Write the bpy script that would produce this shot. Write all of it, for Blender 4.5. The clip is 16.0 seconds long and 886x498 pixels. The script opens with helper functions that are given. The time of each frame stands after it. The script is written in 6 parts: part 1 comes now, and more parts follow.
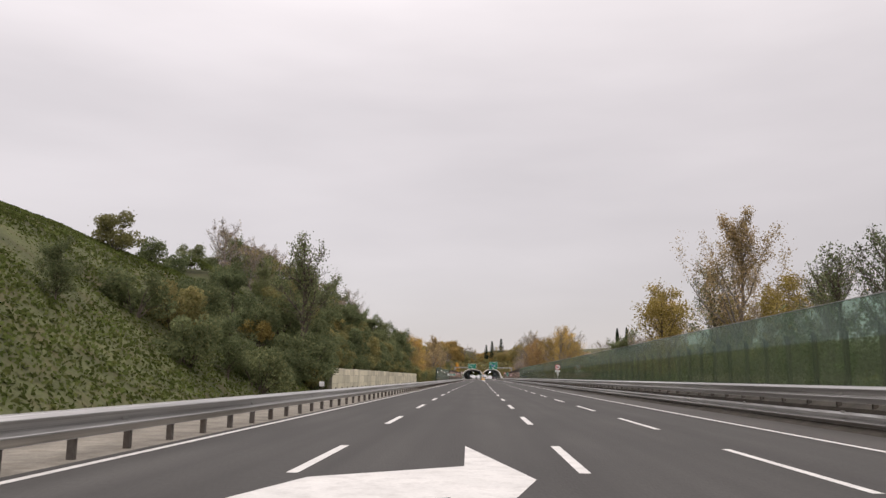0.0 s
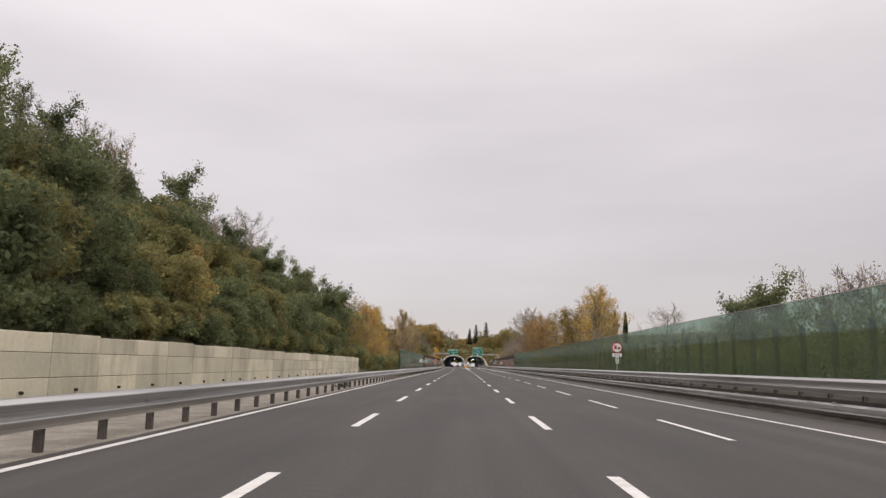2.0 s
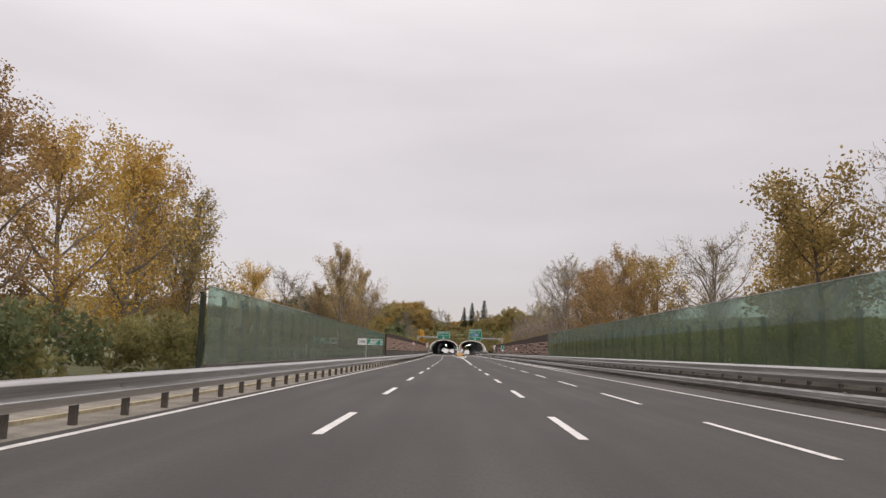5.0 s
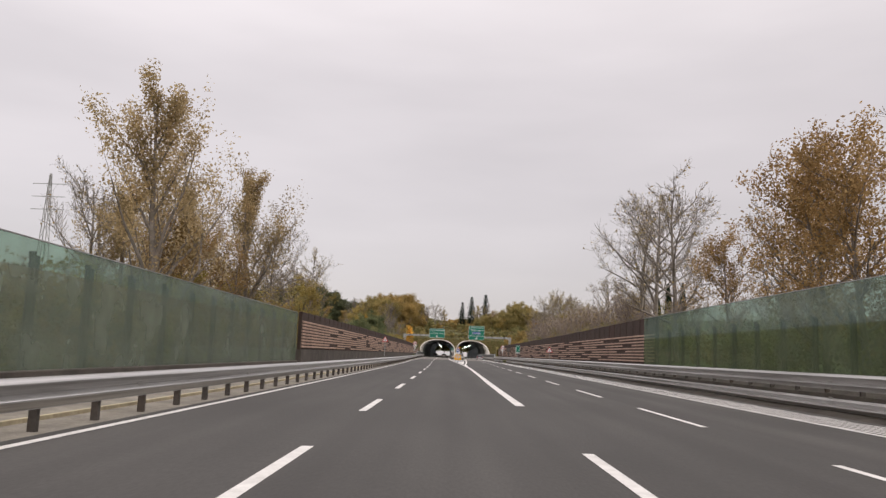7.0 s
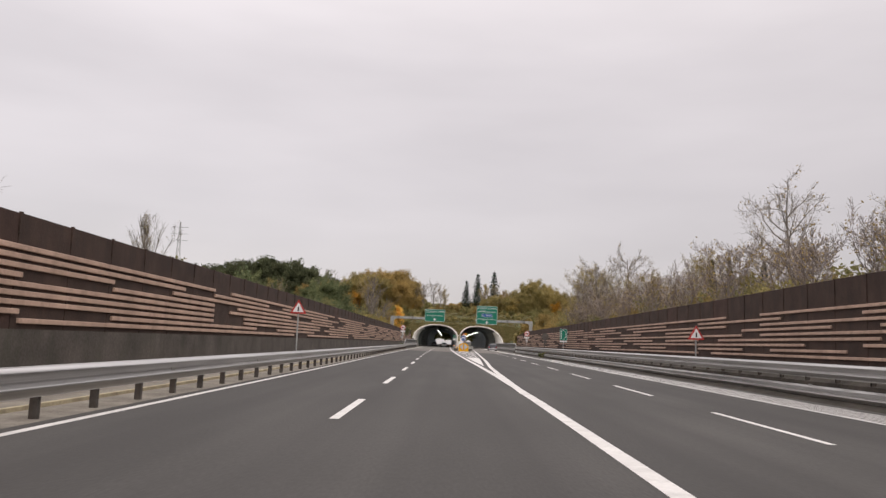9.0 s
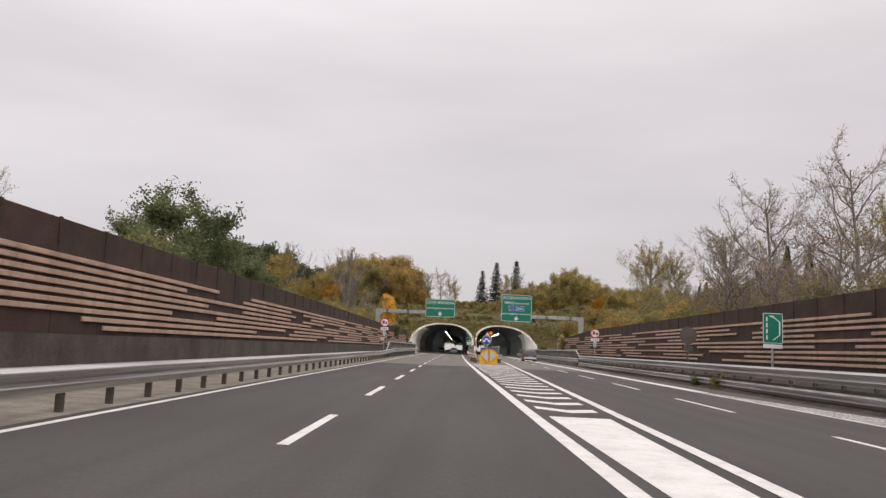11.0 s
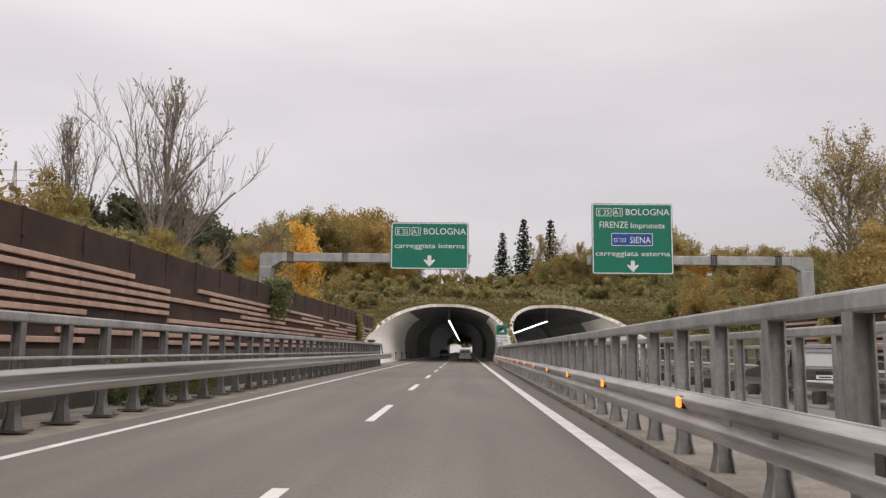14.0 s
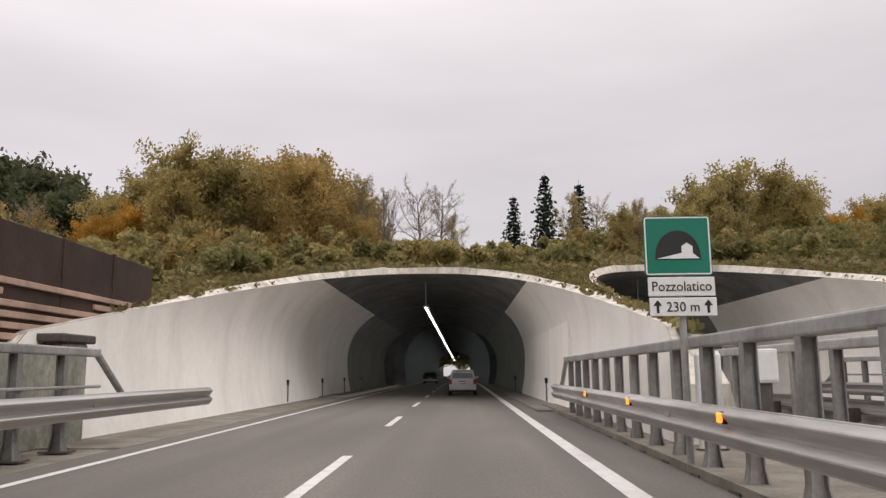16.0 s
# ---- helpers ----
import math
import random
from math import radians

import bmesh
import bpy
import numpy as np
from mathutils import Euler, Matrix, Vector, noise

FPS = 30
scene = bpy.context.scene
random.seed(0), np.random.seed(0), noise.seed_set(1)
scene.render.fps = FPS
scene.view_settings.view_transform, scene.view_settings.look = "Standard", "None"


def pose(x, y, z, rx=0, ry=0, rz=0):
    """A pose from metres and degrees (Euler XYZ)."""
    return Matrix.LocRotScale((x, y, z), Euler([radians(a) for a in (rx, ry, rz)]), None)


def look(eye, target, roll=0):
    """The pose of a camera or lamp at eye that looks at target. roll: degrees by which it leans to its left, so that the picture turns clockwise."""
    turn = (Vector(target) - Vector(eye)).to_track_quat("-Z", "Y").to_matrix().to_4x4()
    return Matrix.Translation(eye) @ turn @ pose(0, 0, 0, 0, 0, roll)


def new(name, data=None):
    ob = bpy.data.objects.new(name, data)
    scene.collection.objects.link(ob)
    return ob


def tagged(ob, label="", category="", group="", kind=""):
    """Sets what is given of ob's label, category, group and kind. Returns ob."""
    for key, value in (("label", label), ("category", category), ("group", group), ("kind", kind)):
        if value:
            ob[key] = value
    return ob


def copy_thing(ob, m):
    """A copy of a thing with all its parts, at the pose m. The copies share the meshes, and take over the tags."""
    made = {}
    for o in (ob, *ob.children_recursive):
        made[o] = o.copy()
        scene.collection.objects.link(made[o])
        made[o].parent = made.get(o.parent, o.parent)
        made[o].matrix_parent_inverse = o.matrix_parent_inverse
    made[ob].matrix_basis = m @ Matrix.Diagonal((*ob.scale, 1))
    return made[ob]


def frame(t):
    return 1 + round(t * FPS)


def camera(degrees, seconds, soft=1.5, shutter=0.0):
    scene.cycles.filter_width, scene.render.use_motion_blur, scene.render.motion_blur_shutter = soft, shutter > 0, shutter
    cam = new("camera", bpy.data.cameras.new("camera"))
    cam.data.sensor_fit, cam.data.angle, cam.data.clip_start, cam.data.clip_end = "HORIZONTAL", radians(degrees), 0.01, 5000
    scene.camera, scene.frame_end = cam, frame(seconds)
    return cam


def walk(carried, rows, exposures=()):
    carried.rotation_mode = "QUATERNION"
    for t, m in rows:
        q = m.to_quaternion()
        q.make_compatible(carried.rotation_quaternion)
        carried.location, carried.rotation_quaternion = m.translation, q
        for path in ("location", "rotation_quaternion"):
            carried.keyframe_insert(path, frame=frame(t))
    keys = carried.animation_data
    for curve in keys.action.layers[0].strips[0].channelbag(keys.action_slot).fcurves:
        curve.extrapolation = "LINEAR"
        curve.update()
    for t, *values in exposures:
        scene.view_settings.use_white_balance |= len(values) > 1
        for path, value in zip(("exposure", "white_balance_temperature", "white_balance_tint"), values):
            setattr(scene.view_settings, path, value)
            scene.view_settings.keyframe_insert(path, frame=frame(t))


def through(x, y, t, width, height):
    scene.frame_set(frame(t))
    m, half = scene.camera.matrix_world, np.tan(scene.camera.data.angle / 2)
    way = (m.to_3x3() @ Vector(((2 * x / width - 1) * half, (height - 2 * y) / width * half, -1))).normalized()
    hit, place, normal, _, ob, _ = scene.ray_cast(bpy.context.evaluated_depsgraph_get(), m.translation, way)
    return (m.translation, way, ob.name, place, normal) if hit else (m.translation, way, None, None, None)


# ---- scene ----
# Camera: a car drives along a motorway towards a pair of tunnels.
cam = camera(59.44, 16.0, soft=1.4)
PATH = [
    (0.0, 0.001, -9.982, 1.327, 2.517, 9.372, -0.469),
    (0.5, -0.168, 6.401, 1.329, 2.428, 8.897, -0.836),
    (1.0, -0.308, 22.544, 1.340, 1.728, 8.752, -0.636),
    (1.5, -0.389, 38.899, 1.329, 1.306, 8.748, -0.804),
    (2.0, -0.373, 53.302, 1.334, 1.145, 8.476, -1.230),
    (2.5, -0.328, 69.721, 1.329, 0.687, 7.890, -1.267),
    (3.0, -0.275, 85.259, 1.314, 0.752, 7.589, -1.472),
    (3.5, -0.218, 102.072, 1.330, 0.695, 7.592, -1.274),
    (4.0, -0.152, 118.039, 1.338, 0.667, 7.577, -1.179),
    (6.5, 0.115, 197.274, 1.304, 0.472, 7.511, -2.434),
    (7.0, 0.180, 213.000, 1.327, 0.293, 7.702, -2.184),
    (7.5, 0.288, 229.393, 1.345, 0.509, 7.581, -2.193),
    (8.0, 0.297, 244.813, 1.330, 0.443, 7.623, -2.379),
    (8.5, 0.257, 259.578, 1.352, 0.295, 6.868, -2.279),
    (11.0, -0.002, 335.227, 1.360, 1.117, 7.235, -2.591),
    (11.5, -0.091, 348.811, 1.329, 1.144, 7.352, -2.520),
    (12.0, -0.245, 362.210, 1.331, 1.206, 7.336, -2.660),
    (12.5, -0.481, 375.947, 1.332, 1.365, 7.319, -2.174),
    (13.0, -0.660, 390.051, 1.329, 1.385, 7.402, -2.241),
    (13.5, -0.853, 403.626, 1.330, 1.412, 7.388, -2.000),
    (14.0, -1.020, 417.114, 1.336, 1.588, 7.437, -0.693),
    (14.5, -1.190, 430.473, 1.328, 1.590, 8.099, -0.363),
    (15.0, -1.078, 443.804, 1.357, 1.772, 8.825, -0.006),
    (15.5, -1.060, 456.595, 1.328, 1.779, 8.910, 0.344),
    (16.0, -1.052, 469.247, 1.324, 1.321, 9.075, 0.556),
]
walk(cam, [(t, pose(x, y, z, 90 + pitch, roll, yaw)) for t, x, y, z, yaw, pitch, roll in PATH])

# World: bright overcast sky, brighter towards the zenith, with soft cloud bands.
world = bpy.data.worlds.new("overcast")
scene.world = world
world.use_nodes = True
wn, wl = world.node_tree.nodes, world.node_tree.links
wn.clear()
w_out = wn.new("ShaderNodeOutputWorld")
w_bg = wn.new("ShaderNodeBackground")
w_tc = wn.new("ShaderNodeTexCoord")
w_sep = wn.new("ShaderNodeSeparateXYZ")
w_map = wn.new("ShaderNodeMapping")
w_map.inputs["Scale"].default_value = (1.2, 1.2, 5.0)
w_noise = wn.new("ShaderNodeTexNoise")
w_noise.inputs["Scale"].default_value = 2.2
w_noise.inputs["Detail"].default_value = 5.0
w_noise.inputs["Roughness"].default_value = 0.45
w_grad = wn.new("ShaderNodeValToRGB")
ramp = w_grad.color_ramp
ramp.elements[0].position, ramp.elements[0].color = 0.0, (0.615, 0.560, 0.560, 1)
ramp.elements[1].position, ramp.elements[1].color = 1.0, (2.1, 1.95, 1.95, 1)
mid = ramp.elements.new(0.12)
mid.color = (0.655, 0.60, 0.605, 1)
mid = ramp.elements.new(0.34)
mid.color = (0.765, 0.705, 0.715, 1)
mid = ramp.elements.new(0.55)
mid.color = (1.15, 1.06, 1.07, 1)
w_cloud = wn.new("ShaderNodeMapRange")
w_cloud.inputs["From Min"].default_value, w_cloud.inputs["From Max"].default_value = 0.3, 0.7
w_cloud.inputs["To Min"].default_value, w_cloud.inputs["To Max"].default_value = 0.93, 1.07
w_mul = wn.new("ShaderNodeMix")
w_mul.data_type, w_mul.blend_type = "RGBA", "MULTIPLY"
w_mul.inputs["Factor"].default_value = 1.0
w_sky = wn.new("ShaderNodeTexSky")
w_sky.sky_type, w_sky.sun_disc = "NISHITA", False
w_sky.sun_elevation, w_sky.sun_rotation = radians(38), radians(150)
w_bg2 = wn.new("ShaderNodeBackground")
w_bg2.inputs["Strength"].default_value = 0.012
w_add = wn.new("ShaderNodeAddShader")
wl.new(w_tc.outputs["Generated"], w_sep.inputs[0])
wl.new(w_tc.outputs["Generated"], w_map.inputs["Vector"])
wl.new(w_map.outputs[0], w_noise.inputs["Vector"])
wl.new(w_sep.outputs["Z"], w_grad.inputs["Fac"])
wl.new(w_noise.outputs["Fac"], w_cloud.inputs["Value"])
wl.new(w_grad.outputs["Color"], w_mul.inputs["A"])
wl.new(w_cloud.outputs["Result"], w_mul.inputs["B"])
w_side = wn.new("ShaderNodeMapRange")
w_side.inputs["From Min"].default_value, w_side.inputs["From Max"].default_value = -0.1, 0.5
w_side.inputs["To Min"].default_value, w_side.inputs["To Max"].default_value = 1.0, 0.87
w_mul2 = wn.new("ShaderNodeMix")
w_mul2.data_type, w_mul2.blend_type = "RGBA", "MULTIPLY"
w_mul2.inputs["Factor"].default_value = 1.0
wl.new(w_sep.outputs["X"], w_side.inputs["Value"])
wl.new(w_mul.outputs["Result"], w_mul2.inputs["A"])
wl.new(w_side.outputs["Result"], w_mul2.inputs["B"])
wl.new(w_mul2.outputs["Result"], w_bg.inputs["Color"])
wl.new(w_sky.outputs["Color"], w_bg2.inputs["Color"])
wl.new(w_bg.outputs[0], w_add.inputs[0])
wl.new(w_bg2.outputs[0], w_add.inputs[1])
wl.new(w_add.outputs[0], w_out.inputs["Surface"])
sun_data = bpy.data.lights.new("sun", "SUN")
sun_data.energy, sun_data.angle, sun_data.color = 0.9, radians(25), (1.0, 0.96, 0.92)
sun = new("sun", sun_data)
sun.matrix_world = look((0, 0, 100), (-40, 70, 22))
scene.view_settings.exposure = 0.0


# Materials
def material(name, col, rough=0.75, metal=0.0, var=0.25, scale=1.5, fine=25.0, bump=0.15, dirt_or_shade=None, stretch=(1, 1, 1), spec=0.4):
    """A surface with large stains and fine grain at real-world size."""
    m = bpy.data.materials.new(name)
    m.use_nodes = True
    n, l = m.node_tree.nodes, m.node_tree.links
    bsdf = n["Principled BSDF"]
    bsdf.inputs["Roughness"].default_value, bsdf.inputs["Metallic"].default_value = rough, metal
    bsdf.inputs["Specular IOR Level"].default_value = spec
    geo, mp = n.new("ShaderNodeNewGeometry"), n.new("ShaderNodeMapping")
    mp.inputs["Scale"].default_value = stretch
    l.new(geo.outputs["Position"], mp.inputs["Vector"])
    big, small = n.new("ShaderNodeTexNoise"), n.new("ShaderNodeTexNoise")
    big.inputs["Scale"].default_value, big.inputs["Detail"].default_value = scale, 4
    small.inputs["Scale"].default_value, small.inputs["Detail"].default_value = fine, 3
    l.new(mp.outputs[0], big.inputs["Vector"])
    l.new(mp.outputs[0], small.inputs["Vector"])
    r1, r2 = n.new("ShaderNodeMapRange"), n.new("ShaderNodeMapRange")
    for r, k in ((r1, var), (r2, var * 0.6)):
        r.inputs["From Min"].default_value, r.inputs["From Max"].default_value = 0.3, 0.7
        r.inputs["To Min"].default_value, r.inputs["To Max"].default_value = 1 - k, 1 + k
    l.new(big.outputs["Fac"], r1.inputs["Value"])
    l.new(small.outputs["Fac"], r2.inputs["Value"])
    mul = n.new("ShaderNodeMath")
    mul.operation = "MULTIPLY"
    l.new(r1.outputs["Result"], mul.inputs[0])
    l.new(r2.outputs["Result"], mul.inputs[1])
    mix = n.new("ShaderNodeMix")
    mix.data_type, mix.blend_type = "RGBA", "MULTIPLY"
    mix.inputs["Factor"].default_value = 1.0
    mix.inputs["A"].default_value = (*col, 1)
    l.new(mul.outputs[0], mix.inputs["B"])
    last = mix.outputs["Result"]
    if dirt_or_shade:
        st = n.new("ShaderNodeTexNoise")
        st.inputs["Scale"].default_value, st.inputs["Detail"].default_value, st.inputs["Roughness"].default_value = scale * 2.3, 6, 0.65
        mp2 = n.new("ShaderNodeMapping")
        mp2.inputs["Scale"].default_value = (stretch[0] * 1.0, stretch[1] * 1.0, stretch[2] * 0.25)
        l.new(geo.outputs["Position"], mp2.inputs["Vector"])
        l.new(mp2.outputs[0], st.inputs["Vector"])
        rr = n.new("ShaderNodeMapRange")
        rr.inputs["From Min"].default_value, rr.inputs["From Max"].default_value = 0.48, 0.72
        rr.inputs["To Max"].default_value = dirt_or_shade[3] if len(dirt_or_shade) > 3 else 0.7
        l.new(st.outputs["Fac"], rr.inputs["Value"])
        mx = n.new("ShaderNodeMix")
        mx.data_type = "RGBA"
        mx.inputs["B"].default_value = (*dirt_or_shade[:3], 1)
        l.new(rr.outputs["Result"], mx.inputs["Factor"])
        l.new(last, mx.inputs["A"])
        last = mx.outputs["Result"]
    l.new(last, bsdf.inputs["Base Color"])
    if bump:
        bp = n.new("ShaderNodeBump")
        bp.inputs["Strength"].default_value, bp.inputs["Distance"].default_value = bump, 0.02
        l.new(small.outputs["Fac"], bp.inputs["Height"])
        l.new(bp.outputs[0], bsdf.inputs["Normal"])
    return m


def vary_pieces(m, lo, hi):
    """Gives each piece that wears the material a tone of its own."""
    n, l = m.node_tree.nodes, m.node_tree.links
    bsdf = n["Principled BSDF"]
    old = bsdf.inputs["Base Color"].links[0].from_socket
    info, mr, mx = n.new("ShaderNodeObjectInfo"), n.new("ShaderNodeMapRange"), n.new("ShaderNodeMix")
    mr.inputs["To Min"].default_value, mr.inputs["To Max"].default_value = lo, hi
    mx.data_type, mx.blend_type = "RGBA", "MULTIPLY"
    mx.inputs["Factor"].default_value = 1.0
    l.new(info.outputs["Random"], mr.inputs["Value"])
    l.new(old, mx.inputs["A"])
    l.new(mr.outputs["Result"], mx.inputs["B"])
    l.new(mx.outputs["Result"], bsdf.inputs["Base Color"])


def asphalt(name, col, patch):
    """Rolled asphalt: stone grain, long wheel tracks and worn patches."""
    m = material(name, col, rough=0.82, var=0.2, scale=0.5, fine=26.0, bump=0.35, stretch=(1, 0.22, 1), spec=0.3)
    n, l = m.node_tree.nodes, m.node_tree.links
    bsdf = n["Principled BSDF"]
    old = bsdf.inputs["Base Color"].links[0].from_socket
    geo = n.new("ShaderNodeNewGeometry")
    mp = n.new("ShaderNodeMapping")
    mp.inputs["Scale"].default_value = (1.1, 0.012, 1)
    l.new(geo.outputs["Position"], mp.inputs["Vector"])
    t = n.new("ShaderNodeTexNoise")
    t.inputs["Scale"].default_value, t.inputs["Detail"].default_value = 1.0, 2
    l.new(mp.outputs[0], t.inputs["Vector"])
    r = n.new("ShaderNodeMapRange")
    r.inputs["From Min"].default_value, r.inputs["From Max"].default_value = 0.35, 0.68
    r.inputs["To Max"].default_value = 0.75
    l.new(t.outputs["Fac"], r.inputs["Value"])
    mx = n.new("ShaderNodeMix")
    mx.data_type = "RGBA"
    mx.inputs["B"].default_value = (*patch, 1)
    l.new(r.outputs["Result"], mx.inputs["Factor"])
    l.new(old, mx.inputs["A"])
    l.new(mx.outputs["Result"], bsdf.inputs["Base Color"])
    return m


def foliage(name, c1, c2, c3, through=0.3):
    """Leaves: each leaf takes its own tint between three, each plant leans one way."""
    m = bpy.data.materials.new(name)
    m.use_nodes = True
    n, l = m.node_tree.nodes, m.node_tree.links
    n.clear()
    out, mix = n.new("ShaderNodeOutputMaterial"), n.new("ShaderNodeMixShader")
    dif, tr = n.new("ShaderNodeBsdfDiffuse"), n.new("ShaderNodeBsdfTranslucent")
    geo, obi, add = n.new("ShaderNodeNewGeometry"), n.new("ShaderNodeObjectInfo"), n.new("ShaderNodeMath")
    add.operation = "MULTIPLY_ADD"
    add.inputs[1].default_value = 0.62
    sc = n.new("ShaderNodeMath")
    sc.operation = "MULTIPLY"
    sc.inputs[1].default_value = 0.38
    l.new(obi.outputs["Random"], sc.inputs[0])
    l.new(geo.outputs["Random Per Island"], add.inputs[0])
    l.new(sc.outputs[0], add.inputs[2])
    rp = n.new("ShaderNodeValToRGB")
    e = rp.color_ramp.elements
    e[0].color, e[1].color = (*c1, 1), (*c3, 1)
    k = e.new(0.5)
    k.color = (*c2, 1)
    l.new(add.outputs[0], rp.inputs["Fac"])
    ns = n.new("ShaderNodeTexNoise")
    ns.inputs["Scale"].default_value, ns.inputs["Detail"].default_value = 0.55, 2
    l.new(geo.outputs["Position"], ns.inputs["Vector"])
    mr = n.new("ShaderNodeMapRange")
    mr.inputs["From Min"].default_value, mr.inputs["From Max"].default_value = 0.3, 0.7
    mr.inputs["To Min"].default_value, mr.inputs["To Max"].default_value = 0.72, 1.32
    l.new(ns.outputs["Fac"], mr.inputs["Value"])
    mu = n.new("ShaderNodeMix")
    mu.data_type, mu.blend_type = "RGBA", "MULTIPLY"
    mu.inputs["Factor"].default_value = 1
    l.new(rp.outputs["Color"], mu.inputs["A"])
    l.new(mr.outputs["Result"], mu.inputs["B"])
    mix.inputs["Fac"].default_value = through
    for s in (dif, tr):
        l.new(mu.outputs["Result"], s.inputs["Color"])
    l.new(dif.outputs[0], mix.inputs[1])
    l.new(tr.outputs[0], mix.inputs[2])
    l.new(mix.outputs[0], out.inputs["Surface"])
    return m


def clear_sheet(name, tint, body, share=0.25):
    """Tinted acrylic sheet: lets tinted light through, with a milky share and a gloss."""
    m = bpy.data.materials.new(name)
    m.use_nodes = True
    n, l = m.node_tree.nodes, m.node_tree.links
    n.clear()
    out = n.new("ShaderNodeOutputMaterial")
    tr, df, gl = n.new("ShaderNodeBsdfTransparent"), n.new("ShaderNodeBsdfDiffuse"), n.new("ShaderNodeBsdfGlossy")
    m1, m2, fr = n.new("ShaderNodeMixShader"), n.new("ShaderNodeMixShader"), n.new("ShaderNodeLayerWeight")
    tr.inputs["Color"].default_value = (*tint, 1)
    gl.inputs["Roughness"].default_value = 0.08
    fr.inputs["Blend"].default_value = 0.5
    pw, sc = n.new("ShaderNodeMath"), n.new("ShaderNodeMath")
    pw.operation, sc.operation = "POWER", "MULTIPLY"
    pw.inputs[1].default_value, sc.inputs[1].default_value = 5.0, 0.35
    l.new(fr.outputs["Facing"], pw.inputs[0])
    l.new(pw.outputs[0], sc.inputs[0])
    geo, ns, rp = n.new("ShaderNodeNewGeometry"), n.new("ShaderNodeTexNoise"), n.new("ShaderNodeMapRange")
    ns.inputs["Scale"].default_value, ns.inputs["Detail"].default_value = 0.6, 5
    l.new(geo.outputs["Position"], ns.inputs["Vector"])
    rp.inputs["From Min"].default_value, rp.inputs["From Max"].default_value = 0.3, 0.75
    rp.inputs["To Min"].default_value, rp.inputs["To Max"].default_value = share * 0.6, share * 1.5
    l.new(ns.outputs["Fac"], rp.inputs["Value"])
    df.inputs["Color"].default_value = (*body, 1)
    l.new(rp.outputs["Result"], m1.inputs["Fac"])
    l.new(tr.outputs[0], m1.inputs[1])
    l.new(df.outputs[0], m1.inputs[2])
    l.new(sc.outputs[0], m2.inputs["Fac"])
    l.new(m1.outputs[0], m2.inputs[1])
    l.new(gl.outputs[0], m2.inputs[2])
    l.new(m2.outputs[0], out.inputs["Surface"])
    return m


def glow(name, col, strength):
    m = bpy.data.materials.new(name)
    m.use_nodes = True
    b = m.node_tree.nodes["Principled BSDF"]
    b.inputs["Base Color"].default_value = (*col, 1)
    b.inputs["Emission Color"].default_value, b.inputs["Emission Strength"].default_value = (*col, 1), strength
    return m


M_ASPHALT = asphalt("asphalt_old", (0.060, 0.0562, 0.0518), (0.042, 0.0388, 0.0362))
M_SHOULDER = asphalt("asphalt_shoulder", (0.080, 0.073, 0.067), (0.060, 0.055, 0.050))
M_ASPHALT2 = asphalt("asphalt_new", (0.150, 0.136, 0.119), (0.116, 0.105, 0.092))
M_PAINT = material("road_paint", (0.62, 0.60, 0.57), rough=0.6, var=0.10, scale=1.2, fine=18, bump=0.1, dirt_or_shade=(0.30, 0.28, 0.26, 0.45))
# Streaked grime; its bands also put the shade under the beam's waves into the colour.
M_STEEL = material("galvanised_steel", (0.50, 0.49, 0.475), rough=0.30, metal=0.80, var=0.24, scale=1.1, fine=7, bump=0.04, dirt_or_shade=(0.10, 0.09, 0.08, 0.8), stretch=(1, 0.03, 9))
M_STEEL_N = material("dull_nose_steel", (0.46, 0.45, 0.43), rough=0.5, metal=0.50, var=0.2, scale=1.1, fine=9, bump=0.06, dirt_or_shade=(0.09, 0.08, 0.07, 0.7), stretch=(1, 0.12, 1.6))
M_STEEL_D = material("weathered_steel", (0.105, 0.092, 0.082), rough=0.6, metal=0.3, var=0.25, scale=1.2, fine=14, bump=0.08, dirt_or_shade=(0.12, 0.08, 0.055, 0.6))
M_STEEL_P = material("grey_parapet_steel", (0.37, 0.37, 0.36), rough=0.55, metal=0.25, var=0.2, scale=0.9, fine=12, bump=0.06, dirt_or_shade=(0.13, 0.12, 0.11, 0.5))
M_POSTP = material("dull_parapet_post", (0.22, 0.218, 0.21), rough=0.6, metal=0.3, var=0.25, scale=1.2, fine=14, bump=0.08, dirt_or_shade=(0.10, 0.085, 0.07, 0.6))
M_POSTN = material("nose_parapet_post", (0.30, 0.297, 0.285), rough=0.6, metal=0.3, var=0.25, scale=1.2, fine=14, bump=0.08, dirt_or_shade=(0.12, 0.10, 0.085, 0.6))
M_CONC = material("wall_concrete", (0.61, 0.56, 0.43), rough=0.9, var=0.10, scale=0.4, fine=9, bump=0.15, dirt_or_shade=(0.22, 0.185, 0.13, 0.6), stretch=(1, 0.7, 1.0))
vary_pieces(M_CONC, 0.80, 1.12)
M_VERGE = material("verge_concrete", (0.215, 0.193, 0.16), rough=0.95, var=0.28, scale=1.1, fine=22, bump=0.4, dirt_or_shade=(0.14, 0.12, 0.085, 0.7))
M_KERB = material("yellowish_kerb", (0.42, 0.36, 0.24), rough=0.9, var=0.2, scale=1.2, fine=12, bump=0.2, dirt_or_shade=(0.2, 0.17, 0.12, 0.6))
M_SOIL = material("verge_soil", (0.060, 0.051, 0.042), rough=1.0, var=0.4, scale=1.0, fine=16, bump=0.6, dirt_or_shade=(0.065, 0.065, 0.040, 0.7))
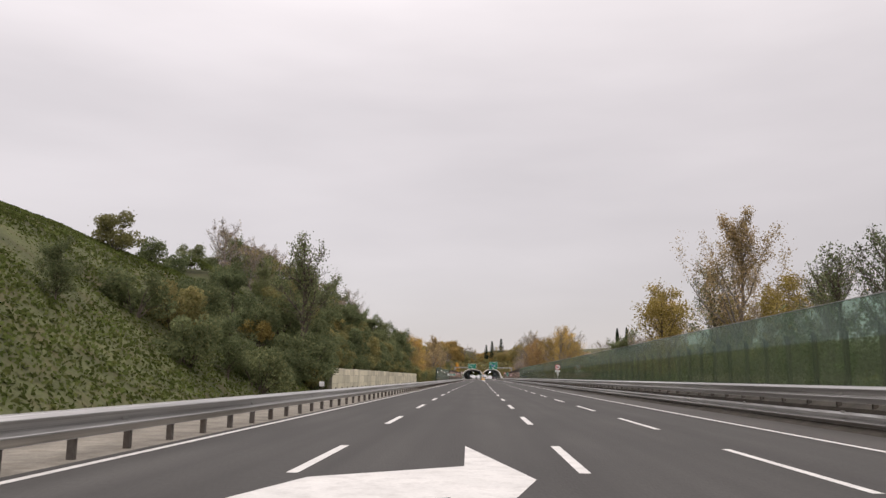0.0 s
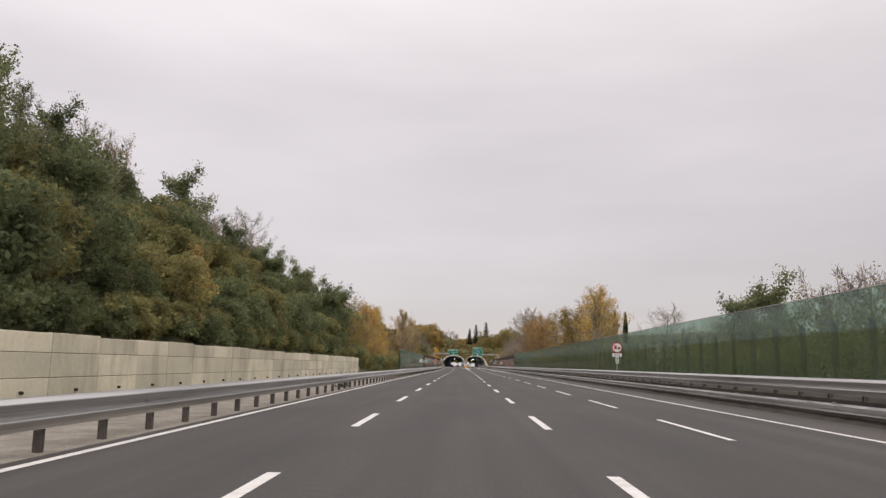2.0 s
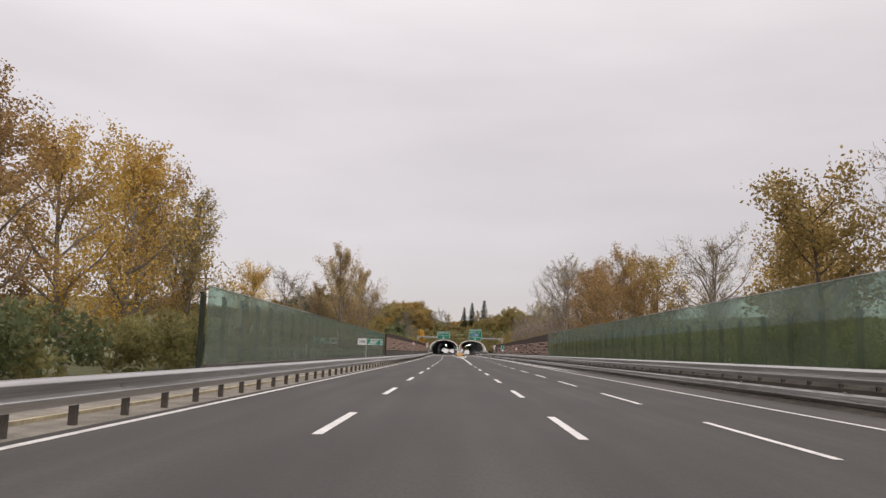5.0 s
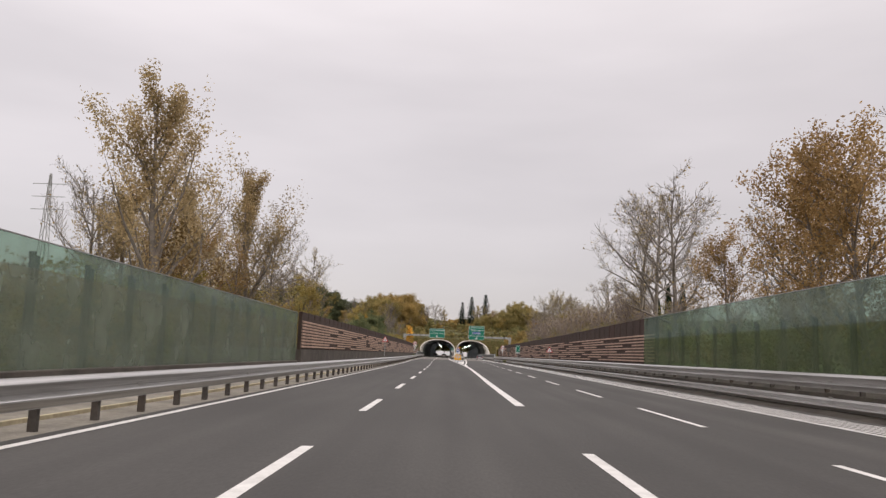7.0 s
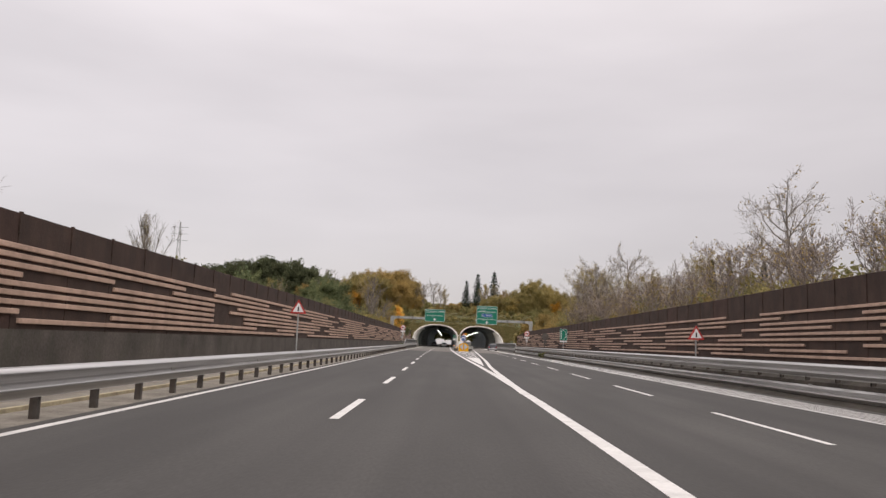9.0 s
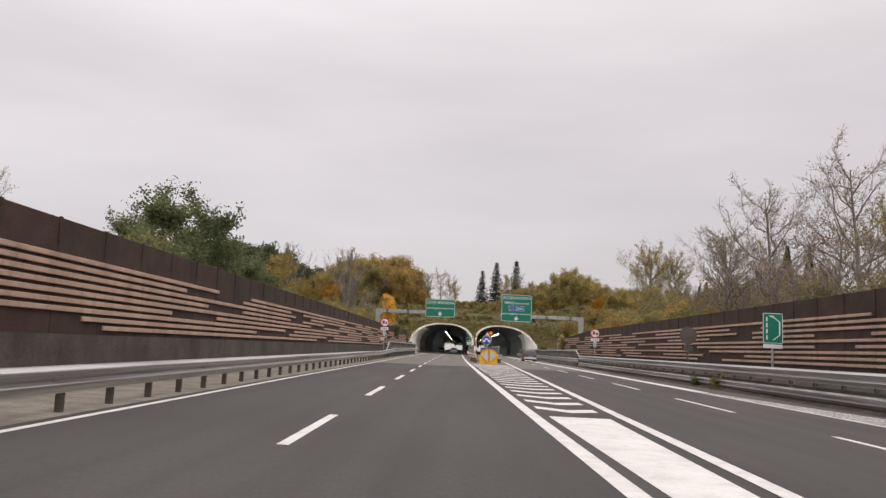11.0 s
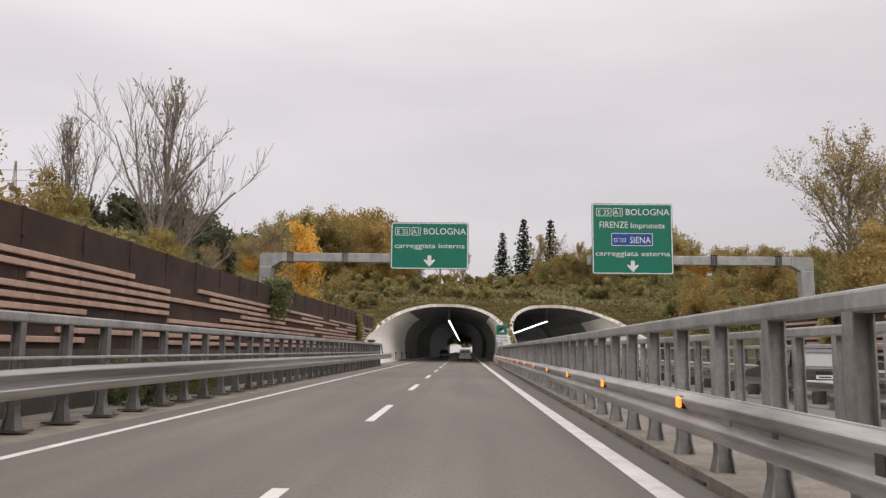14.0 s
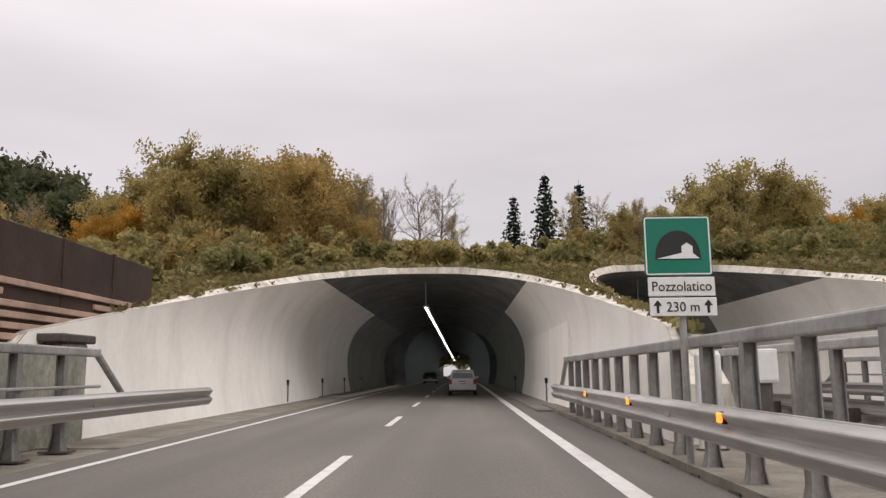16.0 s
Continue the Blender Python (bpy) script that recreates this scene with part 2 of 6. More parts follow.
M_WHITE = material("white_tunnel_concrete", (0.92, 0.89, 0.83), rough=0.85, var=0.05, scale=0.35, fine=6, bump=0.08, dirt_or_shade=(0.66, 0.61, 0.54, 0.35))
M_RIM = material("weathered_rim_concrete", (0.60, 0.56, 0.49), rough=0.92, var=0.2, scale=0.9, fine=9, bump=0.35, dirt_or_shade=(0.16, 0.14, 0.11, 0.8))
M_GREYW = material("grey_tunnel_wall", (0.225, 0.23, 0.205), rough=0.8, var=0.14, scale=0.5, fine=7, bump=0.1, dirt_or_shade=(0.12, 0.115, 0.10, 0.5))
M_KERBT = material("tunnel_kerb_concrete", (0.20, 0.185, 0.165), rough=0.9, var=0.2, scale=1.0, fine=14, bump=0.2)
M_VAULT = material("sooty_vault", (0.175, 0.177, 0.172), rough=0.9, var=0.25, scale=0.5, fine=8, bump=0.1, dirt_or_shade=(0.05, 0.05, 0.05, 0.6))
M_INNER = material("inner_tunnel_wall", (0.22, 0.235, 0.245), rough=0.8, var=0.2, scale=0.6, fine=8, bump=0.1, dirt_or_shade=(0.13, 0.13, 0.125, 0.6))
M_BROWN = material("brown_noise_panel", (0.054, 0.033, 0.025), rough=0.9, var=0.25, scale=1.0, fine=24, bump=0.35, dirt_or_shade=(0.030, 0.024, 0.020, 0.6))
M_BROWN2 = material("rust_recess_panel", (0.060, 0.034, 0.026), rough=0.9, var=0.25, scale=1.0, fine=24, bump=0.35)
M_SLAT = material("beige_slat", (0.47, 0.325, 0.25), rough=0.8, var=0.16, scale=0.9, fine=14, bump=0.12, dirt_or_shade=(0.20, 0.14, 0.105, 0.5))
M_BASE = material("dark_base_concrete", (0.085, 0.072, 0.062), rough=0.95, var=0.3, scale=0.8, fine=14, bump=0.3, dirt_or_shade=(0.05, 0.05, 0.035, 0.6))
M_MOSS = material("mossy_concrete", (0.30, 0.30, 0.25), rough=0.95, var=0.3, scale=1.1, fine=10, bump=0.3, dirt_or_shade=(0.10, 0.11, 0.06, 0.75))
M_GLASS = clear_sheet("green_acrylic", (0.70, 0.82, 0.69), (0.155, 0.180, 0.115), 0.36)
M_GLASS2 = clear_sheet("pale_acrylic", (0.71, 0.835, 0.755), (0.25, 0.295, 0.265), 0.32)
M_GLASS3 = clear_sheet("dusty_acrylic", (0.74, 0.82, 0.75), (0.215, 0.24, 0.195), 0.48)
M_POST = material("green_post", (0.035, 0.045, 0.030), rough=0.7, var=0.2, scale=2, fine=20, bump=0.08)
M_GREEN = material("sign_green", (0.006, 0.165, 0.105), rough=0.45, var=0.06, scale=1.2, fine=9, bump=0.0)
M_SIGNW = material("sign_white", (0.72, 0.72, 0.71), rough=0.45, var=0.06, scale=1.5, fine=12, bump=0.0)
M_BLUE = material("sign_blue", (0.010, 0.075, 0.30), rough=0.4, var=0.08, scale=3, fine=15, bump=0.0)
M_RED = material("sign_red", (0.42, 0.035, 0.03), rough=0.45, var=0.08, scale=3, fine=15, bump=0.0)
M_BLACK = material("matt_black", (0.018, 0.018, 0.018), rough=0.6, var=0.15, scale=3, fine=20, bump=0.0)
M_YELLOW = material("cushion_yellow", (0.92, 0.47, 0.012), rough=0.45, var=0.06, scale=2, fine=16, bump=0.03, dirt_or_shade=(0.62, 0.34, 0.03, 0.25))
M_GREYP = material("reflective_grey", (0.50, 0.49, 0.49), rough=0.5, var=0.1, scale=3, fine=20, bump=0.0)
M_BARK = material("bark", (0.105, 0.085, 0.066), rough=0.95, var=0.3, scale=3, fine=20, bump=0.5)
M_BARKL = material("pale_bark", (0.22, 0.19, 0.16), rough=0.95, var=0.35, scale=2, fine=14, bump=0.4)
M_TWIG = material("twig_bark", (0.26, 0.215, 0.19), rough=0.95, var=0.3, scale=2, fine=14, bump=0.3)
M_GRASS = material("grass_bank", (0.080, 0.086, 0.034), rough=1.0, var=0.4, scale=0.35, fine=7, bump=0.6, dirt_or_shade=(0.10, 0.075, 0.035, 0.75))
M_AMBER = glow("amber_lamp", (1.0, 0.27, 0.03), 1.7)
M_AMBER_OFF = material("amber_lens", (0.80, 0.36, 0.03), rough=0.3, var=0.05, scale=5, fine=30, bump=0.0)
M_TUBE = glow("tunnel_tube_light", (1.0, 1.0, 0.97), 9.0)
M_STUCCO = material("cream_stucco", (0.50, 0.42, 0.29), rough=0.9, var=0.12, scale=0.6, fine=10, bump=0.15, dirt_or_shade=(0.34, 0.28, 0.19, 0.4))
M_TILE = material("roof_tile", (0.24, 0.15, 0.10), rough=0.9, var=0.3, scale=1.5, fine=9, bump=0.4)
M_SHUTTER = material("shutter_brown", (0.10, 0.065, 0.04), rough=0.7, var=0.2, scale=3, fine=20, bump=0.1)
M_CAR_W = material("white_car_paint", (0.60, 0.60, 0.60), rough=0.3, var=0.05, scale=1.5, fine=20, bump=0.0, dirt_or_shade=(0.42, 0.40, 0.38, 0.35), spec=0.5)
M_CAR_D = material("dark_car_paint", (0.050, 0.044, 0.050), rough=0.3, metal=0.2, var=0.1, scale=1.5, fine=20, bump=0.0, spec=0.5)
M_CARGLASS = material("car_glass", (0.035, 0.04, 0.045), rough=0.08, var=0.1, scale=2, fine=20, bump=0.0, spec=0.6)
M_PLASTIC = material("dusty_plastic", (0.11, 0.125, 0.095), rough=0.4, var=0.3, scale=2.5, fine=12, bump=0.3, dirt_or_shade=(0.30, 0.29, 0.25, 0.5))
M_TYRE = material("tyre", (0.02, 0.02, 0.02), rough=0.85, var=0.2, scale=5, fine=40, bump=0.2)
M_TAIL = material("tail_lamp_red", (0.30, 0.012, 0.012), rough=0.25, var=0.05, scale=5, fine=40, bump=0.0)
M_SHRUB = foliage("shrub_leaf", (0.090, 0.111, 0.061), (0.164, 0.188, 0.095), (0.267, 0.267, 0.126), 0.52)
M_SHRUB2 = foliage("olive_leaf", (0.151, 0.151, 0.068), (0.232, 0.220, 0.096), (0.340, 0.282, 0.123), 0.55)
M_BROWNL = foliage("russet_leaf", (0.222, 0.168, 0.070), (0.357, 0.260, 0.102), (0.510, 0.369, 0.142), 0.58)
M_ORANGE = foliage("orange_leaf", (0.252, 0.131, 0.029), (0.420, 0.226, 0.042), (0.546, 0.326, 0.079), 0.5)
M_YELLOWL = foliage("yellow_leaf", (0.22, 0.165, 0.060), (0.36, 0.275, 0.095), (0.50, 0.39, 0.160), 0.4)
M_RUST = foliage("rust_leaf", (0.203, 0.133, 0.067), (0.331, 0.213, 0.095), (0.472, 0.326, 0.151), 0.5)
M_GREENL = foliage("oak_leaf", (0.228, 0.202, 0.088), (0.349, 0.287, 0.119), (0.475, 0.371, 0.152), 0.58)
M_TAN = foliage("tan_leaf", (0.241, 0.180, 0.099), (0.386, 0.295, 0.161), (0.557, 0.436, 0.248), 0.5)
M_GOLD = foliage("golden_leaf", (0.36, 0.235, 0.066), (0.54, 0.370, 0.110), (0.68, 0.510, 0.190), 0.4)
M_GOLDB = foliage("bright_gold_leaf", (0.58, 0.33, 0.055), (0.76, 0.48, 0.100), (0.88, 0.64, 0.220), 0.5)
M_YTREE = foliage("pale_yellow_leaf", (0.20, 0.160, 0.048), (0.33, 0.255, 0.080), (0.48, 0.370, 0.140), 0.4)
M_THICKY = foliage("yellowing_leaf", (0.183, 0.170, 0.069), (0.309, 0.270, 0.115), (0.477, 0.386, 0.178), 0.55)
M_PINE = foliage("pine_needle", (0.066, 0.077, 0.044), (0.103, 0.114, 0.064), (0.149, 0.154, 0.086), 0.45)
M_FIR = foliage("fir_needle", (0.015, 0.027, 0.018), (0.027, 0.042, 0.027), (0.045, 0.060, 0.036), 0.15)
M_DRY = foliage("dry_grass_blade", (0.110, 0.105, 0.042), (0.185, 0.155, 0.068), (0.285, 0.225, 0.108))
M_LAWN = foliage("grass_blade", (0.061, 0.080, 0.023), (0.093, 0.113, 0.034), (0.135, 0.130, 0.050))


# Builders
def mesh_of(name, bm):
    me = bpy.data.meshes.new(name)
    bm.normal_update()
    bm.to_mesh(me)
    bm.free()
    return me


def part(name, bm, mat, parent=None, label="", smooth=False):
    """Links a bmesh, or a mesh already made, as one mesh object under a thing or a part."""
    me = bm if isinstance(bm, bpy.types.Mesh) else mesh_of(name, bm)
    if mat and not me.materials:
        me.materials.append(mat)
    if smooth:
        me.polygons.foreach_set("use_smooth", [True] * len(me.polygons))
    ob = new(name, me)
    if parent:
        ob.parent = parent
    if label:
        ob["label"] = label
    return ob


def thing(name, label="", category="", group="", kind="", at=(0, 0, 0)):
    ob = new(name)
    ob.empty_display_size = 0.2
    ob.location = at
    return tagged(ob, label, category, group, kind)


def box(bm, x0, x1, y0, y1, z0, z1):
    v = [bm.verts.new(p) for p in ((x0, y0, z0), (x1, y0, z0), (x1, y1, z0), (x0, y1, z0), (x0, y0, z1), (x1, y0, z1), (x1, y1, z1), (x0, y1, z1))]
    for f in ((3, 2, 1, 0), (4, 5, 6, 7), (0, 1, 5, 4), (1, 2, 6, 5), (2, 3, 7, 6), (3, 0, 4, 7)):
        bm.faces.new([v[i] for i in f])
    return v


def bevel(bm, w, seg=1):
    bmesh.ops.bevel(bm, geom=list(bm.edges), offset=w, segments=seg, affect="EDGES", profile=0.6)
    return bm


def box_bm(x0, x1, y0, y1, z0, z1, b=0.0):
    bm = bmesh.new()
    box(bm, x0, x1, y0, y1, z0, z1)
    return bevel(bm, b) if b else bm


def tube(bm, p0, p1, r0, r1=None, sides=8, caps=True):
    """A tapered round bar between two points."""
    r1 = r0 if r1 is None else r1
    p0, p1 = Vector(p0), Vector(p1)
    q = (p1 - p0).to_track_quat("Z", "Y")
    rings = []
    for p, r in ((p0, r0), (p1, r1)):
        rings.append([bm.verts.new(p + q @ Vector((r * math.cos(a), r * math.sin(a), 0))) for a in (2 * math.pi * i / sides for i in range(sides))])
    for i in range(sides):
        j = (i + 1) % sides
        bm.faces.new((rings[0][i], rings[0][j], rings[1][j], rings[1][i]))
    if caps:
        bm.faces.new(rings[0][::-1])
        bm.faces.new(rings[1])


def disc(bm, c, r, y0, y1, sides=32):
    """A round plate that faces along y."""
    a = [bm.verts.new((c[0] + r * math.cos(2 * math.pi * i / sides), y0, c[1] + r * math.sin(2 * math.pi * i / sides))) for i in range(sides)]
    b = [bm.verts.new((v.co.x, y1, v.co.z)) for v in a]
    bm.faces.new(a)
    bm.faces.new(b[::-1])
    for i in range(sides):
        j = (i + 1) % sides
        bm.faces.new((a[j], a[i], b[i], b[j]))


def plate(pts, y0, y1):
    """A flat plate with the outline pts (x, z), between y0 (front) and y1."""
    bm = bmesh.new()
    a = [bm.verts.new((x, y0, z)) for x, z in pts]
    b = [bm.verts.new((x, y1, z)) for x, z in pts]
    bm.faces.new(a)
    bm.faces.new(b[::-1])
    for i in range(len(pts)):
        j = (i + 1) % len(pts)
        bm.faces.new((a[j], a[i], b[i], b[j]))
    bmesh.ops.recalc_face_normals(bm, faces=list(bm.faces))
    return bm


def rounded(x0, x1, z0, z1, r, n=5):
    out = []
    for cx, cz, a0 in ((x1 - r, z1 - r, 0), (x0 + r, z1 - r, 90), (x0 + r, z0 + r, 180), (x1 - r, z0 + r, 270)):
        for i in range(n + 1):
            a = radians(a0 + 90 * i / n)
            out.append((cx + r * math.cos(a), cz + r * math.sin(a)))
    return out


def sweep(profile, ys, fx, fz=None, closed=True):
    """A profile (dx, z) carried along y; fx gives the line's x at y, fz a lift."""
    bm = bmesh.new()
    rings = [[bm.verts.new((fx(y) + dx, y, z + (fz(y) if fz else 0))) for dx, z in profile] for y in ys]
    k = len(profile)
    for a, b in zip(rings, rings[1:]):
        for i in range(k if closed else k - 1):
            j = (i + 1) % k
            bm.faces.new((a[i], a[j], b[j], b[i]))
    if closed:
        bm.faces.new(rings[0][::-1])
        bm.faces.new(rings[-1])
    bmesh.ops.recalc_face_normals(bm, faces=list(bm.faces))
    return bm


def text(body, x, y, z, size, mat, parent, align="CENTER", width=None, name="lettering"):
    """Letters that stand upright and face towards -y; z is the base line."""
    cu = bpy.data.curves.new(name, "FONT")
    cu.body, cu.size, cu.align_x, cu.extrude = body, size, align, 0.004
    cu.materials.append(mat)
    cu.resolution_u = 3
    ob = new(name, cu)
    ob.parent = parent
    sx = 1.0
    if width:
        bpy.context.view_layer.update()
        sx = width / max(ob.dimensions.x, 0.01)
    ob.matrix_local = pose(x, y, z, 90, 0, 0) @ Matrix.Diagonal((sx, 1, 1, 1))
    return ob


# The painted lines, as x at every 60 m of the road.
NODES = [60.0 * i for i in range(12)]
LINES = {
    "left_edge": (-5.82, -5.67, -5.64, -5.38, -5.11, -5.38, -6.12, -6.47, -6.69, -6.84, -6.91, -6.95),
    "left_lane": (-2.57, -2.58, -2.33, -1.97, -1.63, -1.74, -2.40, -2.75, -2.91, -3.05, -2.90, -2.80),
    "mid_lane": (1.52, 1.56, 1.79, 2.22, 2.23, 2.46, 1.55, 0.93, 0.83, 1.00, 1.07, 1.11),
    "right_lane": (4.76, 4.91, 5.25, 5.42, 5.76, 6.51, 7.41, 8.01, 8.26, 8.38, 8.43, 8.46),
    "right_edge": (7.67, 7.98, 8.50, 8.90, 9.20, 9.65, 9.95, 10.08, 10.13, 10.16, 10.17, 10.18),
}


def line_x(key, y):
    v = LINES[key]
    s = min(max(y / 60.0, 0.0), 10.999)
    i = int(s)
    f = s - i
    p = [v[min(max(k, 0), 11)] for k in (i - 1, i, i + 1, i + 2)]
    x = p[1] + 0.5 * f * (p[2] - p[0] + f * (2 * p[0] - 5 * p[1] + 4 * p[2] - p[3] + f * (3 * (p[1] - p[2]) + p[3] - p[0])))
    return x + (v[1] - v[0]) * min(y, 0) / 60.0


def steps(y0, y1, d):
    n = max(1, round((y1 - y0) / d))
    return [y0 + (y1 - y0) * i / n for i in range(n + 1)]


ROAD_END, JOINT = 760.0, 395.5


def rail_left(y):
    k = min(max((y - 330) / 95, 0), 1)
    return line_x("left_edge", y) - 0.66 - 0.72 * k * k * (3 - 2 * k)


def rail_right(y):
    return line_x("right_edge", y) + 2.35


def smooth_step(a, b, v):
    k = min(max((v - a) / (b - a), 0.0), 1.0)
    return k * k * (3 - 2 * k)


def nose_left(y):
    """Line of the barrier between the two carriageways, left face."""
    return 1.60 + 0.0085 * (y - 445) + 0.60 * (1 - smooth_step(410.5, 422, y))


# Road surface
def strip(f0, f1, ys, z):
    bm = bmesh.new()
    rows = [(bm.verts.new((f0(y), y, z)), bm.verts.new((f1(y), y, z))) for y in ys]
    for a, b in zip(rows, rows[1:]):
        bm.faces.new((a[0], a[1], b[1], b[0]))
    return bm


def slab(name, mat, f0, f1, y0, y1, z, label, cat, depth=0.12, d=10):
    bm = strip(f0, f1, steps(y0, y1, d), z)
    r = bmesh.ops.extrude_face_region(bm, geom=list(bm.faces))
    for v in r["geom"]:
        if isinstance(v, bmesh.types.BMVert):
            v.co.z -= depth
    bmesh.ops.recalc_face_normals(bm, faces=list(bm.faces))
    return tagged(part(name, bm, mat), label, cat, kind="structure")


ROAD_L = lambda y: line_x("left_edge", y) - 0.33
slab("road", M_ASPHALT, ROAD_L, lambda y: line_x("right_edge", y) + 0.10, -60, JOINT, 0.0, "worn dark grey asphalt motorway carriageway", "road")
slab("hard_shoulder", M_SHOULDER, lambda y: line_x("right_edge", y) + 0.10, lambda y: line_x("right_edge", y) + 1.9, -60, JOINT, 0.0, "dusty paler asphalt hard shoulder along the guard rail", "road")
slab("road_near_tunnel", M_ASPHALT2, lambda y: ROAD_L(y) - 0.35, lambda y: 13.0, JOINT, 1000, 0.0, "pale newer asphalt towards the tunnels", "road")
slab("verge_left", M_VERGE, lambda y: -12.4 if y < 150 else -10.2, lambda y: ROAD_L(y) + 0.0, -60, JOINT, -0.02, "pale dusty concrete verge under the guard rail", "verge")
slab("verge_right", M_SOIL, lambda y: line_x("right_edge", y) + 1.88, lambda y: 16.6, -60, JOINT, -0.02, "dark soil verge under the guard rail", "verge")
def soil_bank():
    """Dirt heaped behind the guard rail: a sloping face, then a flat top up to the barrier."""
    bm = bmesh.new()
    rows = []
    for y in steps(-60, 412, 4):
        a = rail_right(y)
        n1 = 0.07 * noise.noise(Vector((1.3, y * 0.35, 4)))
        edge = 15.9 if y > 273 else 14.8
        rows.append([bm.verts.new(p) for p in ((a - 0.55 + n1, y, -0.03), (a - 0.12, y, 0.10 + n1), (a - 0.08, y, 0.30), (a - 0.065, y, 0.60 + 0.4 * n1), (a + 0.45, y, 0.81), (edge, y, 0.82), (edge, y, -0.03))])
    for a, b in zip(rows, rows[1:]):
        for k in range(7):
            bm.faces.new((a[k], a[(k + 1) % 7], b[(k + 1) % 7], b[k]))
    bm.faces.new(rows[0][::-1])
    bm.faces.new(rows[-1])
    bmesh.ops.recalc_face_normals(bm, faces=list(bm.faces))
    return tagged(part("soil_bank_right", bm, M_SOIL), "low dark soil bank behind the steel guard rail", "bank", kind="structure")


soil_bank()
slab("kerb_left", M_KERB, lambda y: line_x("left_edge", y) - 1.50, lambda y: line_x("left_edge", y) - 1.40, 150, 330, 0.05, "thin yellowish concrete kerb on the verge", "kerb", 0.1)
slab("verge_bridge_left", M_VERGE, lambda y: -10.2, lambda y: ROAD_L(y) - 0.33, JOINT, 484, -0.03, "dusty concrete edge with sparse weeds beside the tunnel approach", "verge")


# Road markings: each stroke is a thin layer of paint on the road.
markings = thing("road_markings", "white painted lane lines, arrows and hatching on asphalt", "road marking", kind="structure")


def stroke(f, y0, y1, w, d=6, name="line", z=0.005):
    return part(name, strip(lambda y: f(y) - w / 2, lambda y: f(y) + w / 2, steps(y0, y1, d), z), M_PAINT, markings)


stroke(lambda y: line_x("left_edge", y), -60, 900, 0.16, name="edge_line")
stroke(lambda y: line_x("right_edge", y), -60, 368, 0.16, name="edge_line")
stroke(lambda y: line_x("right_edge", y) + 0.18, 368, 900, 0.58, name="edge_line")
stroke(lambda y: line_x("mid_lane", y), 234.5, 900, 0.26, name="solid_line")


def dashes(key, phase, y0, y1, w, length=4.4, period=11.5):
    y = phase + period * math.ceil((y0 - phase) / period)
    while y < y1:
        stroke(lambda v: line_x(key, v), y - length, y, w, name="lane_dash")
        y += period


dashes("left_lane", 5.43, -40, 230, 0.17)
dashes("left_lane", 5.2, 230, 352, 0.17, 4.6)
for y in (361.1, 371.8, 382.4, 392.6, 402.6):
    stroke(lambda v: line_x("left_lane", v), y - 4.9, y, 0.17, name="lane_dash")
dashes("left_lane", 10.75, JOINT + 9, 760, 0.17)
dashes("mid_lane", 5.79, -40, 234, 0.17)
dashes("right_lane", 5.6, -40, 460, 0.15, 5.8)


def gore_x(y):
    """Right line of the painted gore."""
    pts = ((297, 2.42), (320, 2.75), (343, 3.46), (365, 3.95), (384, 4.4), (403, 4.8), (420, 5.25), (470, 5.4), (900, 5.4))
    return float(np.interp(y, [p[0] for p in pts], [p[1] for p in pts]))


stroke(gore_x, 297, 500, 0.24, name="gore_line", z=0.010)
g_l, g_r = (lambda y: line_x("mid_lane", y) + 0.33), (lambda y: gore_x(y) - 0.36)
part("gore_fill", strip(g_l, g_r, steps(324, 352.2, 4), 0.005), M_PAINT, markings)
for k in range(-1, 22):
    y = 357.7 + 2.52 * k - 0.0089 * k * k
    bm = bmesh.new()
    a, c = g_l(y), g_r(y - 0.9)
    m_, w, up = a + (c - a) * 0.5, 0.86, 0.45
    v = [bm.verts.new((px, py, 0.005)) for px, py in ((a, y - w), (m_, y - 0.9 - w), (c, y - 0.9 + up - w), (c, y - 0.9 + up), (m_, y - 0.9), (a, y))]
    bm.faces.new((v[0], v[1], v[4], v[5]))
    bm.faces.new((v[1], v[2], v[3], v[4]))
    part("chevron", bm, M_PAINT, markings)


def hatch_x(y):
    """Outer line of the striped strip on the hard shoulder."""
    return line_x("right_edge", y) + float(np.interp(y, (196, 215, 366, 382), (0.2, 1.35, 1.35, 0.2)))


y = 190.0
while y < 356:
    xs = [(line_x("right_edge", y + 14.0 * k) + 1.42 - 1.3 * k) for k in (0, 1)]
    if xs[0] <= hatch_x(y) + 0.12:
        bm = bmesh.new()
        bm.faces.new([bm.verts.new(p) for p in ((xs[0], y, 0.005), (xs[1], y + 14.0, 0.005), (xs[1], y + 15.3, 0.005), (xs[0], y + 1.3, 0.005))])
        part("shoulder_stripe", bm, M_PAINT, markings)
    y += 2.7
bm = bmesh.new()
bm.faces.new([bm.verts.new((px, py, 0.005)) for px, py in ((0.78, 0.63), (-0.24, 5.6), (-0.2, 2.1), (-2.26, 0.6), (-3.1, -2.6), (-0.3, -1.0), (-0.12, -3.6))])
part("direction_arrow", bm, M_PAINT, markings, "large worn white arrow")


# Ground: one sheet out to the horizon, with the road's cutting, the wooded bank and the hill over the tunnels.
def smooth(a, b, v):
    k = min(max((v - a) / (b - a), 0.0), 1.0)
    return k * k * (3 - 2 * k)


def cut_z(y):
    """Height of the slanted tunnel mouths' upper edge at y."""
    return 2.0 + (y - 483.0) * 0.168


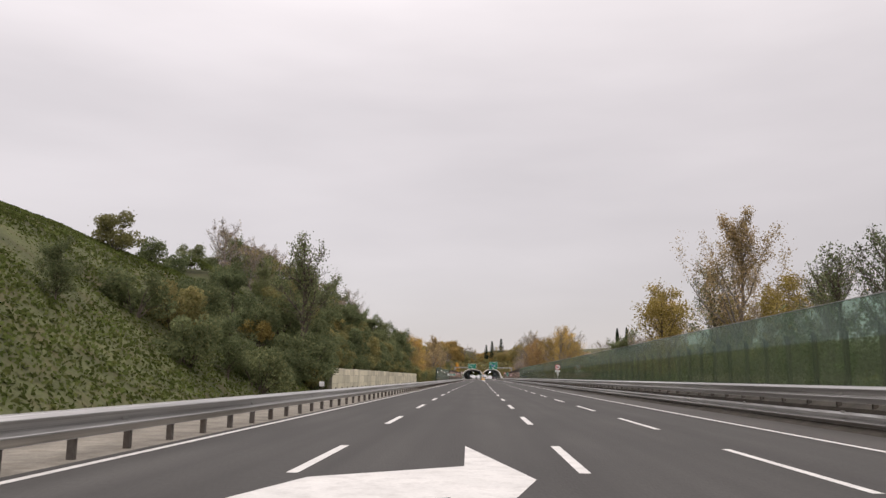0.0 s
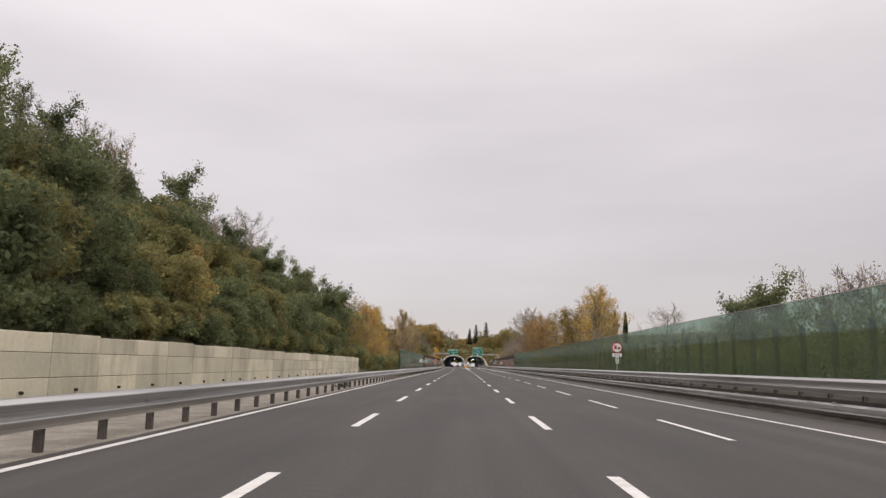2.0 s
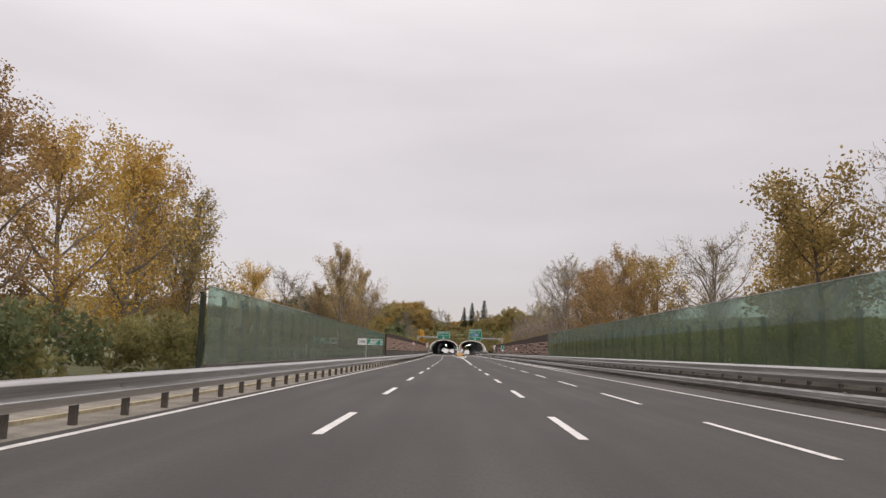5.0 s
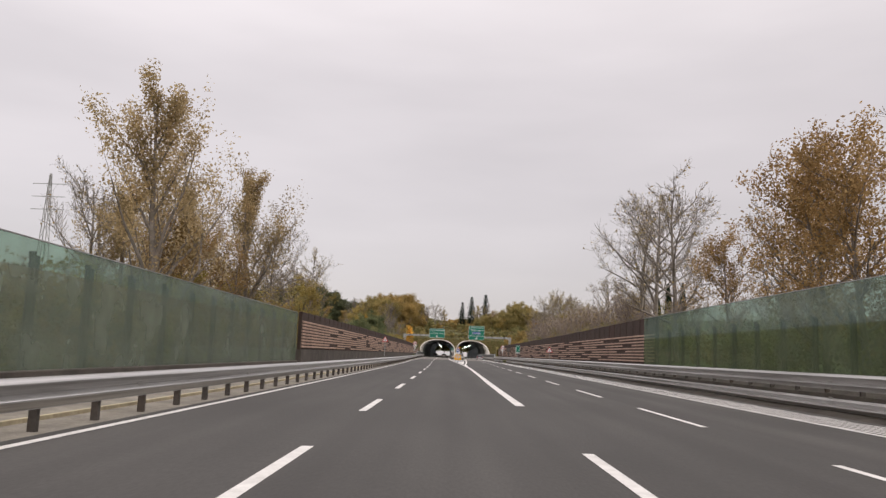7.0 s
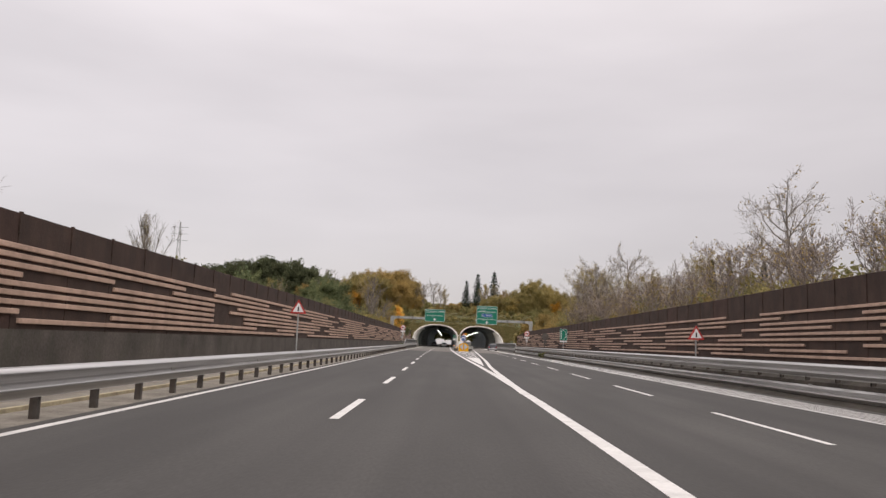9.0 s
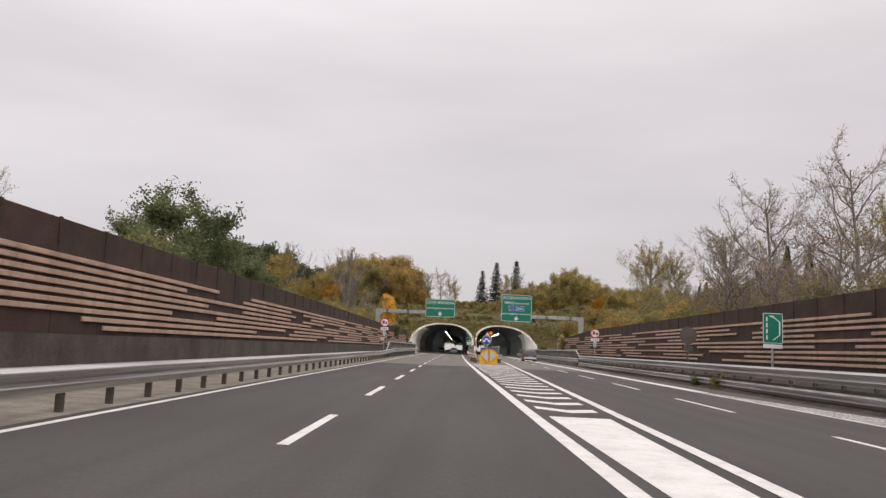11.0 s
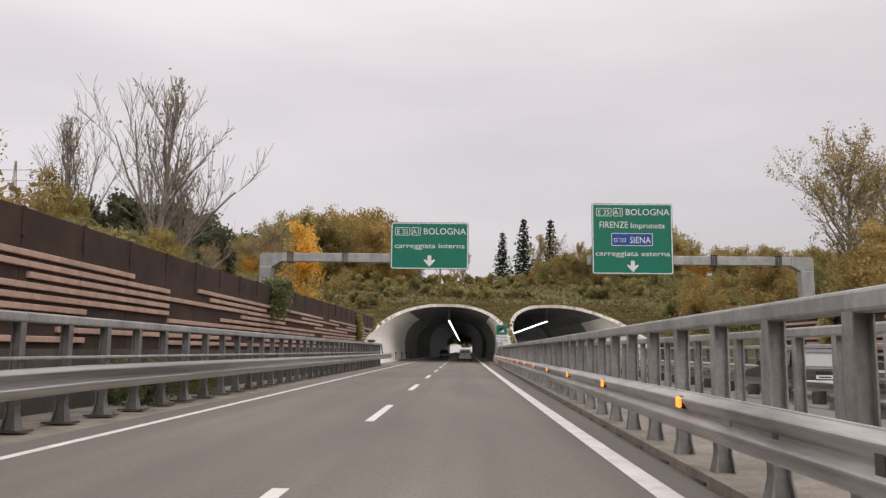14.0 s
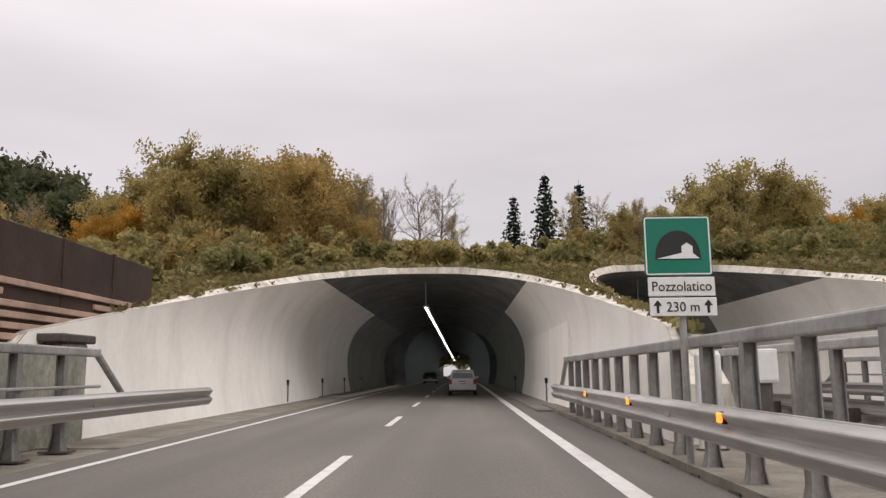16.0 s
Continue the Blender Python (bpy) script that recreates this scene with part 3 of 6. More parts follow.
def ground_z(x, y):
    rough = 0.5 * noise.noise(Vector((x * 0.06, y * 0.06, 0.3))) + 0.2 * noise.noise(Vector((x * 0.3, y * 0.3, 1.3)))
    if y > 512 and -14 < x < 20:
        z = 6.85 + (y - 512) * 0.19 if y < 536 else 11.4 + (y - 536) * 0.05
        return min(z, 15) + rough * smooth(514, 524, y)
    if -10.4 < x < 16.7:
        return -0.13
    far = 14 * smooth(60, 400, abs(x)) + 10 * smooth(560, 900, y)
    if x < 0:
        bank = min(0.80 * (-12.9 - x), 9.0 + max(4.0 * smooth(66, 94, y), 2.6 * smooth(-23, -30, x) * (1 - smooth(40, 58, y)))) * (1 - smooth(148, 180, y)) if x < -12.9 else 0
        foot = 1.85 if 55 < y < 144 and x < -12.1 else 0.1
        z = max(bank + foot, 0.1) if x < -12.1 else 0.0
        z += 2.6 * smooth(250, 300, y) * smooth(-10.4, -13, x)
        hill = 9.0 * smooth(-16, -60, x) * smooth(300, 480, y) + 3.0 * smooth(-44, -72, x) * smooth(515, 575, y)
    else:
        z = 0.6 * smooth(16.7, 22, x)
        z += 2.4 * smooth(262, 300, y)
        hill = 11.0 * smooth(22, 70, x) * smooth(330, 470, y)
    z += hill
    if y > 478:
        z = max(z, min(cut_z(y), 6.85) if y < 512 else min(6.85 + (y - 512) * 0.19, 11.4 + (y - 536) * 0.03))
    return z + far + rough * smooth(10.4 if x < 0 else 16.7, 22, abs(x))


def ground_sheet():
    xs = [-2500, -1500, -900, -500, -300, -200, -140, -100, -80, -66, -56, -48, -42, -36, -32, -29, -26, -23.5, -21, -19, -17, -15.5, -14.1, -13.9, -13, -12.3, -12.05, -10.5, -10.35, -6, 0, 6, 12, 16.6, 16.8, 18, 19.9, 20.1, 22, 25, 28, 32, 36, 42, 50, 60, 75, 95, 130, 200, 300, 500, 900, 1500, 2500]
    ys = [-1500, -700, -300, -150, -90] + steps(-60, 478, 6) + steps(480, 511.9, 3)[0:] + [512.1] + steps(515, 560, 4) + [570, 585, 600, 630, 670, 720, 800, 900, 1100, 1500, 2500, 4000]
    bm = bmesh.new()
    grid = [[bm.verts.new((x, y, ground_z(x, y))) for x in xs] for y in ys]
    for j in range(len(ys) - 1):
        for i in range(len(xs) - 1):
            if ys[j] < 512 < ys[j + 1] and -14.1 <= xs[i] and xs[i + 1] <= 20.1:
                continue
            bm.faces.new((grid[j][i], grid[j][i + 1], grid[j + 1][i + 1], grid[j + 1][i]))
    ob = part("ground", bm, M_GRASS, smooth=True)
    return tagged(ob, "rough autumn grass on banks and hills beside the road", "ground", kind="structure")


ground_sheet()

# Tunnel tubes with slanted mouths: pale walls below, sooty vault above.
def profile(cx, hw, top, n=28, spring=2.2):
    """Section of a tube from the left foot over the crown to the right foot."""
    pts = []
    for i in range(n + 1):
        a = math.pi * i / n
        c, s = math.cos(a), math.sin(a)
        x = -hw * (abs(c) ** 0.86) * (1 if c > 0 else -1)
        pts.append((cx + x, spring + (top - spring) * s ** 0.92))
    foot = [(cx - hw * 0.955, 0.0), (cx - hw * 0.99, 1.1)]
    return foot + pts + [(2 * cx - x, z) for x, z in foot[::-1]]


def tunnel(name, cx, hw, top, label, near=482.6, ring=555.0, far=742.0, inner=0.0, trim=1.1):
    t = thing(name, label, "tunnel", "road tunnels", "structure")
    prof = profile(cx, hw, top)
    out = [(x + 0.05 * noise.noise(Vector((x * 1.7, z * 1.7, 5))), z + 0.07 * noise.noise(Vector((x * 1.3, z, 9)))) for x, z in profile(cx, hw + 0.36, top + 0.34)]
    split = lambda x: 5.5 if x < cx else 5.15

    def start(z):
        return near if z <= 2.0 else 483.0 + (z - 2.0) / 0.168

    def surface(pts, keep, mat, nm, y_end, ny=10, flip=False, lab="", y_from=None):
        bm = bmesh.new()
        cols = []
        for x, z in pts:
            y0 = y_from(x) if y_from else start(z)
            y1 = y_end(x) if callable(y_end) else y_end
            cols.append([bm.verts.new((x, y0 + (y1 - y0) * (k / ny), z)) for k in range(ny + 1)])
        for i in range(len(pts) - 1):
            if keep((pts[i][0] + pts[i + 1][0]) / 2, (pts[i][1] + pts[i + 1][1]) / 2):
                for k in range(ny):
                    f = (cols[i][k], cols[i][k + 1], cols[i + 1][k + 1], cols[i + 1][k])
                    bm.faces.new(f[::-1] if flip else f)
        for v in [v for v in bm.verts if not v.link_faces]:
            bm.verts.remove(v)
        return part(nm, bm, mat, t, lab, smooth=True)

    # Past the shade line the walls' shade is put into a greyer colour.
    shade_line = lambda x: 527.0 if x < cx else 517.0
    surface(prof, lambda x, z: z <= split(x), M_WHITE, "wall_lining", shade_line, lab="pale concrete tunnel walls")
    surface(prof, lambda x, z: z <= split(x), M_GREYW, "grey_wall_lining", ring, lab="grey tunnel walls", y_from=shade_line)
    surface(prof, lambda x, z: z > split(x), M_VAULT, "vault", ring, lab="sooty dark vault")
    surface(out, lambda x, z: True, M_RIM, "outer_shell", 516.0, flip=True)
    bm = bmesh.new()
    for (a, b), (c, d) in zip(zip(prof, prof[1:]), zip(out, out[1:])):
        bm.faces.new([bm.verts.new((p[0], start(q[1]) - 0.03, p[1])) for p, q in ((a, a), (b, b), (d, b), (c, a))])
    bmesh.ops.remove_doubles(bm, verts=list(bm.verts), dist=0.002)
    part("portal_rim", bm, M_RIM, t, "weathered white concrete rim")
    deep = profile(cx + inner, hw - trim, top - 0.05)
    bm = bmesh.new()
    ys = (ring, ring + 40, ring + 90, far)
    cols = [[bm.verts.new((x, yy, z)) for yy in ys] for x, z in deep]
    for i in range(len(deep) - 1):
        for k in range(3):
            bm.faces.new((cols[i][k], cols[i][k + 1], cols[i + 1][k + 1], cols[i + 1][k]))
    part("inner_lining", bm, M_INNER, t, "dim inner tunnel lining", smooth=True)
    bm = bmesh.new()
    for i in range(len(deep) - 1):
        bm.faces.new([bm.verts.new((p[0], ring, p[1])) for p in (prof[i], prof[i + 1], deep[i + 1], deep[i])])
    part("ring_face", bm, M_VAULT, t)
    return t


tunnel("tunnel_west", -3.3, 6.15, 6.5, "road tunnel with a slanted white concrete mouth", inner=0.75, trim=1.5)
tunnel("tunnel_east", 9.1, 5.7, 6.5, "second road tunnel with a slanted white concrete mouth")
for cx in (-3.3, 9.1):
    for sgn in (-1, 1):
        slab("tunnel_kerb", M_KERBT, lambda y: cx + sgn * 5.35 - 0.55, lambda y: cx + sgn * 5.35 + 0.55, (514 if sgn < 0 and cx < 0 else 496), 742, 0.07, "low grey concrete kerb along the tunnel wall", "kerb", 0.2, 20)
bm = box_bm(2.75, 3.65, 497, 512, 0, 4.4)
tagged(part("wall_between_tunnels", bm, M_WHITE), "white concrete pier between the tunnel mouths", "wall", kind="structure")


SLOPE_SPOTS = []


def slope_sheet():
    """Grass slope that fills round the slanted mouths, flush with their rims."""
    def inside(x, z):
        for cx, hw, top in ((-3.3, 6.4, 6.75), (9.1, 5.95, 6.75)):
            if z < top:
                k = ((z - 2.2) / (top - 2.2)) if z > 2.2 else 0.0
                if abs(x - cx) < hw * (1 - min(k, 1.0) ** 2.1) ** 0.47:
                    return True
        return False

    bm = bmesh.new()
    nx, ny = 140, 84
    xs = [-14.2 + 34.4 * i / nx for i in range(nx + 1)]
    ys = [483.0 + 29.6 * j / ny for j in range(ny + 1)]
    vs = {}
    for j in range(ny):
        for i in range(nx):
            xc, yc = (xs[i] + xs[i + 1]) / 2, (ys[j] + ys[j + 1]) / 2
            if inside(xc, cut_z(yc)):
                continue
            f = []
            for a, b in ((i, j), (i + 1, j), (i + 1, j + 1), (i, j + 1)):
                if (a, b) not in vs:
                    vs[(a, b)] = bm.verts.new((xs[a], ys[b], cut_z(ys[b]) - 0.05 + 0.05 * noise.noise(Vector((xs[a], ys[b], 3)))))
                f.append(vs[(a, b)])
            bm.faces.new(f)
    rng = np.random.default_rng(77)
    spots = []
    for f in bm.faces:
        c = f.calc_center_median()
        for _ in range(9):
            spots.append((c.x + rng.uniform(-0.2, 0.2), c.y + rng.uniform(-0.2, 0.2), c.z + 0.06 + 0.10 * rng.random()))
    SLOPE_SPOTS.extend(spots)
    return tagged(part("ground_round_tunnels", bm, M_GRASS, smooth=True), "grass slope flush with the tunnel rims", "ground", kind="structure")


slope_sheet()

# Concrete island between the carriageways and the dusty pad behind the crash cushion
slab("nose_island", M_VERGE, lambda y: nose_left(y) + 0.02, lambda y: 4.92 if y > 424 else 4.4, 423, 500, 0.11, "pale dusty concrete island between the carriageways", "island", 0.15)
slab("nose_pad", M_VERGE, lambda y: nose_left(y) - 0.15, lambda y: 4.3, 411.5, 422.8, 0.007, "dusty concrete pad behind the crash cushion", "pad", 0.05)
slab("apron_left", M_VERGE, lambda y: -9.3, lambda y: ROAD_L(y) - 0.33, 484.002, 514, 0.006, "dusty concrete apron along the tunnel wall", "apron", 0.06)
slab("apron_right", M_VERGE, lambda y: line_x("mid_lane", y) + 0.55, lambda y: 3.4, 500.002, 530, 0.006, "dusty concrete apron along the tunnel wall", "apron", 0.06)


# Guard rails
def beam(sign, z0, height, waves=2):
    """Section of a rolled beam: a hemmed lip, then ridges with flat crests and valleys between."""
    p = height / waves
    face = [(0.0, 0.0)]
    for k in range(waves):
        b = k * p
        face += [(0.004, b + 0.08 * p), (0.076, b + 0.52 * p), (0.086, b + 0.58 * p), (0.086, b + 0.66 * p), (0.076, b + 0.72 * p), (0.004, b + 0.95 * p)]
    face += [(0.0, height), (-0.03, height + 0.004)]
    back = [(dx - 0.010, z) for dx, z in face[-2::-1]]
    return [(sign * dx, z0 + z) for dx, z in face + back]


def c_post(h, w=0.05, d=0.06):
    """A folded steel post, open at the back."""
    bm = bmesh.new()
    box(bm, -d, d, -w, -w + 0.012, -0.05, h)
    box(bm, -d, d, w - 0.012, w, -0.05, h)
    box(bm, d - 0.012, d, -w + 0.012, w - 0.012, -0.05, h)
    return mesh_of("post", bm)


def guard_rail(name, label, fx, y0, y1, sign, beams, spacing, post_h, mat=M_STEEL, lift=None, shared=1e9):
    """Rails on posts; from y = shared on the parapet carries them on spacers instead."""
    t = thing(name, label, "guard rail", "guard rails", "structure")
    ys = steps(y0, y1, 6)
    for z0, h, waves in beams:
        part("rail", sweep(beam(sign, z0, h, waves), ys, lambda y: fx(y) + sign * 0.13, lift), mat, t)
    me = c_post(post_h)
    blk = mesh_of("spacer", box_bm(-0.10, 0.10, -0.05, 0.05, 0, 0.22))
    y = y0 + 0.5
    while y < y1:
        if y < shared:
            p = part("post", me, M_STEEL_D, t)
            p.location = (fx(y), y, 0)
        else:
            for z0, h, _ in beams:
                p = part("spacer", blk, M_STEEL_D, t)
                p.location = (fx(y) + sign * 0.02, y, z0 + 0.09 + (lift(y) if lift else 0))
        y += spacing
    me2 = bmesh.new()
    box(me2, 0.0, 0.022, -0.10, 0.10, 0.02, 0.36)
    lap = mesh_of("lap_joint", me2)
    y = y0 + 4.0
    while y < y1 - 1:
        for z0, h, _ in beams:
            p = part("lap_joint", lap, mat, t)
            p.location = (fx(y) + sign * 0.135 - (0.022 if sign < 0 else 0), y, z0 + 0.02 + (lift(y) if lift else 0))
        y += 8.0
    return t


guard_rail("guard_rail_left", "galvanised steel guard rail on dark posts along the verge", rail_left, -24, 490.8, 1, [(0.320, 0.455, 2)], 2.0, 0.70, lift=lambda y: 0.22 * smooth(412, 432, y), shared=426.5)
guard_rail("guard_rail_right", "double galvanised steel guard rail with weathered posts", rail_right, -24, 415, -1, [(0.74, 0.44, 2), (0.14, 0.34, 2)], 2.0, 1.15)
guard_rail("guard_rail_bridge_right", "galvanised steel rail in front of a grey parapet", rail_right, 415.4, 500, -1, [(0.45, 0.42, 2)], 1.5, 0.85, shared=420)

# Bridge parapets: flared steel posts and a top rail
def parapet(name, label, fx, y0, y1, top=1.74, brace=True):
    t = thing(name, label, "bridge parapet", "bridge parapets", "structure")
    ys = steps(y0, y1, 6)
    part("top_rail", sweep(rounded(-0.09, 0.09, top - 0.16, top, 0.03, 2), ys, fx), M_STEEL_P, t)
    if brace:
        part("middle_rail", sweep(rounded(0.082, 0.125, 1.10, 1.16, 0.02, 2), ys, fx), M_STEEL_P, t)
    bm = bmesh.new()
    for z0, z1 in ((0.0, 0.30), (0.30, top - 0.15)):
        box(bm, -0.062, 0.062, -0.012, 0.012, z0, z1)
        box(bm, -0.078, -0.063, -0.075, 0.075, z0, z1)
        box(bm, 0.063, 0.078, -0.075, 0.075, z0, z1)
    for v in bm.verts:
        if v.co.z < 0.1:
            v.co.x *= 1.7
            v.co.y *= 1.6
    me = mesh_of("post", bm)
    me.materials.append(M_POSTP if brace else M_POSTN)
    foot = mesh_of("base_plate", box_bm(-0.26, 0.26, -0.17, 0.17, 0, 0.03))
    y = y0
    while y <= y1:
        p = part("post", me, None, t)
        p.location = (fx(y), y, 0)
        q = part("base_plate", foot, M_STEEL_D, t)
        q.location = (fx(y), y, 0)
        y += 1.5
    for yy, s in ((y0, -1), (y1, 1)):
        if s < 0 and not brace:
            continue
        bm = bmesh.new()
        tube(bm, (fx(yy), yy, top - 0.08), (fx(yy), yy + s * (4.0 if s < 0 else 1.7), 0.66), 0.07)
        part("end_brace", bm, M_STEEL_P, t)
    return t


parapet("parapet_left", "grey steel bridge parapet with closely set posts", lambda y: rail_left(y) - 0.14, 426.2, 484.5, 1.86)
parapet("parapet_nose", "grey steel bridge parapet between the carriageways", lambda y: nose_left(y) + 0.25, 421, 494, 1.78, False)
parapet("parapet_inner", "grey steel parapet beside the second carriageway", lambda y: 4.45 + 0.25 * smooth(421, 440, y), 421.4, 497, 1.78, False)
parapet("parapet_right", "grey steel bridge parapet on the far side", lambda y: rail_right(y) + 0.3, 420, 498)
guard_rail("guard_rail_nose", "galvanised rail running out of the yellow crash cushion", nose_left, 412.1, 494.5, -1, [(0.52, 0.42, 2)], 1.5, 0.7, mat=M_STEEL_N, lift=lambda y: -0.08 * (1 - smooth(411, 424, y)), shared=421)
guard_rail("guard_rail_inner", "galvanised rail along the second carriageway", lambda y: 4.95 - 1.45 * (1 - smooth(410, 426, y)), 412.1, 500, 1, [(0.42, 0.44, 2)], 1.5, 0.7, shared=422)
# amber warning lamps on the nose rail
lamp_bm = bmesh.new()
box(lamp_bm, -0.035, 0.0, -0.06, 0.06, -0.055, 0.055)
lamp_me = mesh_of("lens", bevel(lamp_bm, 0.012))
back_me = mesh_of("housing", box_bm(0.0, 0.05, -0.07, 0.07, -0.065, 0.065, 0.01))
for i in range(14):
    y = 425.4 + 4.75 * i
    la = thing("warning_lamp", "small amber warning lamp fixed on the guard rail", "warning lamp", "amber lamps on the rail", at=(nose_left(y) - 0.205, y, 0.83))
    part("lens", lamp_me, M_AMBER, la, "glowing amber lens")
    part("housing", back_me, M_BLACK, la)

# Concrete retaining wall with cast bays
wall = thing("retaining_wall", "pale stained concrete retaining wall with cast bays", "retaining wall", kind="structure")
for i in range(30):
    y0 = 54.6 + i * 2.98
    h = 1.98 + 0.03 * math.sin(i * 2.1) - (0.05 if i > 14 else 0)
    part("backing", box_bm(-12.45, -12.018, y0 - 0.01, y0 + 2.97, -0.05, h - 0.03), M_VERGE, wall)
    o = 0.012 * (i % 3)
    for z0, z1 in ((-0.05, 0.72), (0.736, 1.42), (1.436, h)):
        part("panel", box_bm(-12.40 + o, -12.0 + o, y0, y0 + 2.945, z0, z1, 0.012), M_CONC, wall)
    bm = bmesh.new()
    tube(bm, (-12.05, y0 + 1.5, 0.36), (-11.90, y0 + 1.5, 0.34), 0.045, sides=8)
    part("drain_pipe", bm, M_BLACK, wall)

# Acrylic noise barriers
def glass_barrier(name, label, x, y0, y1, side, top, sheet):
    t = thing(name, label, "noise barrier", "acrylic noise barriers", "structure")
    part("plinth", box_bm(x - 0.18, x + 0.18, y0, y1, -0.05, 0.55, 0.02), M_BASE, t)
    low = mesh_of("pane", box_bm(-0.012, 0.012, 0.002, 2.998, 0.56, 3.0, 0.0))
    high = mesh_of("upper_pane", box_bm(-0.012, 0.012, 0.002, 2.998, 3.003, top, 0.0))
    post_bm = bmesh.new()
    box(post_bm, -0.08, 0.08, -0.012, 0.012, 0.0, 3.35)
    box(post_bm, -0.095, -0.08, -0.09, 0.09, 0.0, 3.35)
    box(post_bm, 0.08, 0.095, -0.09, 0.09, 0.0, 3.35)
    box(post_bm, -0.14, 0.02, -0.04, 0.04, 3.352, 3.46)
    post_me = mesh_of("post", post_bm)
    y = y0
    while y < y1 - 1:
        for me, nm, mt in ((low, "pane", sheet), (high, "upper_pane", M_GLASS2)):
            p = part(nm, me, mt, t)
            p.location = (x, y, 0)
            p.visible_shadow = False
        p = part("post", post_me, M_POST, t)
        p.location = (x + side * 0.20, y, 0)
        y += 3.0
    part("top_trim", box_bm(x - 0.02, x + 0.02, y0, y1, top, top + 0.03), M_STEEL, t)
    return t


glass_barrier("noise_barrier_right", "tall green-tinted acrylic noise barrier on dark posts", 15.0, -40, 272, 1, 4.55, M_GLASS)
glass_barrier("noise_barrier_left", "green-tinted acrylic noise barrier on dark posts", -9.9, 181, 265, -1, 3.70, M_GLASS3)

# Brown noise walls with beige slats
def brown_wall(name, label, x, y0, y1, side, tops, seed, base, first, pitch, steady):
    rng = random.Random(seed)
    t = thing(name, label, "noise wall", "brown noise walls", "structure")
    s = -side
    zt = lambda y: float(np.interp(y, [p[0] for p in tops], [p[1] for p in tops]))
    n = int((y1 - y0) / 2.45)
    for i in range(n):
        a = y0 + i * 2.45
        z = zt(a)
        part("panel", box_bm(x - 0.11, x + 0.11, a, a + 2.43, base, z, 0.012), M_BROWN if rng.random() < 0.9 else M_BROWN2, t)
        part("joint_post", box_bm(x + s * 0.115 - 0.03, x + s * 0.115 + 0.03, a - 0.05, a + 0.05, base + 2.2, z + 0.02), M_BROWN, t)
    part("plinth", box_bm(x - 0.2, x + 0.2, y0, y1, -0.05, base + 0.02), M_BASE, t)
    for k in range(9):
        z = first + pitch * k - 0.062
        y, on = y0 + 0.25, True
        while y < y1 - 2:
            if k in steady:
                length = 2.45 * (rng.choice((9, 13, 17)) if on else rng.choice((1, 2)))
            else:
                length = 2.45 * (rng.choice((3, 4, 5, 7)) if on else rng.choice((1.5, 2, 3)))
            e = min(y + length, y1)
            if on:
                part("slat", box_bm(x + s * 0.13 - 0.05, x + s * 0.13 + 0.05, y, e - 0.02, z, z + 0.125, 0.012), M_SLAT, t)
            y, on = e, not on
    return t


brown_wall("noise_wall_left", "dark brown noise wall with rows of beige slats", -9.75, 265.2, 492, -1, ((259, 3.75), (300, 3.95), (390, 4.1), (440, 4.0), (470, 4.25), (492, 4.3)), 3, 1.25, 1.46, 0.209, (0, 2, 3, 4, 6, 8))
brown_wall("noise_wall_right", "dark brown noise wall with rows of beige slats", 16.1, 272.4, 462, 1, ((272, 4.8), (320, 4.5), (380, 4.3), (430, 4.25), (462, 3.3)), 8, 1.02, 1.38, 0.2525, (0, 2, 4, 6, 8))


# Plants
def leaf_mesh(name, pts, size, rng, mat, flat=0.0):
    """Many small leaf blades, each a free quad, round the given points."""
    n = len(pts)
    c = np.array(pts, dtype=float)
    a = rng.normal(size=(n, 3))
    a /= np.linalg.norm(a, axis=1)[:, None]
    b = rng.normal(size=(n, 3))
    b[:, 2] *= 1 - flat
    b -= a * (a * b).sum(1)[:, None]
    b /= np.linalg.norm(b, axis=1)[:, None]
    s = np.reshape(size, (-1, 1)) * rng.uniform(0.55, 1.35, (n, 1))
    v = np.empty((n, 4, 3))
    v[:, 0], v[:, 1], v[:, 2], v[:, 3] = c - a * s, c + b * s * 0.55, c + a * s, c - b * s * 0.55
    me = bpy.data.meshes.new(name)
    me.vertices.add(4 * n)
    me.vertices.foreach_set("co", v.ravel())
    me.loops.add(4 * n)
    me.loops.foreach_set("vertex_index", np.arange(4 * n))
    me.polygons.add(n)
    me.polygons.foreach_set("loop_start", np.arange(n) * 4)
    me.update(calc_edges=True)
    me.materials.append(mat)
    return me


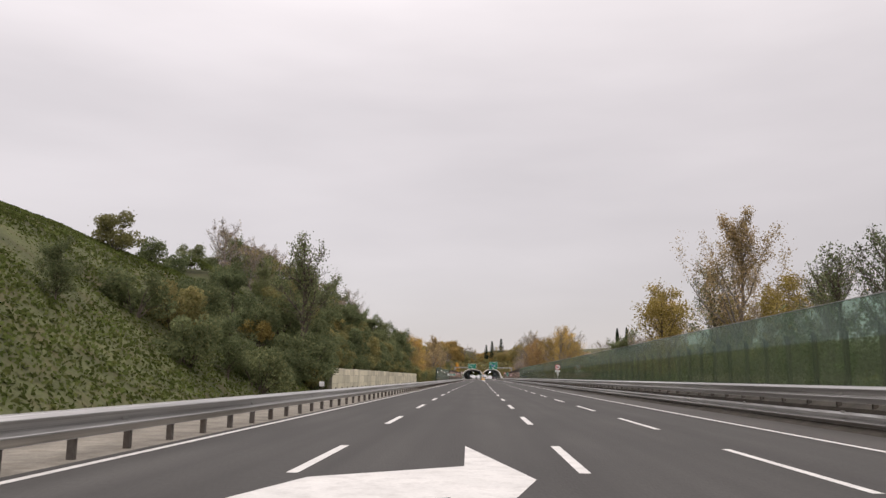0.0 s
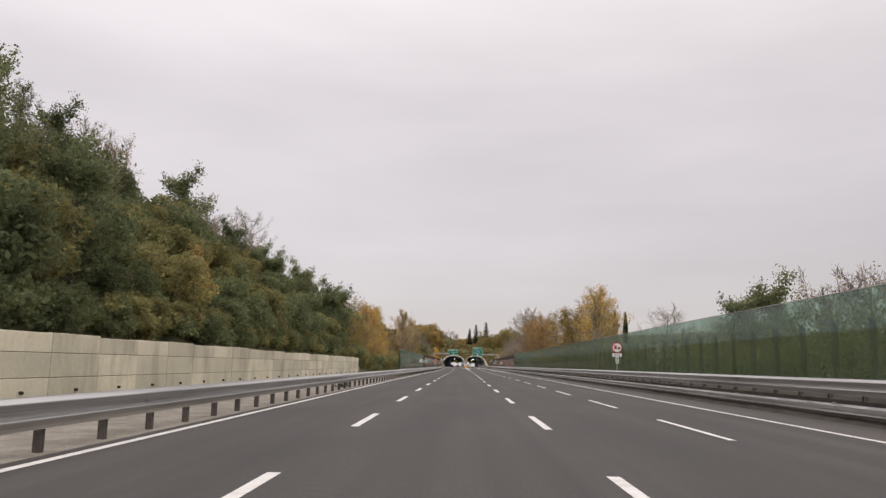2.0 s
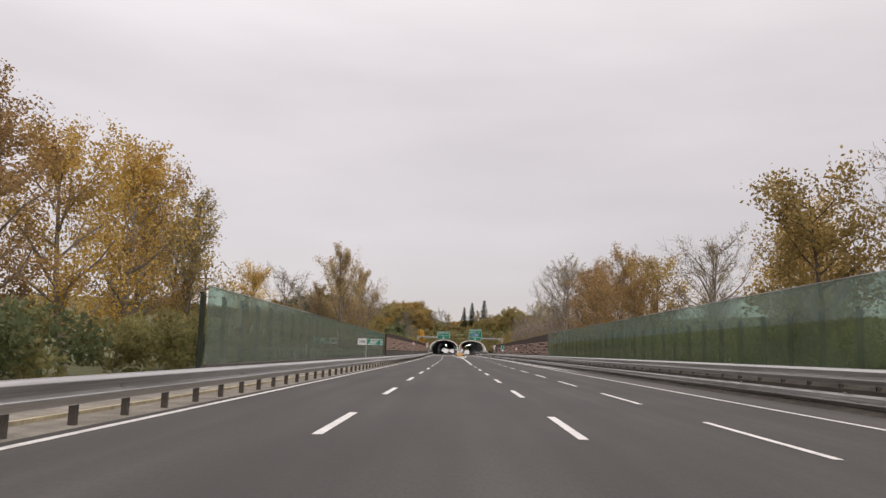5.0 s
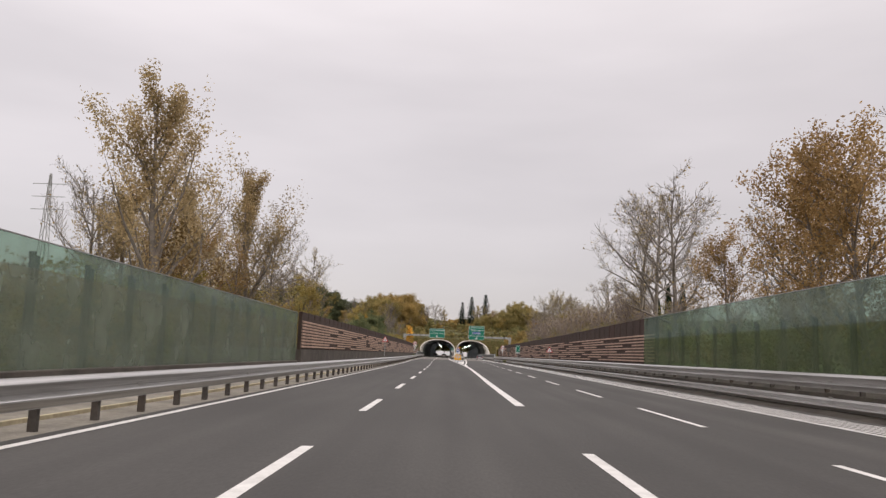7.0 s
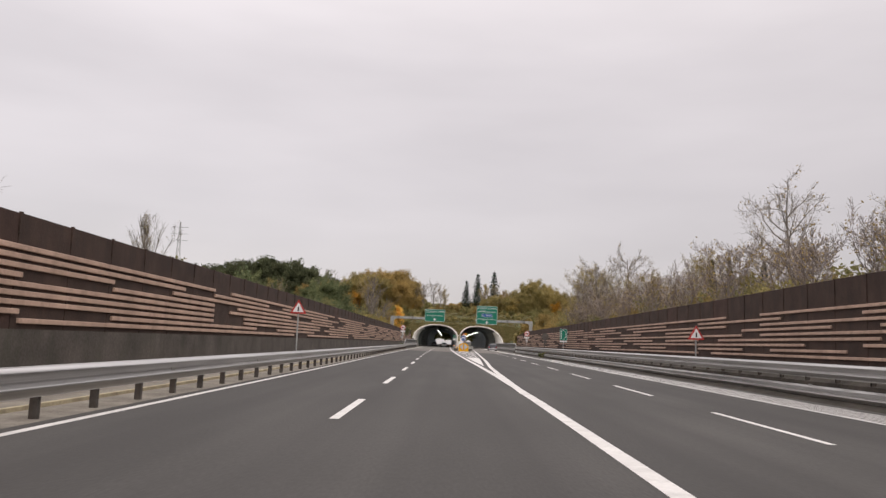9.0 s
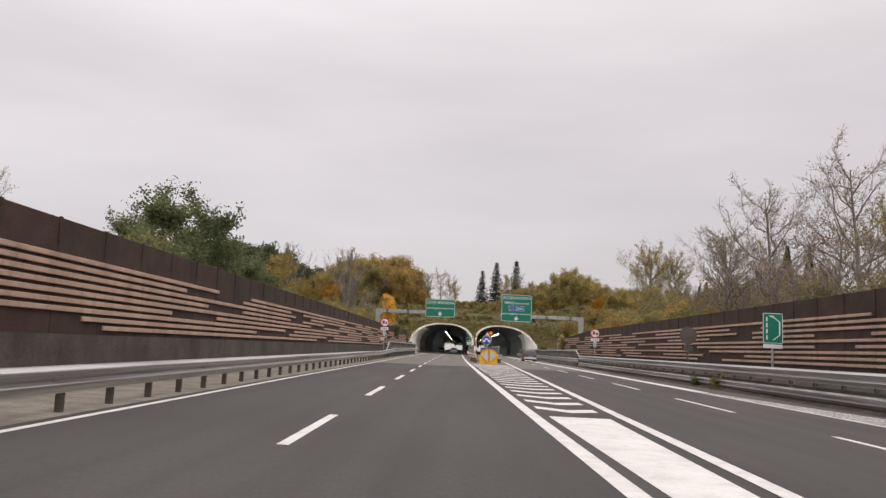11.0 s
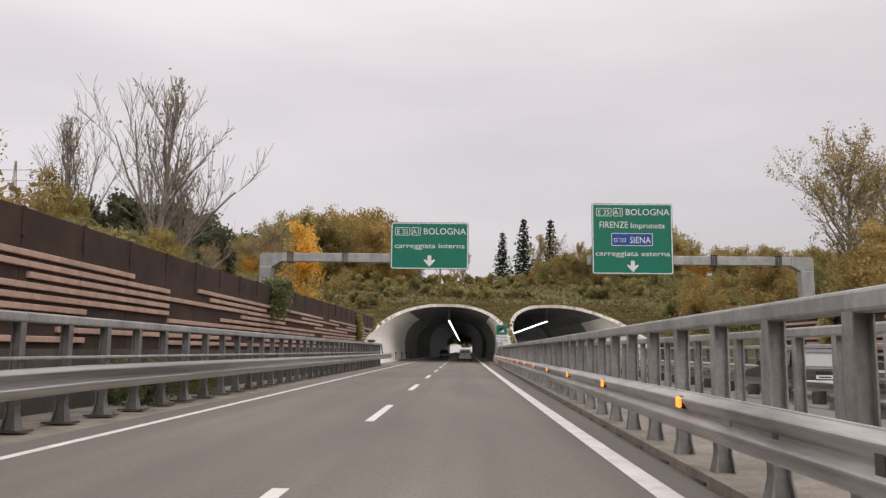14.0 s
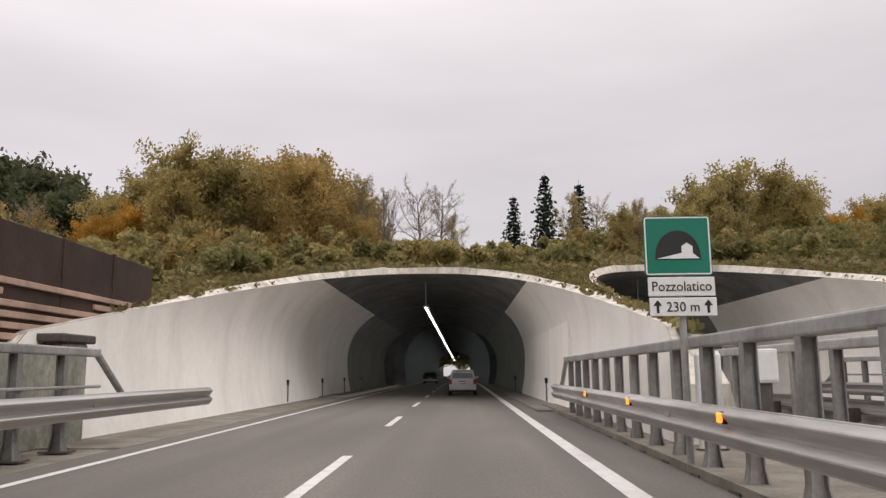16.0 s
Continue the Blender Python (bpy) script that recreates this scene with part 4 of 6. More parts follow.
def branch_tree(rng, h, spread, limbs, start=0.2, lean=0.05, upright=0.5, levels=3, twigs=4, deep=3, peak=0.45):
    """Trunk, limbs and twigs as (p0, p1, r0, r1), and the points along the twigs that carry leaves."""
    segs, tips = [], []

    def grow(p, d, length, r, level):
        k = 4 if level == 0 else 3
        q = p.copy()
        for i in range(k):
            d2 = (d + Vector(rng.normal(size=3)) * (0.08 if level == 0 else 0.2) + Vector((0, 0, 0.10 * upright))).normalized()
            e = q + d2 * (length / k)
            ra, rb = r * (1 - 0.75 * i / k), r * (1 - 0.75 * (i + 1) / k)
            if level <= deep:
                segs.append((q.copy(), e.copy(), ra, rb))
            if level > 0 and level < levels:
                for _ in range(twigs if level > 1 else 2):
                    side = Vector(rng.normal(size=3))
                    dd = (d2 * (0.5 + upright * 0.5) + side.normalized() * 0.75 + Vector((0, 0, 0.25 * upright))).normalized()
                    grow(q.lerp(e, rng.uniform(0.2, 1.0)), dd, length * rng.uniform(0.35, 0.55), rb * 0.55, level + 1)
            if level >= levels - 1:
                tips.append(e.copy())
                tips.append(q.lerp(e, 0.5))
            q, d = e, d2
        return q

    trunk = [Vector((0, 0, -0.4))]
    d = Vector((rng.normal() * lean, rng.normal() * lean, 1)).normalized()
    n = 7
    for i in range(n):
        trunk.append(trunk[-1] + (d + Vector((rng.normal() * 0.04, rng.normal() * 0.04, 0))) * (h * 0.92 / n))
    r0 = h * 0.016 + 0.04
    for i in range(n):
        segs.append((trunk[i], trunk[i + 1], r0 * (1 - 0.85 * i / n), r0 * (1 - 0.85 * (i + 1) / n)))
    for i in range(limbs):
        f = start + (0.97 - start) * (i + rng.uniform(0, 0.8)) / limbs
        s = f * n
        k = min(int(s), n - 1)
        p = trunk[k].lerp(trunk[k + 1], s - k)
        a = i * 2.4 + rng.uniform(-0.5, 0.5)
        up = 0.25 + upright
        dd = Vector((math.cos(a), math.sin(a), up)).normalized()
        length = spread * h * (1.0 - 0.55 * abs(f - peak) / 0.55) * rng.uniform(0.75, 1.15)
        grow(p, dd, length, r0 * 0.5 * (1.05 - f * 0.7), 1)
    tips.append(trunk[-1])
    return segs, tips


def wood_mesh(segs, sides=5, thin=0.012):
    vs, fs = [], []
    for p0, p1, r0, r1 in segs:
        q = (p1 - p0).to_track_quat("Z", "Y")
        s = sides if r0 > 0.04 else 3
        b = len(vs)
        for p, r in ((p0, max(r0, thin)), (p1, max(r1, thin * 0.7))):
            for i in range(s):
                a = 2 * math.pi * i / s
                vs.append(p + q @ Vector((r * math.cos(a), r * math.sin(a), 0)))
        for i in range(s):
            j = (i + 1) % s
            fs.append((b + i, b + j, b + s + j, b + s + i))
    me = bpy.data.meshes.new("trunk")
    me.from_pydata([tuple(v) for v in vs], [], fs)
    return me


KINDS = {}


def make_tree(kind, name, label, cat, h, seed, leaf, leaves, size, bark=M_BARK, scatter=0.5, **kw):
    rng = np.random.default_rng(seed)
    segs, tips = branch_tree(rng, h, **kw)
    t = thing(name, label, cat)
    wm = wood_mesh(segs)
    wm.materials.append(bark)
    part("trunk", wm, None, t)
    if leaves:
        base = np.array([tuple(p) for p in tips])
        pick = base[rng.integers(0, len(base), leaves)]
        pts = pick + np.clip(rng.normal(size=(leaves, 3)), -1.5, 1.5) * scatter
        part("crown", leaf_mesh("crown", pts, size, rng, leaf), None, t)
    KINDS[kind] = [t, False]
    return t


def make_bush(kind, name, label, r, h, seed, leaf, leaves, size):
    """A shrub: several stems and lumps of leaves with gaps between."""
    rng = np.random.default_rng(seed)
    t = thing(name, label, "shrub")
    segs, pts = [], []
    lumps = 16
    for i in range(lumps):
        a, q = rng.uniform(0, 2 * math.pi), math.sqrt(rng.uniform(0, 1))
        zc = h * rng.uniform(0.15, 0.88) * (1 - 0.35 * q * q)
        c = Vector((r * 0.8 * q * math.cos(a), r * 0.8 * q * math.sin(a), zc))
        foot = Vector((c.x * 0.15, c.y * 0.15, -0.3))
        m_ = foot.lerp(c, 0.5) + Vector((0, 0, 0.25 * h * 0.3))
        segs += [(foot, m_, 0.05, 0.03), (m_, c, 0.03, 0.015)]
        k = leaves // lumps
        d = rng.normal(size=(k, 3))
        d /= np.linalg.norm(d, axis=1)[:, None]
        rad = r * rng.uniform(0.28, 0.46)
        rr = rad * rng.uniform(0.45, 1.1, (k, 1)) ** 0.6
        pts.append(np.array(c) + d * rr * np.array((1, 1, 0.85)))
    up = rng.integers(0, lumps, leaves // 14)
    spr = np.array([tuple(segs[2 * i + 1][1]) for i in up]) + rng.normal(size=(len(up), 3)) * np.array((r * 0.16, r * 0.16, h * 0.07)) + np.array((0, 0, h * 0.06))
    pts.append(spr)
    wm = wood_mesh(segs, 4)
    wm.materials.append(M_BARK)
    part("stem", wm, None, t)
    part("foliage", leaf_mesh("foliage", np.concatenate(pts), size, rng, leaf, 0.3), None, t)
    KINDS[kind] = [t, False]


def make_fir(kind, h, seed, name="fir_tree", label="dark fir tree with drooping tiers", wide=0.25, tiers=24):
    rng = np.random.default_rng(seed)
    t = thing(name, label, "conifer")
    segs, pts = [(Vector((0, 0, -0.4)), Vector((0, 0, h)), h * 0.016 + 0.05, 0.02)], []
    for i in range(tiers):
        f = 0.10 + 0.88 * i / tiers
        for k in range(7):
            a = k * 0.9 + i * 1.3 + rng.uniform(-0.3, 0.3)
            ln = h * wide * (1.04 - f) ** 0.85 * rng.uniform(0.6, 1.15)
            p0 = Vector((0, 0, h * f))
            p1 = p0 + Vector((math.cos(a) * ln, math.sin(a) * ln, -0.18 * ln + rng.uniform(-0.1, 0.1)))
            segs.append((p0, p1, 0.03, 0.01))
            m_ = max(6, int(26 * (1.05 - f)))
            s = rng.uniform(0.15, 1.0, (m_, 1))
            pts.append(np.array(p0) + (np.array(p1) - np.array(p0)) * s + rng.normal(size=(m_, 3)) * np.array((0.16, 0.16, 0.10)) - np.array((0, 0, 0.1)))
    wm = wood_mesh(segs, 5)
    wm.materials.append(M_BARK)
    part("trunk", wm, None, t)
    part("crown", leaf_mesh("crown", np.concatenate(pts), 0.30, rng, M_FIR), None, t)
    KINDS[kind] = [t, False]


def make_cypress(kind, h, seed):
    rng = np.random.default_rng(seed)
    t = thing("cypress_tree", "slender dark green cypress", "conifer")
    n = 3200
    f = rng.uniform(0, 1, n)
    r = h * 0.085 * np.sin(np.pi * np.clip(f * 0.9 + 0.08, 0, 1)) ** 0.7 * (1.1 - 0.5 * f)
    a = rng.uniform(0, 2 * math.pi, n)
    r = r * rng.uniform(0.6, 1.12, n) * (1 + 0.18 * np.sin(a * 3 + f * 9))
    pts = np.stack([r * np.cos(a), r * np.sin(a), 0.3 + f * (h - 0.3)], 1)
    wm = wood_mesh([(Vector((0, 0, -0.4)), Vector((0, 0, h * 0.8)), 0.16, 0.03)], 6)
    wm.materials.append(M_BARK)
    part("trunk", wm, None, t)
    part("crown", leaf_mesh("crown", pts, 0.26, rng, M_FIR), None, t)
    KINDS[kind] = [t, False]


def plant(kind, x, y, s=1.0, turn=None, z=None, group="", sz=None):
    """Stands one plant of that kind on the ground."""
    t, used = KINDS[kind]
    zz = (0.0 if kind in ("vine", "creeper") else ground_z(x, y)) if z is None else z
    a = turn if turn is not None else (x * 37.7 + y * 17.3) % 360
    m = pose(x, y, zz, 0, 0, a) @ Matrix.Diagonal((s, s, sz or s, 1))
    if used:
        ob = copy_thing(t, m)
    else:
        ob = t
        ob.matrix_basis = m
        KINDS[kind][1] = True
    if used and abs(t.scale[0] - 1) > 1e-6:
        ob.matrix_basis = m
    if group:
        ob["group"] = group
    return ob


make_bush("bush_a", "shrub", "dense dark green shrub on the bank", 2.1, 3.6, 1, M_SHRUB, 5200, 0.098)
make_bush("bush_b", "shrub", "olive green shrub turning brown", 2.0, 3.2, 2, M_SHRUB2, 4800, 0.098)
make_bush("bush_c", "shrub", "russet autumn shrub with small leaves", 1.9, 3.4, 3, M_BROWNL, 4200, 0.095)
make_bush("bush_y", "shrub", "yellow autumn shrub with thin foliage", 1.6, 3.0, 4, M_YELLOWL, 3600, 0.09)
make_tree("oak", "broadleaf_tree", "broad oak with green and brown autumn leaves", "tree", 13, 5, M_GREENL, 9000, 0.15, scatter=0.5, spread=0.42, limbs=15, start=0.12, upright=0.35, deep=2)
make_tree("oak_b", "broadleaf_tree", "broad tree with russet autumn leaves", "tree", 12, 6, M_BROWNL, 9000, 0.14, scatter=0.45, spread=0.42, limbs=14, start=0.12, upright=0.35, deep=2)
make_tree("dark", "broadleaf_tree", "dark green broadleaf tree with dense crown", "tree", 9, 7, M_SHRUB, 8000, 0.14, scatter=0.32, spread=0.42, limbs=14, start=0.1, upright=0.4, deep=2)
make_tree("orange", "poplar_tree", "spreading tree with golden autumn leaves", "tree", 13, 8, M_GOLD, 11000, 0.10, scatter=0.30, bark=M_BARKL, spread=0.38, limbs=18, start=0.12, upright=0.8, deep=2)
make_tree("yellow", "poplar_tree", "upright poplar with sparse yellow leaves", "tree", 15, 9, M_YELLOWL, 7000, 0.095, scatter=0.26, bark=M_BARKL, spread=0.26, limbs=20, start=0.15, upright=1.1)
make_tree("sparse", "bare_tree", "nearly bare tree with a few pale leaves", "tree", 15, 10, M_YELLOWL, 2000, 0.085, scatter=0.16, bark=M_BARKL, spread=0.34, limbs=17, start=0.16, upright=0.7, twigs=4)
make_tree("bare", "bare_tree", "bare tree with fine grey branches", "tree", 14, 11, M_BROWNL, 420, 0.11, scatter=0.2, bark=M_BARKL, spread=0.44, limbs=15, start=0.22, upright=0.55, twigs=5)
make_tree("rust", "broadleaf_tree", "tall tree with thin rust-brown autumn leaves", "tree", 14, 15, M_RUST, 12000, 0.10, scatter=0.27, bark=M_BARKL, spread=0.36, limbs=17, start=0.14, upright=0.6, deep=2)
make_tree("willow", "bare_tree", "wide many-stemmed tree with thin yellowish twigs", "tree", 11, 16, M_YTREE, 6500, 0.10, scatter=0.22, bark=M_BARKL, spread=0.50, limbs=26, start=0.03, upright=1.15, twigs=4)
make_tree("wood_green", "broadleaf_tree", "dense oak with olive green and golden leaves", "tree", 14, 21, M_GREENL, 8500, 0.24, scatter=0.55, spread=0.40, limbs=20, start=0.04, upright=0.3, deep=1)
make_tree("wood_brown", "broadleaf_tree", "dense oak with golden brown leaves", "tree", 14, 22, M_BROWNL, 8500, 0.24, scatter=0.55, spread=0.40, limbs=20, start=0.04, upright=0.3, deep=1)
make_tree("wood_dark", "pine_tree", "dense dark green pine of the hill wood", "conifer", 14, 27, M_PINE, 4200, 0.37, scatter=0.55, spread=0.40, limbs=20, start=0.10, upright=0.25, deep=1)
make_tree("ytree", "broadleaf_tree", "small rounded tree with thin yellow leaves", "tree", 10, 28, M_YTREE, 9500, 0.11, scatter=0.30, spread=0.42, limbs=16, start=0.05, upright=0.5, deep=2)
make_tree("amber", "broadleaf_tree", "rounded tree with bright orange autumn leaves", "tree", 11, 23, M_ORANGE, 6000, 0.21, scatter=0.5, spread=0.44, limbs=16, start=0.06, upright=0.3, deep=1)
make_tree("whip", "bare_tree", "group of tall bare upright stems", "tree", 12, 24, M_YELLOWL, 260, 0.09, scatter=0.15, bark=M_BARKL, spread=0.52, limbs=18, start=0.04, upright=1.5, twigs=4, peak=0.15)
make_tree("poplar_s", "poplar_tree", "tall poplar with thin pale brown leaves", "tree", 17, 25, M_TAN, 17000, 0.095, scatter=0.27, bark=M_BARKL, spread=0.46, limbs=17, start=0.06, upright=1.7, twigs=4, deep=2, peak=0.2)
make_tree("scrag", "broadleaf_tree", "thin many-stemmed tree with sparse dark leaves", "tree", 12, 31, M_SHRUB, 2600, 0.105, scatter=0.28, spread=0.26, limbs=16, start=0.34, upright=0.9, lean=0.1)
make_tree("golden", "poplar_tree", "narrow poplar with bright golden autumn leaves", "tree", 9.5, 32, M_GOLDB, 8000, 0.10, scatter=0.26, bark=M_BARKL, spread=0.24, limbs=20, start=0.08, upright=1.0, deep=2)
make_tree("twig", "bare_tree", "low bare scrub with fine pinkish grey twigs", "tree", 5.5, 33, M_BROWNL, 500, 0.08, scatter=0.15, bark=M_TWIG, spread=0.55, limbs=16, start=0.02, upright=0.8, twigs=4)
make_fir("fir", 16, 12)
make_cypress("cypress", 11, 13)

# Planting
def make_vine(kind, h, seed):
    """Ivy grown up the face of the wall from a root at its foot."""
    rng = np.random.default_rng(seed)
    t = thing("climbing_ivy", "olive green ivy climbing the brown noise wall", "climbing plant")
    segs, pts = [], []
    for i in range(5):
        p = Vector((0, rng.uniform(-0.2, 0.2), -0.1))
        for k in range(6):
            q = p + Vector((rng.uniform(-0.03, 0.03), rng.normal() * 0.16, h / 6))
            segs.append((p, q, 0.025, 0.018))
            n = 26 + 22 * k
            pts.append(np.array(p.lerp(q, 0.6)) + rng.normal(size=(n, 3)) * np.array((0.13, 0.17 + 0.05 * k, 0.28)))
            p = q
    wm = wood_mesh(segs, 4)
    wm.materials.append(M_BARK)
    part("stem", wm, None, t)
    part("foliage", leaf_mesh("foliage", np.concatenate(pts), 0.085, rng, M_THICKY), None, t)
    KINDS[kind] = [t, False]


make_vine("vine", 3.9, 51)


def make_hanging(kind, seed):
    """Bindweed that spills over the wall's top and hangs down its face."""
    rng = np.random.default_rng(seed)
    t = thing("hanging_creeper", "dark green creeper hanging over the top of the brown noise wall", "climbing plant")
    segs, pts = [], []
    for i in range(7):
        y = rng.uniform(-0.6, 0.6)
        p = Vector((-0.36, y, 4.02))
        for k in range(5):
            q = p + Vector((0.12 if k < 3 else 0.0, rng.normal() * 0.10, 0.06 if k < 2 else -rng.uniform(0.3, 0.55)))
            segs.append((p, q, 0.014, 0.010))
            n = 70
            pts.append(np.array(p.lerp(q, 0.6)) + rng.normal(size=(n, 3)) * np.array((0.10, 0.16, 0.16)))
            p = q
    wm = wood_mesh(segs, 4)
    wm.materials.append(M_BARK)
    part("stem", wm, None, t)
    part("foliage", leaf_mesh("foliage", np.concatenate(pts), 0.085, rng, M_SHRUB), None, t)
    KINDS[kind] = [t, False]


make_hanging("creeper", 52)
THICKET = {"bush_a": [], "bush_b": [], "bush_c": [], "bush_y": []}


def thicken(kind, x, y, s, n=420, size=0.26):
    """Notes one lump of a thicket: place, reach, height, leaves and leaf size; the gantry's feet stay clear."""
    if 452 < y < 468 and (-18.5 < x < -12 or 17 < x < 25):
        return
    THICKET[kind].append((x, y, ground_z(x, y), 1.9 * s, 3.3 * s, n, size))


def thicket(name, label, kind, mat, seed):
    rng = np.random.default_rng(seed)
    pts, sizes = [], []
    for x, y, z, r, h, n, sz in THICKET[kind]:
        lumps = 7
        c = rng.normal(size=(lumps, 3)) * np.array((r * 0.42, r * 0.42, h * 0.2)) + np.array((x, y, z + h * 0.42))
        d = rng.normal(size=(n, 3))
        d /= np.linalg.norm(d, axis=1)[:, None]
        p = c[rng.integers(0, lumps, n)] + d * (r * 0.42) * rng.uniform(0.5, 1.1, (n, 1)) * np.array((1, 1, 0.9))
        p[:, 2] = np.maximum(p[:, 2], z - 0.1)
        pts.append(p)
        sizes.append(np.full(n, sz))
    return tagged(part(name, leaf_mesh(name, np.concatenate(pts), np.concatenate(sizes), rng, mat), None), label, "undergrowth", kind="stuff")


rnd = random.Random(21)
# shrubs on the steep bank
yy = -14.0
while yy < 158:
    for k in range(4):
        x = -14.2 - k * 3.6 + rnd.uniform(-1.0, 1.0)
        yv = yy + rnd.uniform(-1.2, 1.2)
        if yv < 46 and (x < -19.5 or yv < 27) and rnd.random() < 0.85:
            continue
        if x > -14.6 and 53 < yv < 146:
            x = -14.7
        kind = rnd.choices(("bush_a", "bush_b", "bush_c", "dark", "bush_y"), (8.6, 5.2, 0.7, 1.8, 0.5))[0]
        s = rnd.uniform(0.8, 1.25) * (0.62 if kind == "dark" else 1.0) * (0.55 if yv < 30 or (yv < 67 and x < -19.5) else 0.78 if yv < 48 else 1.0)
        plant(kind, x, yv, s, group="shrubs on the bank")
    yy += 3.7
for y_, x_, kind, s in ((44, -26, "bush_b", 0.9), (69.5, -16, "bush_y", 0.85), (110, -19, "bush_y", 1.0), (96, -26, "scrag", 0.4), (109, -28.5, "bare", 0.34), (128, -26, "sparse", 0.36), (140, -25, "bare", 0.5), (118, -24, "dark", 0.34), (126, -22.5, "dark", 0.54), (133, -21, "dark", 0.54), (139, -18.5, "dark", 0.62), (145, -17.5, "dark", 0.62), (136, -23, "bare", 0.42)):
    plant(kind, x_, y_, s, group="trees on the bank")
plant("scrag", -13.9, 51.6, 1.0, group="trees on the bank")
yy = 62.0
while yy < 150:
    plant("twig", -25.0 + rnd.uniform(-1.5, 2.5), yy, rnd.uniform(0.55, 0.85), group="scrub on the bank")
    yy += 5.2
# low growth that hangs down to the retaining wall
yy = 52.0
while yy < 148:
    plant(rnd.choice(("bush_a", "bush_b", "bush_a", "bush_b")), -13.35 + rnd.uniform(-0.3, 0.15), yy, rnd.uniform(0.42, 0.62), group="shrubs on the bank")
    yy += 2.1
yy = 50.0
while yy < 150:
    thicken(rnd.choice(("bush_a", "bush_b", "bush_a")), -13.25 + rnd.uniform(-0.5, 0.25), yy, rnd.uniform(0.36, 0.60), 520, 0.10)
    yy += 1.15
# trees beyond the bank and behind the acrylic barrier, west side
for y_, x_, kind, s in ((150, -14, "yellow", 0.4), (154, -17, "dark", 0.9), (160, -15, "oak", 0.55), (166, -17, "oak_b", 0.80), (162, -19, "dark", 0.8), (174, -15, "rust", 0.66), (180, -15, "orange", 0.76), (188, -16.5, "orange", 0.86), (193, -18, "rust", 0.8), (196, -16, "yellow", 0.72), (204, -20, "oak_b", 0.8), (213, -17, "orange", 0.6), (251, -14.4, "poplar_s", 0.86), (264.5, -13.5, "poplar_s", 0.74), (268, -25.5, "bare", 0.9), (262, -22, "bare", 0.75), (272, -19, "sparse", 0.6), (257, -17, "bush_c", 1.2), (261, -15.5, "bush_b", 1.2), (257, -18.5, "poplar_s", 0.58), (256, -15.6, "rust", 0.58), (262, -14.6, "rust", 0.56), (268, -15.5, "ytree", 0.6), (258.5, -15.6, "poplar_s", 0.62), (255, -14, "ytree", 0.5), (281, -15.8, "bare", 0.77), (276, -22, "sparse", 0.6), (285.5, -13.4, "ytree", 0.58), (288, -13.0, "bush_a", 0.7), (284, -11.2, "bush_a", 0.62), (287.5, -16.5, "sparse", 0.62), (292, -14.2, "sparse", 0.60), (290, -15.5, "twig", 1.2), (302, -20, "bare", 0.5), (321, -18, "whip", 0.5), (330, -20, "bush_b", 1.1), (344, -22, "bush_y", 1.0), (356, -20, "bush_b", 1.2), (367, -20.5, "sparse", 0.36), (376, -16, "dark", 0.68), (381, -15.6, "dark", 0.74), (379, -18.5, "dark", 0.62), (386, -16, "dark", 0.60), (385, -18.5, "dark", 0.68), (391, -18, "dark", 0.48), (392.5, -15.6, "dark", 0.52), (398, -16, "dark", 0.46), (399, -17, "bush_b", 0.8), (407, -16.5, "bush_y", 0.55), (414, -16, "bush_b", 0.55), (421, -15, "bush_y", 0.6), (456, -28.3, "ytree", 1.06), (460.5, -25, "ytree", 0.74), (466, -23, "ytree", 0.52), (462, -42, "dark", 0.70), (458, -46, "dark", 0.72), (465, -38.5, "dark", 0.54), (463, -18.2, "whip", 0.84), (436, -8.95, "bush_a", 0.42), (440.5, -8.9, "bush_b", 0.32), (452, -15, "ytree", 0.4), (441, -17.5, "bush_y", 1.5), (475, -31, "whip", 1.2), (471.5, -12.1, "golden", 0.92), (452, -18, "bush_b", 1.5), (459.5, -18.4, "whip", 1.22), (456, -23, "bush_y", 1.6), (464, -20, "bush_b", 1.6), (470, -18, "bush_y", 1.4), (480.5, -17.2, "sparse", 0.62), (482.5, -15.0, "ytree", 0.32), (486, -19, "bush_b", 1.3), (492, -16, "bush_y", 1.1), (478.8, -9.42, "vine", 1.0), (451.3, -9.55, "creeper", 1.0)):
    plant(kind, x_, y_, s, group="roadside trees")
